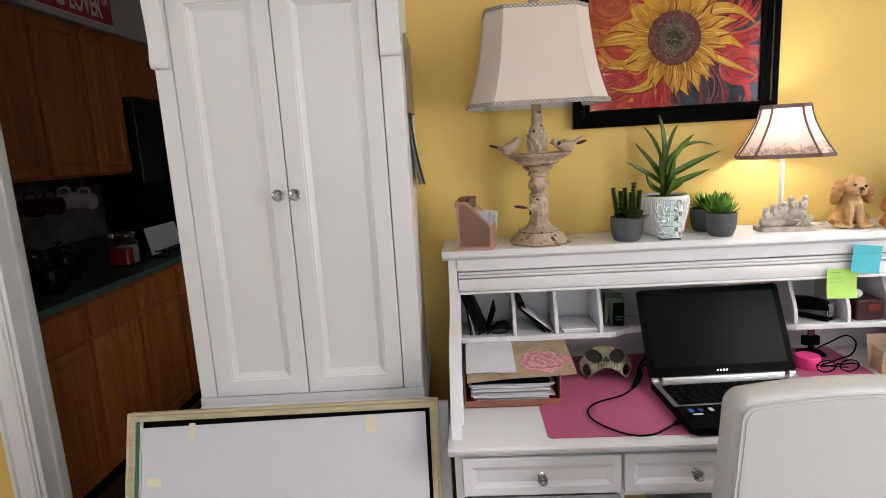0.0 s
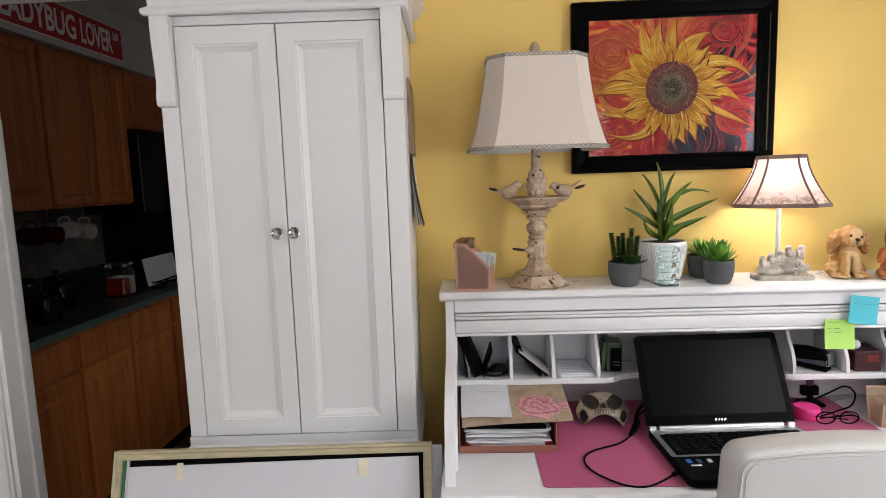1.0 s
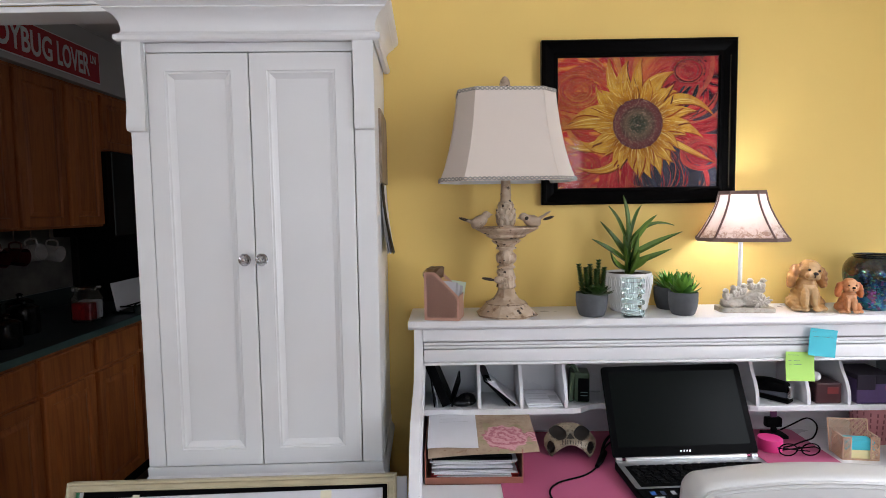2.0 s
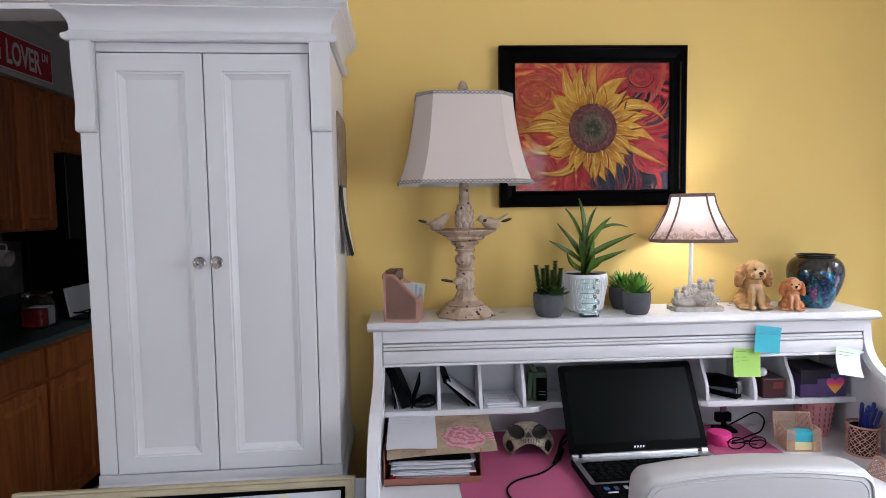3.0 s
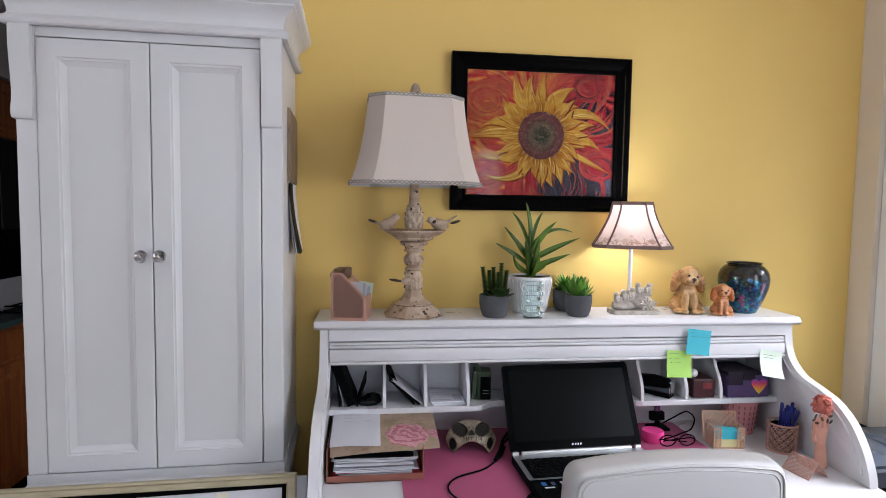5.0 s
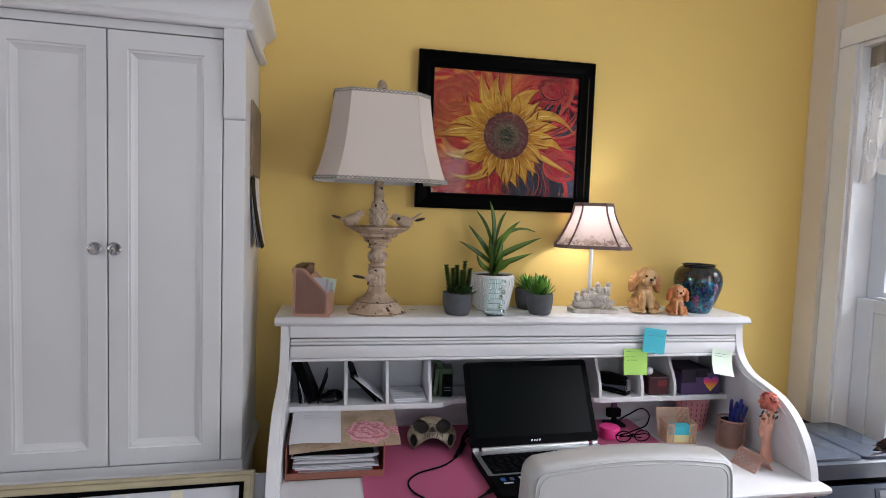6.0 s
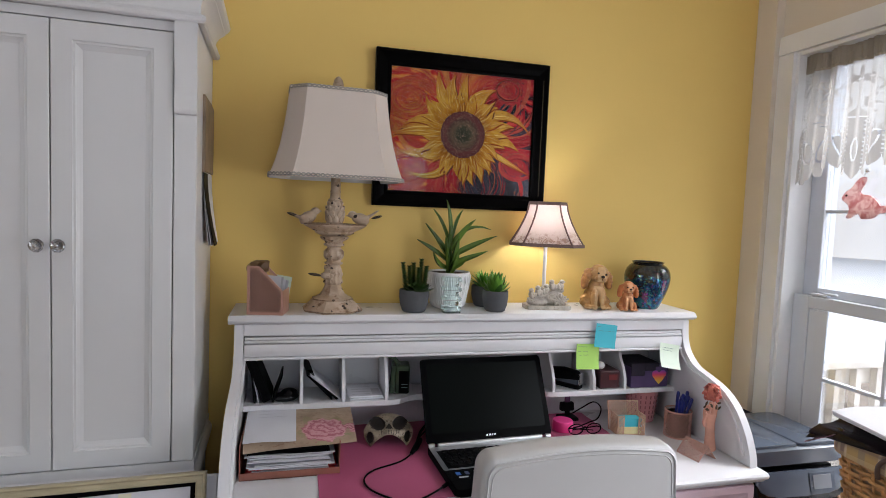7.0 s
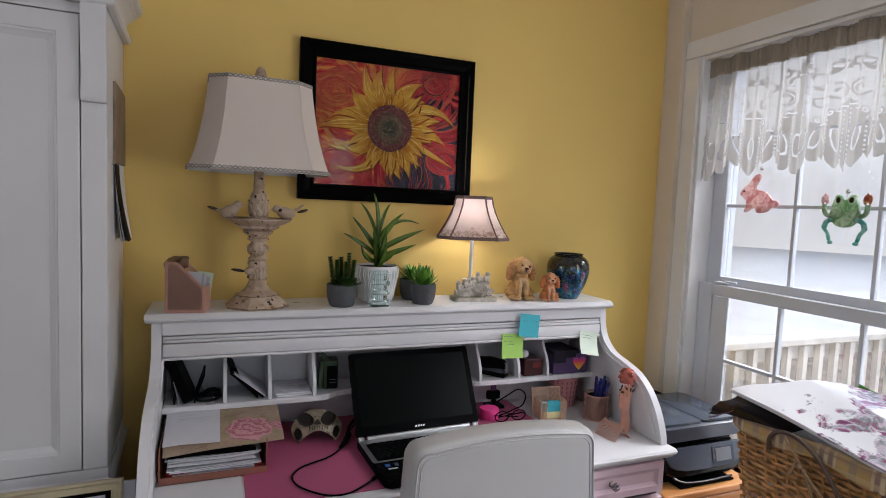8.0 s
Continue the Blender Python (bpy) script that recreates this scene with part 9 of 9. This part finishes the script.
RB = [(0.073, 0.000), (0.066, 0.014), (0.054, 0.027), (0.041, 0.032), (0.034, 0.044), (0.022, 0.060), (0.008, 0.067), (-0.002, 0.064), (0.000, 0.052), (0.010, 0.034), (0.018, 0.020), (0.006, 0.013), (-0.014, 0.010), (-0.034, 0.000), (-0.048, -0.016), (-0.054, -0.026),
      (-0.062, -0.021), (-0.072, -0.028), (-0.071, -0.040), (-0.060, -0.045), (-0.050, -0.041), (-0.042, -0.054), (-0.024, -0.062), (0.002, -0.063), (0.008, -0.057), (0.010, -0.048), (0.022, -0.046), (0.032, -0.056), (0.048, -0.063), (0.054, -0.058), (0.044, -0.046), (0.046, -0.028), (0.052, -0.014), (0.064, -0.010)]
bm = bmesh.new()
prism(bm, outline(RB, 3), "x", -0.004, 0.004, 0.002)
part("body", bm, RABBIT_PINK, rabbit, smooth=40)
bm = bmesh.new()
ball(bm, (-0.005, 0.056, 0.010), (0.0016, 0.0038, 0.0038), sub=2)
part("eye", bm, EYE_DARK, rabbit)
bm = bmesh.new()
tube(bm, smooth_line([(0, 0.004, 0.062), (0, 0.006, 0.072), (0.003, 0.004, 0.078), (0.006, 0.003, 0.084)], 4), 0.0012, 5)
ball(bm, (0.006, 0.003, 0.086), (0.004, 0.007, 0.007), sub=2)
part("hook", bm, CHROME, rabbit, "tiny hook on a clear sucker", smooth=60)
frog = thing("frog_suncatcher", pose(1.862, -0.457, 1.468), "green marbled frog ornament hanging in the window", "ornament")
FR = [(0.0, 0.040), (0.010, 0.046), (0.012, 0.056), (0.026, 0.058), (0.031, 0.046), (0.036, 0.030), (0.041, 0.010), (0.038, -0.012), (0.028, -0.028), (0.012, -0.036), (-0.012, -0.036), (-0.028, -0.028), (-0.038, -0.012), (-0.041, 0.010), (-0.036, 0.030), (-0.031, 0.046), (-0.026, 0.058), (-0.012, 0.056), (-0.010, 0.046)]
bm = bmesh.new()
prism(bm, outline(FR, 2), "x", -0.005, 0.005, 0.002)
part("body", bm, FROG_GREEN, frog, smooth=40)
for s in (-1, 1):
    bm = bmesh.new()
    ball(bm, (-0.006, 0.019 * s, 0.043), (0.002, 0.007, 0.009), sub=2)
    part("eye", bm, EYE_DARK, frog)
    bm = bmesh.new()
    tube(bm, smooth_line([(0, 0.030 * s, -0.014), (0, 0.050 * s, -0.020), (0, 0.057 * s, -0.040), (0, 0.046 * s, -0.056), (0, 0.040 * s, -0.076)], 4), [0.0075] * 9 + [0.0055] * 8, 7)
    ball(bm, (0, 0.037 * s, -0.082), (0.004, 0.009, 0.006), sub=2)
    part("leg", bm, TEAL_GLASS, frog, "teal marbled leg", smooth=60)
    bm = bmesh.new()
    tube(bm, smooth_line([(0, 0.036 * s, -0.004), (0, 0.056 * s, 0.002), (0, 0.062 * s, 0.030)], 4), 0.0070, 7)
    part("upper_foreleg", bm, FROG_GREEN, frog, smooth=60)
    bm = bmesh.new()
    for q, (dy, dz) in enumerate(((-0.006, 0.044), (0.001, 0.050), (0.007, 0.043))):
        ball(bm, (0, 0.060 * s + dy, dz), (0.0045, 0.0055, 0.014), sub=2)
    part("forefoot", bm, AMBER_GLASS if s < 0 else RABBIT_PINK, frog, "warm marbled forefoot", smooth=60)
bm = bmesh.new()
tube(bm, [(0, 0, 0.038), (0.004, 0, 0.058), (0.006, 0, 0.066)], 0.0012, 5)
ball(bm, (0.006, 0, 0.068), (0.004, 0.007, 0.007), sub=2)
part("hook", bm, CHROME, frog, "tiny hook on a clear sucker", smooth=60)

# ---- kitchen seen through the doorway ----
KX = -1.545


def side_front(b, y0, y1, z0, z1, rings, back, face):
    """A moulded front that faces +x; rings of (inset, out)."""
    rows = [[(back, y0, z0), (back, y1, z0), (back, y1, z1), (back, y0, z1)]]
    for d, o in rings:
        rows.append([(face + o, y0 + d, z0 + d), (face + o, y1 - d, z0 + d), (face + o, y1 - d, z1 - d), (face + o, y0 + d, z1 - d)])
    skin(b, rows)


RAISED = [(0.0, 0.014), (0.004, 0.019), (0.045, 0.019), (0.050, 0.010), (0.056, 0.010), (0.075, 0.017), (0.080, 0.017)]
FLAT = [(0.0, 0.014), (0.006, 0.019), (0.016, 0.019)]
for y0, y1 in ((0.335, 0.725), (0.727, 1.082), (1.084, 1.460), (1.462, 1.90)):
    c = thing("base_cabinet", pose(-1.86, (y0 + y1) / 2, 0), "cherry wood kitchen base cabinet with a drawer and panelled door", "kitchen cabinet", "kitchen base cabinets", world_space=True)
    part("carcass", boxes([(-2.16, KX, y0, y1, 0.10, 0.872)], 0.002), CHERRY, c)
    part("toe_kick", boxes([(-2.16, KX - 0.06, y0, y1, 0.0, 0.0995)]), BLACK_MATT, c)
    bm = bmesh.new()
    side_front(bm, y0 + 0.012, y1 - 0.012, 0.722, 0.858, FLAT, KX + 0.0005, KX)
    part("drawer_front", bm, CHERRY, c)
    bm = bmesh.new()
    side_front(bm, y0 + 0.012, y1 - 0.012, 0.115, 0.705, RAISED, KX + 0.0005, KX)
    part("door", bm, CHERRY, c)
bm = bmesh.new()
prism(bm, [(-2.165, 0.874), (-1.53, 0.874), (-1.522, 0.878), (-1.520, 0.892), (-1.522, 0.906), (-1.53, 0.910), (-2.165, 0.910)], "y", 0.334, 1.90)
wt = thing("countertop", pose(-1.84, 1.1, 0.874), "dark teal laminate kitchen countertop with an upstand", "countertop", world_space=True)
part("slab", bm, COUNTER, wt, smooth=30)
part("front_edge", boxes([(-1.5195, -1.517, 0.334, 1.90, 0.877, 0.907)], 0.001), surface("teal edge strip", (0.06, 0.115, 0.11), 0.4, vary=0.2, scale=30), wt, "paler teal edge strip")
part("upstand", boxes([(-2.165, -2.145, 0.334, 1.90, 0.9105, 1.01)], 0.003), COUNTER, wt)
UX = -1.868
for y0, y1, z0 in ((0.335, 0.762, 1.370), (0.764, 1.105, 1.370), (1.107, 1.458, 1.370), (1.460, 1.760, 1.370), (1.762, 2.45, 1.800)):
    c = thing("wall_cabinet", pose(-2.02, (y0 + y1) / 2, z0), "cherry wood kitchen wall cabinet with a panelled door", "kitchen cabinet", "kitchen wall cabinets", world_space=True)
    part("carcass", boxes([(-2.168, UX, y0, y1, z0, 2.133)], 0.002), CHERRY, c)
    bm = bmesh.new()
    side_front(bm, y0 + 0.012, y1 - 0.012, z0 + 0.012, 2.115, RAISED, UX + 0.0005, UX)
    part("door", bm, CHERRY, c)
hood = thing("microwave_oven", pose(-1.98, 2.1, 1.30), "black microwave oven under a wall cabinet", "microwave", world_space=True)
part("body", boxes([(-2.168, -1.80, 1.766, 2.448, 1.31, 1.798)], 0.006), BLACK_GLOSS, hood)
stove = thing("stove", pose(-1.85, 2.2, 0), "black kitchen stove under the hood", "stove", world_space=True)
part("body", boxes([(-2.165, -1.55, 1.905, 2.60, 0.0, 0.905)], 0.006), BLACK_GLOSS, stove)
part("splashback", boxes([(-2.165, -2.12, 1.905, 2.60, 0.906, 1.309)], 0.006), BLACK_GLOSS, stove)
part("oven_handle", boxes([(-1.5495, -1.52, 1.95, 2.55, 0.74, 0.765)], 0.006), BLACK_MATT, stove)
fr_ = thing("refrigerator", pose(-1.8, 3.0, 0), "tall black refrigerator beside the stove", "refrigerator", world_space=True)
part("cabinet", boxes([(-2.165, -1.52, 2.62, 3.29, 0.02, 1.78)], 0.012), BLACK_GLOSS, fr_)
part("door", boxes([(-1.518, -1.46, 2.622, 3.288, 0.06, 1.775)], 0.015), BLACK_GLOSS, fr_)
part("door_handle", boxes([(-1.4595, -1.425, 2.66, 2.685, 0.8, 1.5)], 0.008), BLACK_MATT, fr_)

# the red sign on the soffit
sign = thing("street_sign", pose(-1.829, 1.27, 2.165), "red enamelled street sign with white capital letters", "sign", world_space=True)
part("plate", boxes([(-1.8295, -1.827, 0.80, 1.742, 2.163, 2.338)], 0.004), SIGN_WHITE, sign, "white edged plate")
part("field", boxes([(-1.8268, -1.8255, 0.806, 1.736, 2.169, 2.332)], 0.001), RED_SIGN, sign, "red enamel field")
ROT = Matrix(((0, 0, 1, 0), (1, 0, 0, 0), (0, 1, 0, 0), (0, 0, 0, 1)))


def sign_words(text, y, z, size, width):
    b = lettering(text, size, width)
    part("lettering", b, SIGN_WHITE, sign, "white capitals", at=Matrix.Translation((-1.8245, y, z)) @ ROT)


sign_words("LADYBUG", 0.885, 2.195, 0.158, 0.470)
sign_words("LOVER", 1.392, 2.195, 0.158, 0.255)
sign_words("LN", 1.658, 2.266, 0.060, 0.046)

# mugs on hooks under the cabinet
MUG = [(0.001, 0.0), (0.034, 0.0), (0.038, 0.004), (0.040, 0.05), (0.041, 0.092), (0.0385, 0.092), (0.036, 0.01), (0.001, 0.006)]
mug_white = surface("white mug glaze", (0.46, 0.44, 0.42), 0.25, vary=0.1, scale=40, worn=(0.04, 0.02, 0.02), worn_at=0.56)
mug_red = surface("dark red mug glaze", (0.06, 0.006, 0.008), 0.25, vary=0.2)
for y, mat, tilt, label in ((0.98, mug_red, 92, "dark red mug hanging from a hook"), (1.10, mug_red, 95, "dark red mug hanging from a hook"), (1.21, mug_white, 84, "white patterned mug hanging from a hook"), (1.34, mug_white, 98, "white patterned mug hanging from a hook")):
    mug = thing("mug", pose(-1.93, y, 1.255, 0, tilt, 0), label, "mug", "mugs on hooks")
    b = bmesh.new()
    lathe(b, MUG, 28)
    part("body", b, mat, mug, smooth=50)
    b = bmesh.new()
    tube(b, smooth_line([(-0.038, 0, 0.075), (-0.062, 0, 0.072), (-0.068, 0, 0.045), (-0.058, 0, 0.02), (-0.038, 0, 0.018)], 5), 0.0045, 7)
    part("handle", b, mat, mug, smooth=60)
    b = bmesh.new()
    tube(b, [(-1.885, y, 1.370), (-1.885, y, 1.335), (-1.880, y, 1.318), (-1.870, y, 1.312), (-1.862, y, 1.322)], 0.0022, 6)
    solid("cup_hook", b, LEATHER_STRAP, "small brown cup hook under the cabinet", "hook", None, "cup hooks")

# things on the counter
jar = thing("glass_jar", pose(-1.70, 1.31, 0.910), "square glass jar with red and white sweets", "jar")
b = bmesh.new()
outer = [[(x, y, z) for x, y in rounded(-s, s, -s, s, 0.018)] for s, z in ((0.052, 0.0), (0.056, 0.004), (0.056, 0.12), (0.046, 0.135), (0.046, 0.15))]
inner_ = [[(x, y, z) for x, y in rounded(-s, s, -s, s, 0.016)] for s, z in ((0.043, 0.15), (0.043, 0.134), (0.053, 0.118), (0.053, 0.006))]
skin(b, outer + inner_)
part("glass", b, CLEAR_GLASS, jar, smooth=40)
b = boxes([(-0.050, 0.050, -0.050, 0.0, 0.008, 0.095)], 0.01)
part("red_sweets", b, surface("red sweets", (0.40, 0.02, 0.02), 0.3, vary=0.6, scale=60), jar, "red sweets inside")
b = boxes([(-0.050, 0.050, 0.002, 0.050, 0.008, 0.10)], 0.01)
part("white_packet", b, PAPER, jar, "white packet inside")
b = boxes([(-0.048, 0.048, -0.048, 0.048, 0.1505, 0.172)], 0.008)
part("lid", b, CLEAR_GLASS, jar, smooth=40)
book = thing("open_cookbook", pose(-1.63, 1.62, 0.926, 0, 0, 0), "white open cookbook on a black wire stand", "book")
part("open_page", boxes([(-0.005, 0.005, -0.155, 0.155, 0.0, 0.15)], 0.002), PAPER, book, at=pose(-0.012, 0, 0.002, 0, -10, 0))
stand = thing("wire_stand", pose(-1.61, 1.62, 0.910), "black wire book stand on the counter", "book stand")
b = bmesh.new()
for s in (-1, 1):
    tube(b, smooth_line([(0.045, 0.13 * s, 0.004), (0.048, 0.13 * s, 0.040), (0.050, 0.10 * s, 0.050), (0.050, 0.03 * s, 0.050), (0.046, 0.0, 0.030)], 5), 0.004, 7)
    tube(b, [(0.045, 0.13 * s, 0.004), (-0.03, 0.13 * s, 0.004), (-0.09, 0.11 * s, 0.004)], 0.004, 7)
    tube(b, [(-0.03, 0.13 * s, 0.004), (-0.075, 0.10 * s, 0.16)], 0.004, 7)
tube(b, [(0.045, -0.13, 0.036), (0.045, 0.13, 0.036)], 0.004, 7)
tube(b, [(-0.005, -0.13, 0.036), (-0.005, 0.13, 0.036)], 0.004, 7)
for s in (-1, 1):
    tube(b, [(0.045, 0.13 * s, 0.036), (-0.04, 0.13 * s, 0.036)], 0.004, 7)
part("wire", b, BLACK_MATT, stand, smooth=60)
for y, x, r, h, label in ((0.66, -1.80, 0.085, 0.14, "black lidded pot on the counter"), (0.85, -1.86, 0.075, 0.15, "black lidded canister on the counter"), (1.02, -1.80, 0.060, 0.11, "black lidded canister on the counter"), (0.76, -1.68, 0.055, 0.09, "black lidded canister on the counter"), (1.13, -1.90, 0.055, 0.12, "dark red lidded canister on the counter")):
    t = thing("canister", pose(x, y, 0.910), label, "canister", "counter canisters")
    b = bmesh.new()
    lathe(b, [(0.001, 0), (r * 0.92, 0), (r, 0.006), (r, h - 0.01), (r * 0.96, h)], 28)
    part("body", b, mug_red if "red" in label else BLACK_GLOSS, t, smooth=40)
    b = bmesh.new()
    lathe(b, [(r * 1.02, h + 0.0005), (r * 1.02, h + 0.008), (r * 0.7, h + 0.02), (0.012, h + 0.026), (0.010, h + 0.036), (0.016, h + 0.042), (0.001, h + 0.05)], 28)
    part("lid", b, BLACK_GLOSS, t, smooth=40)
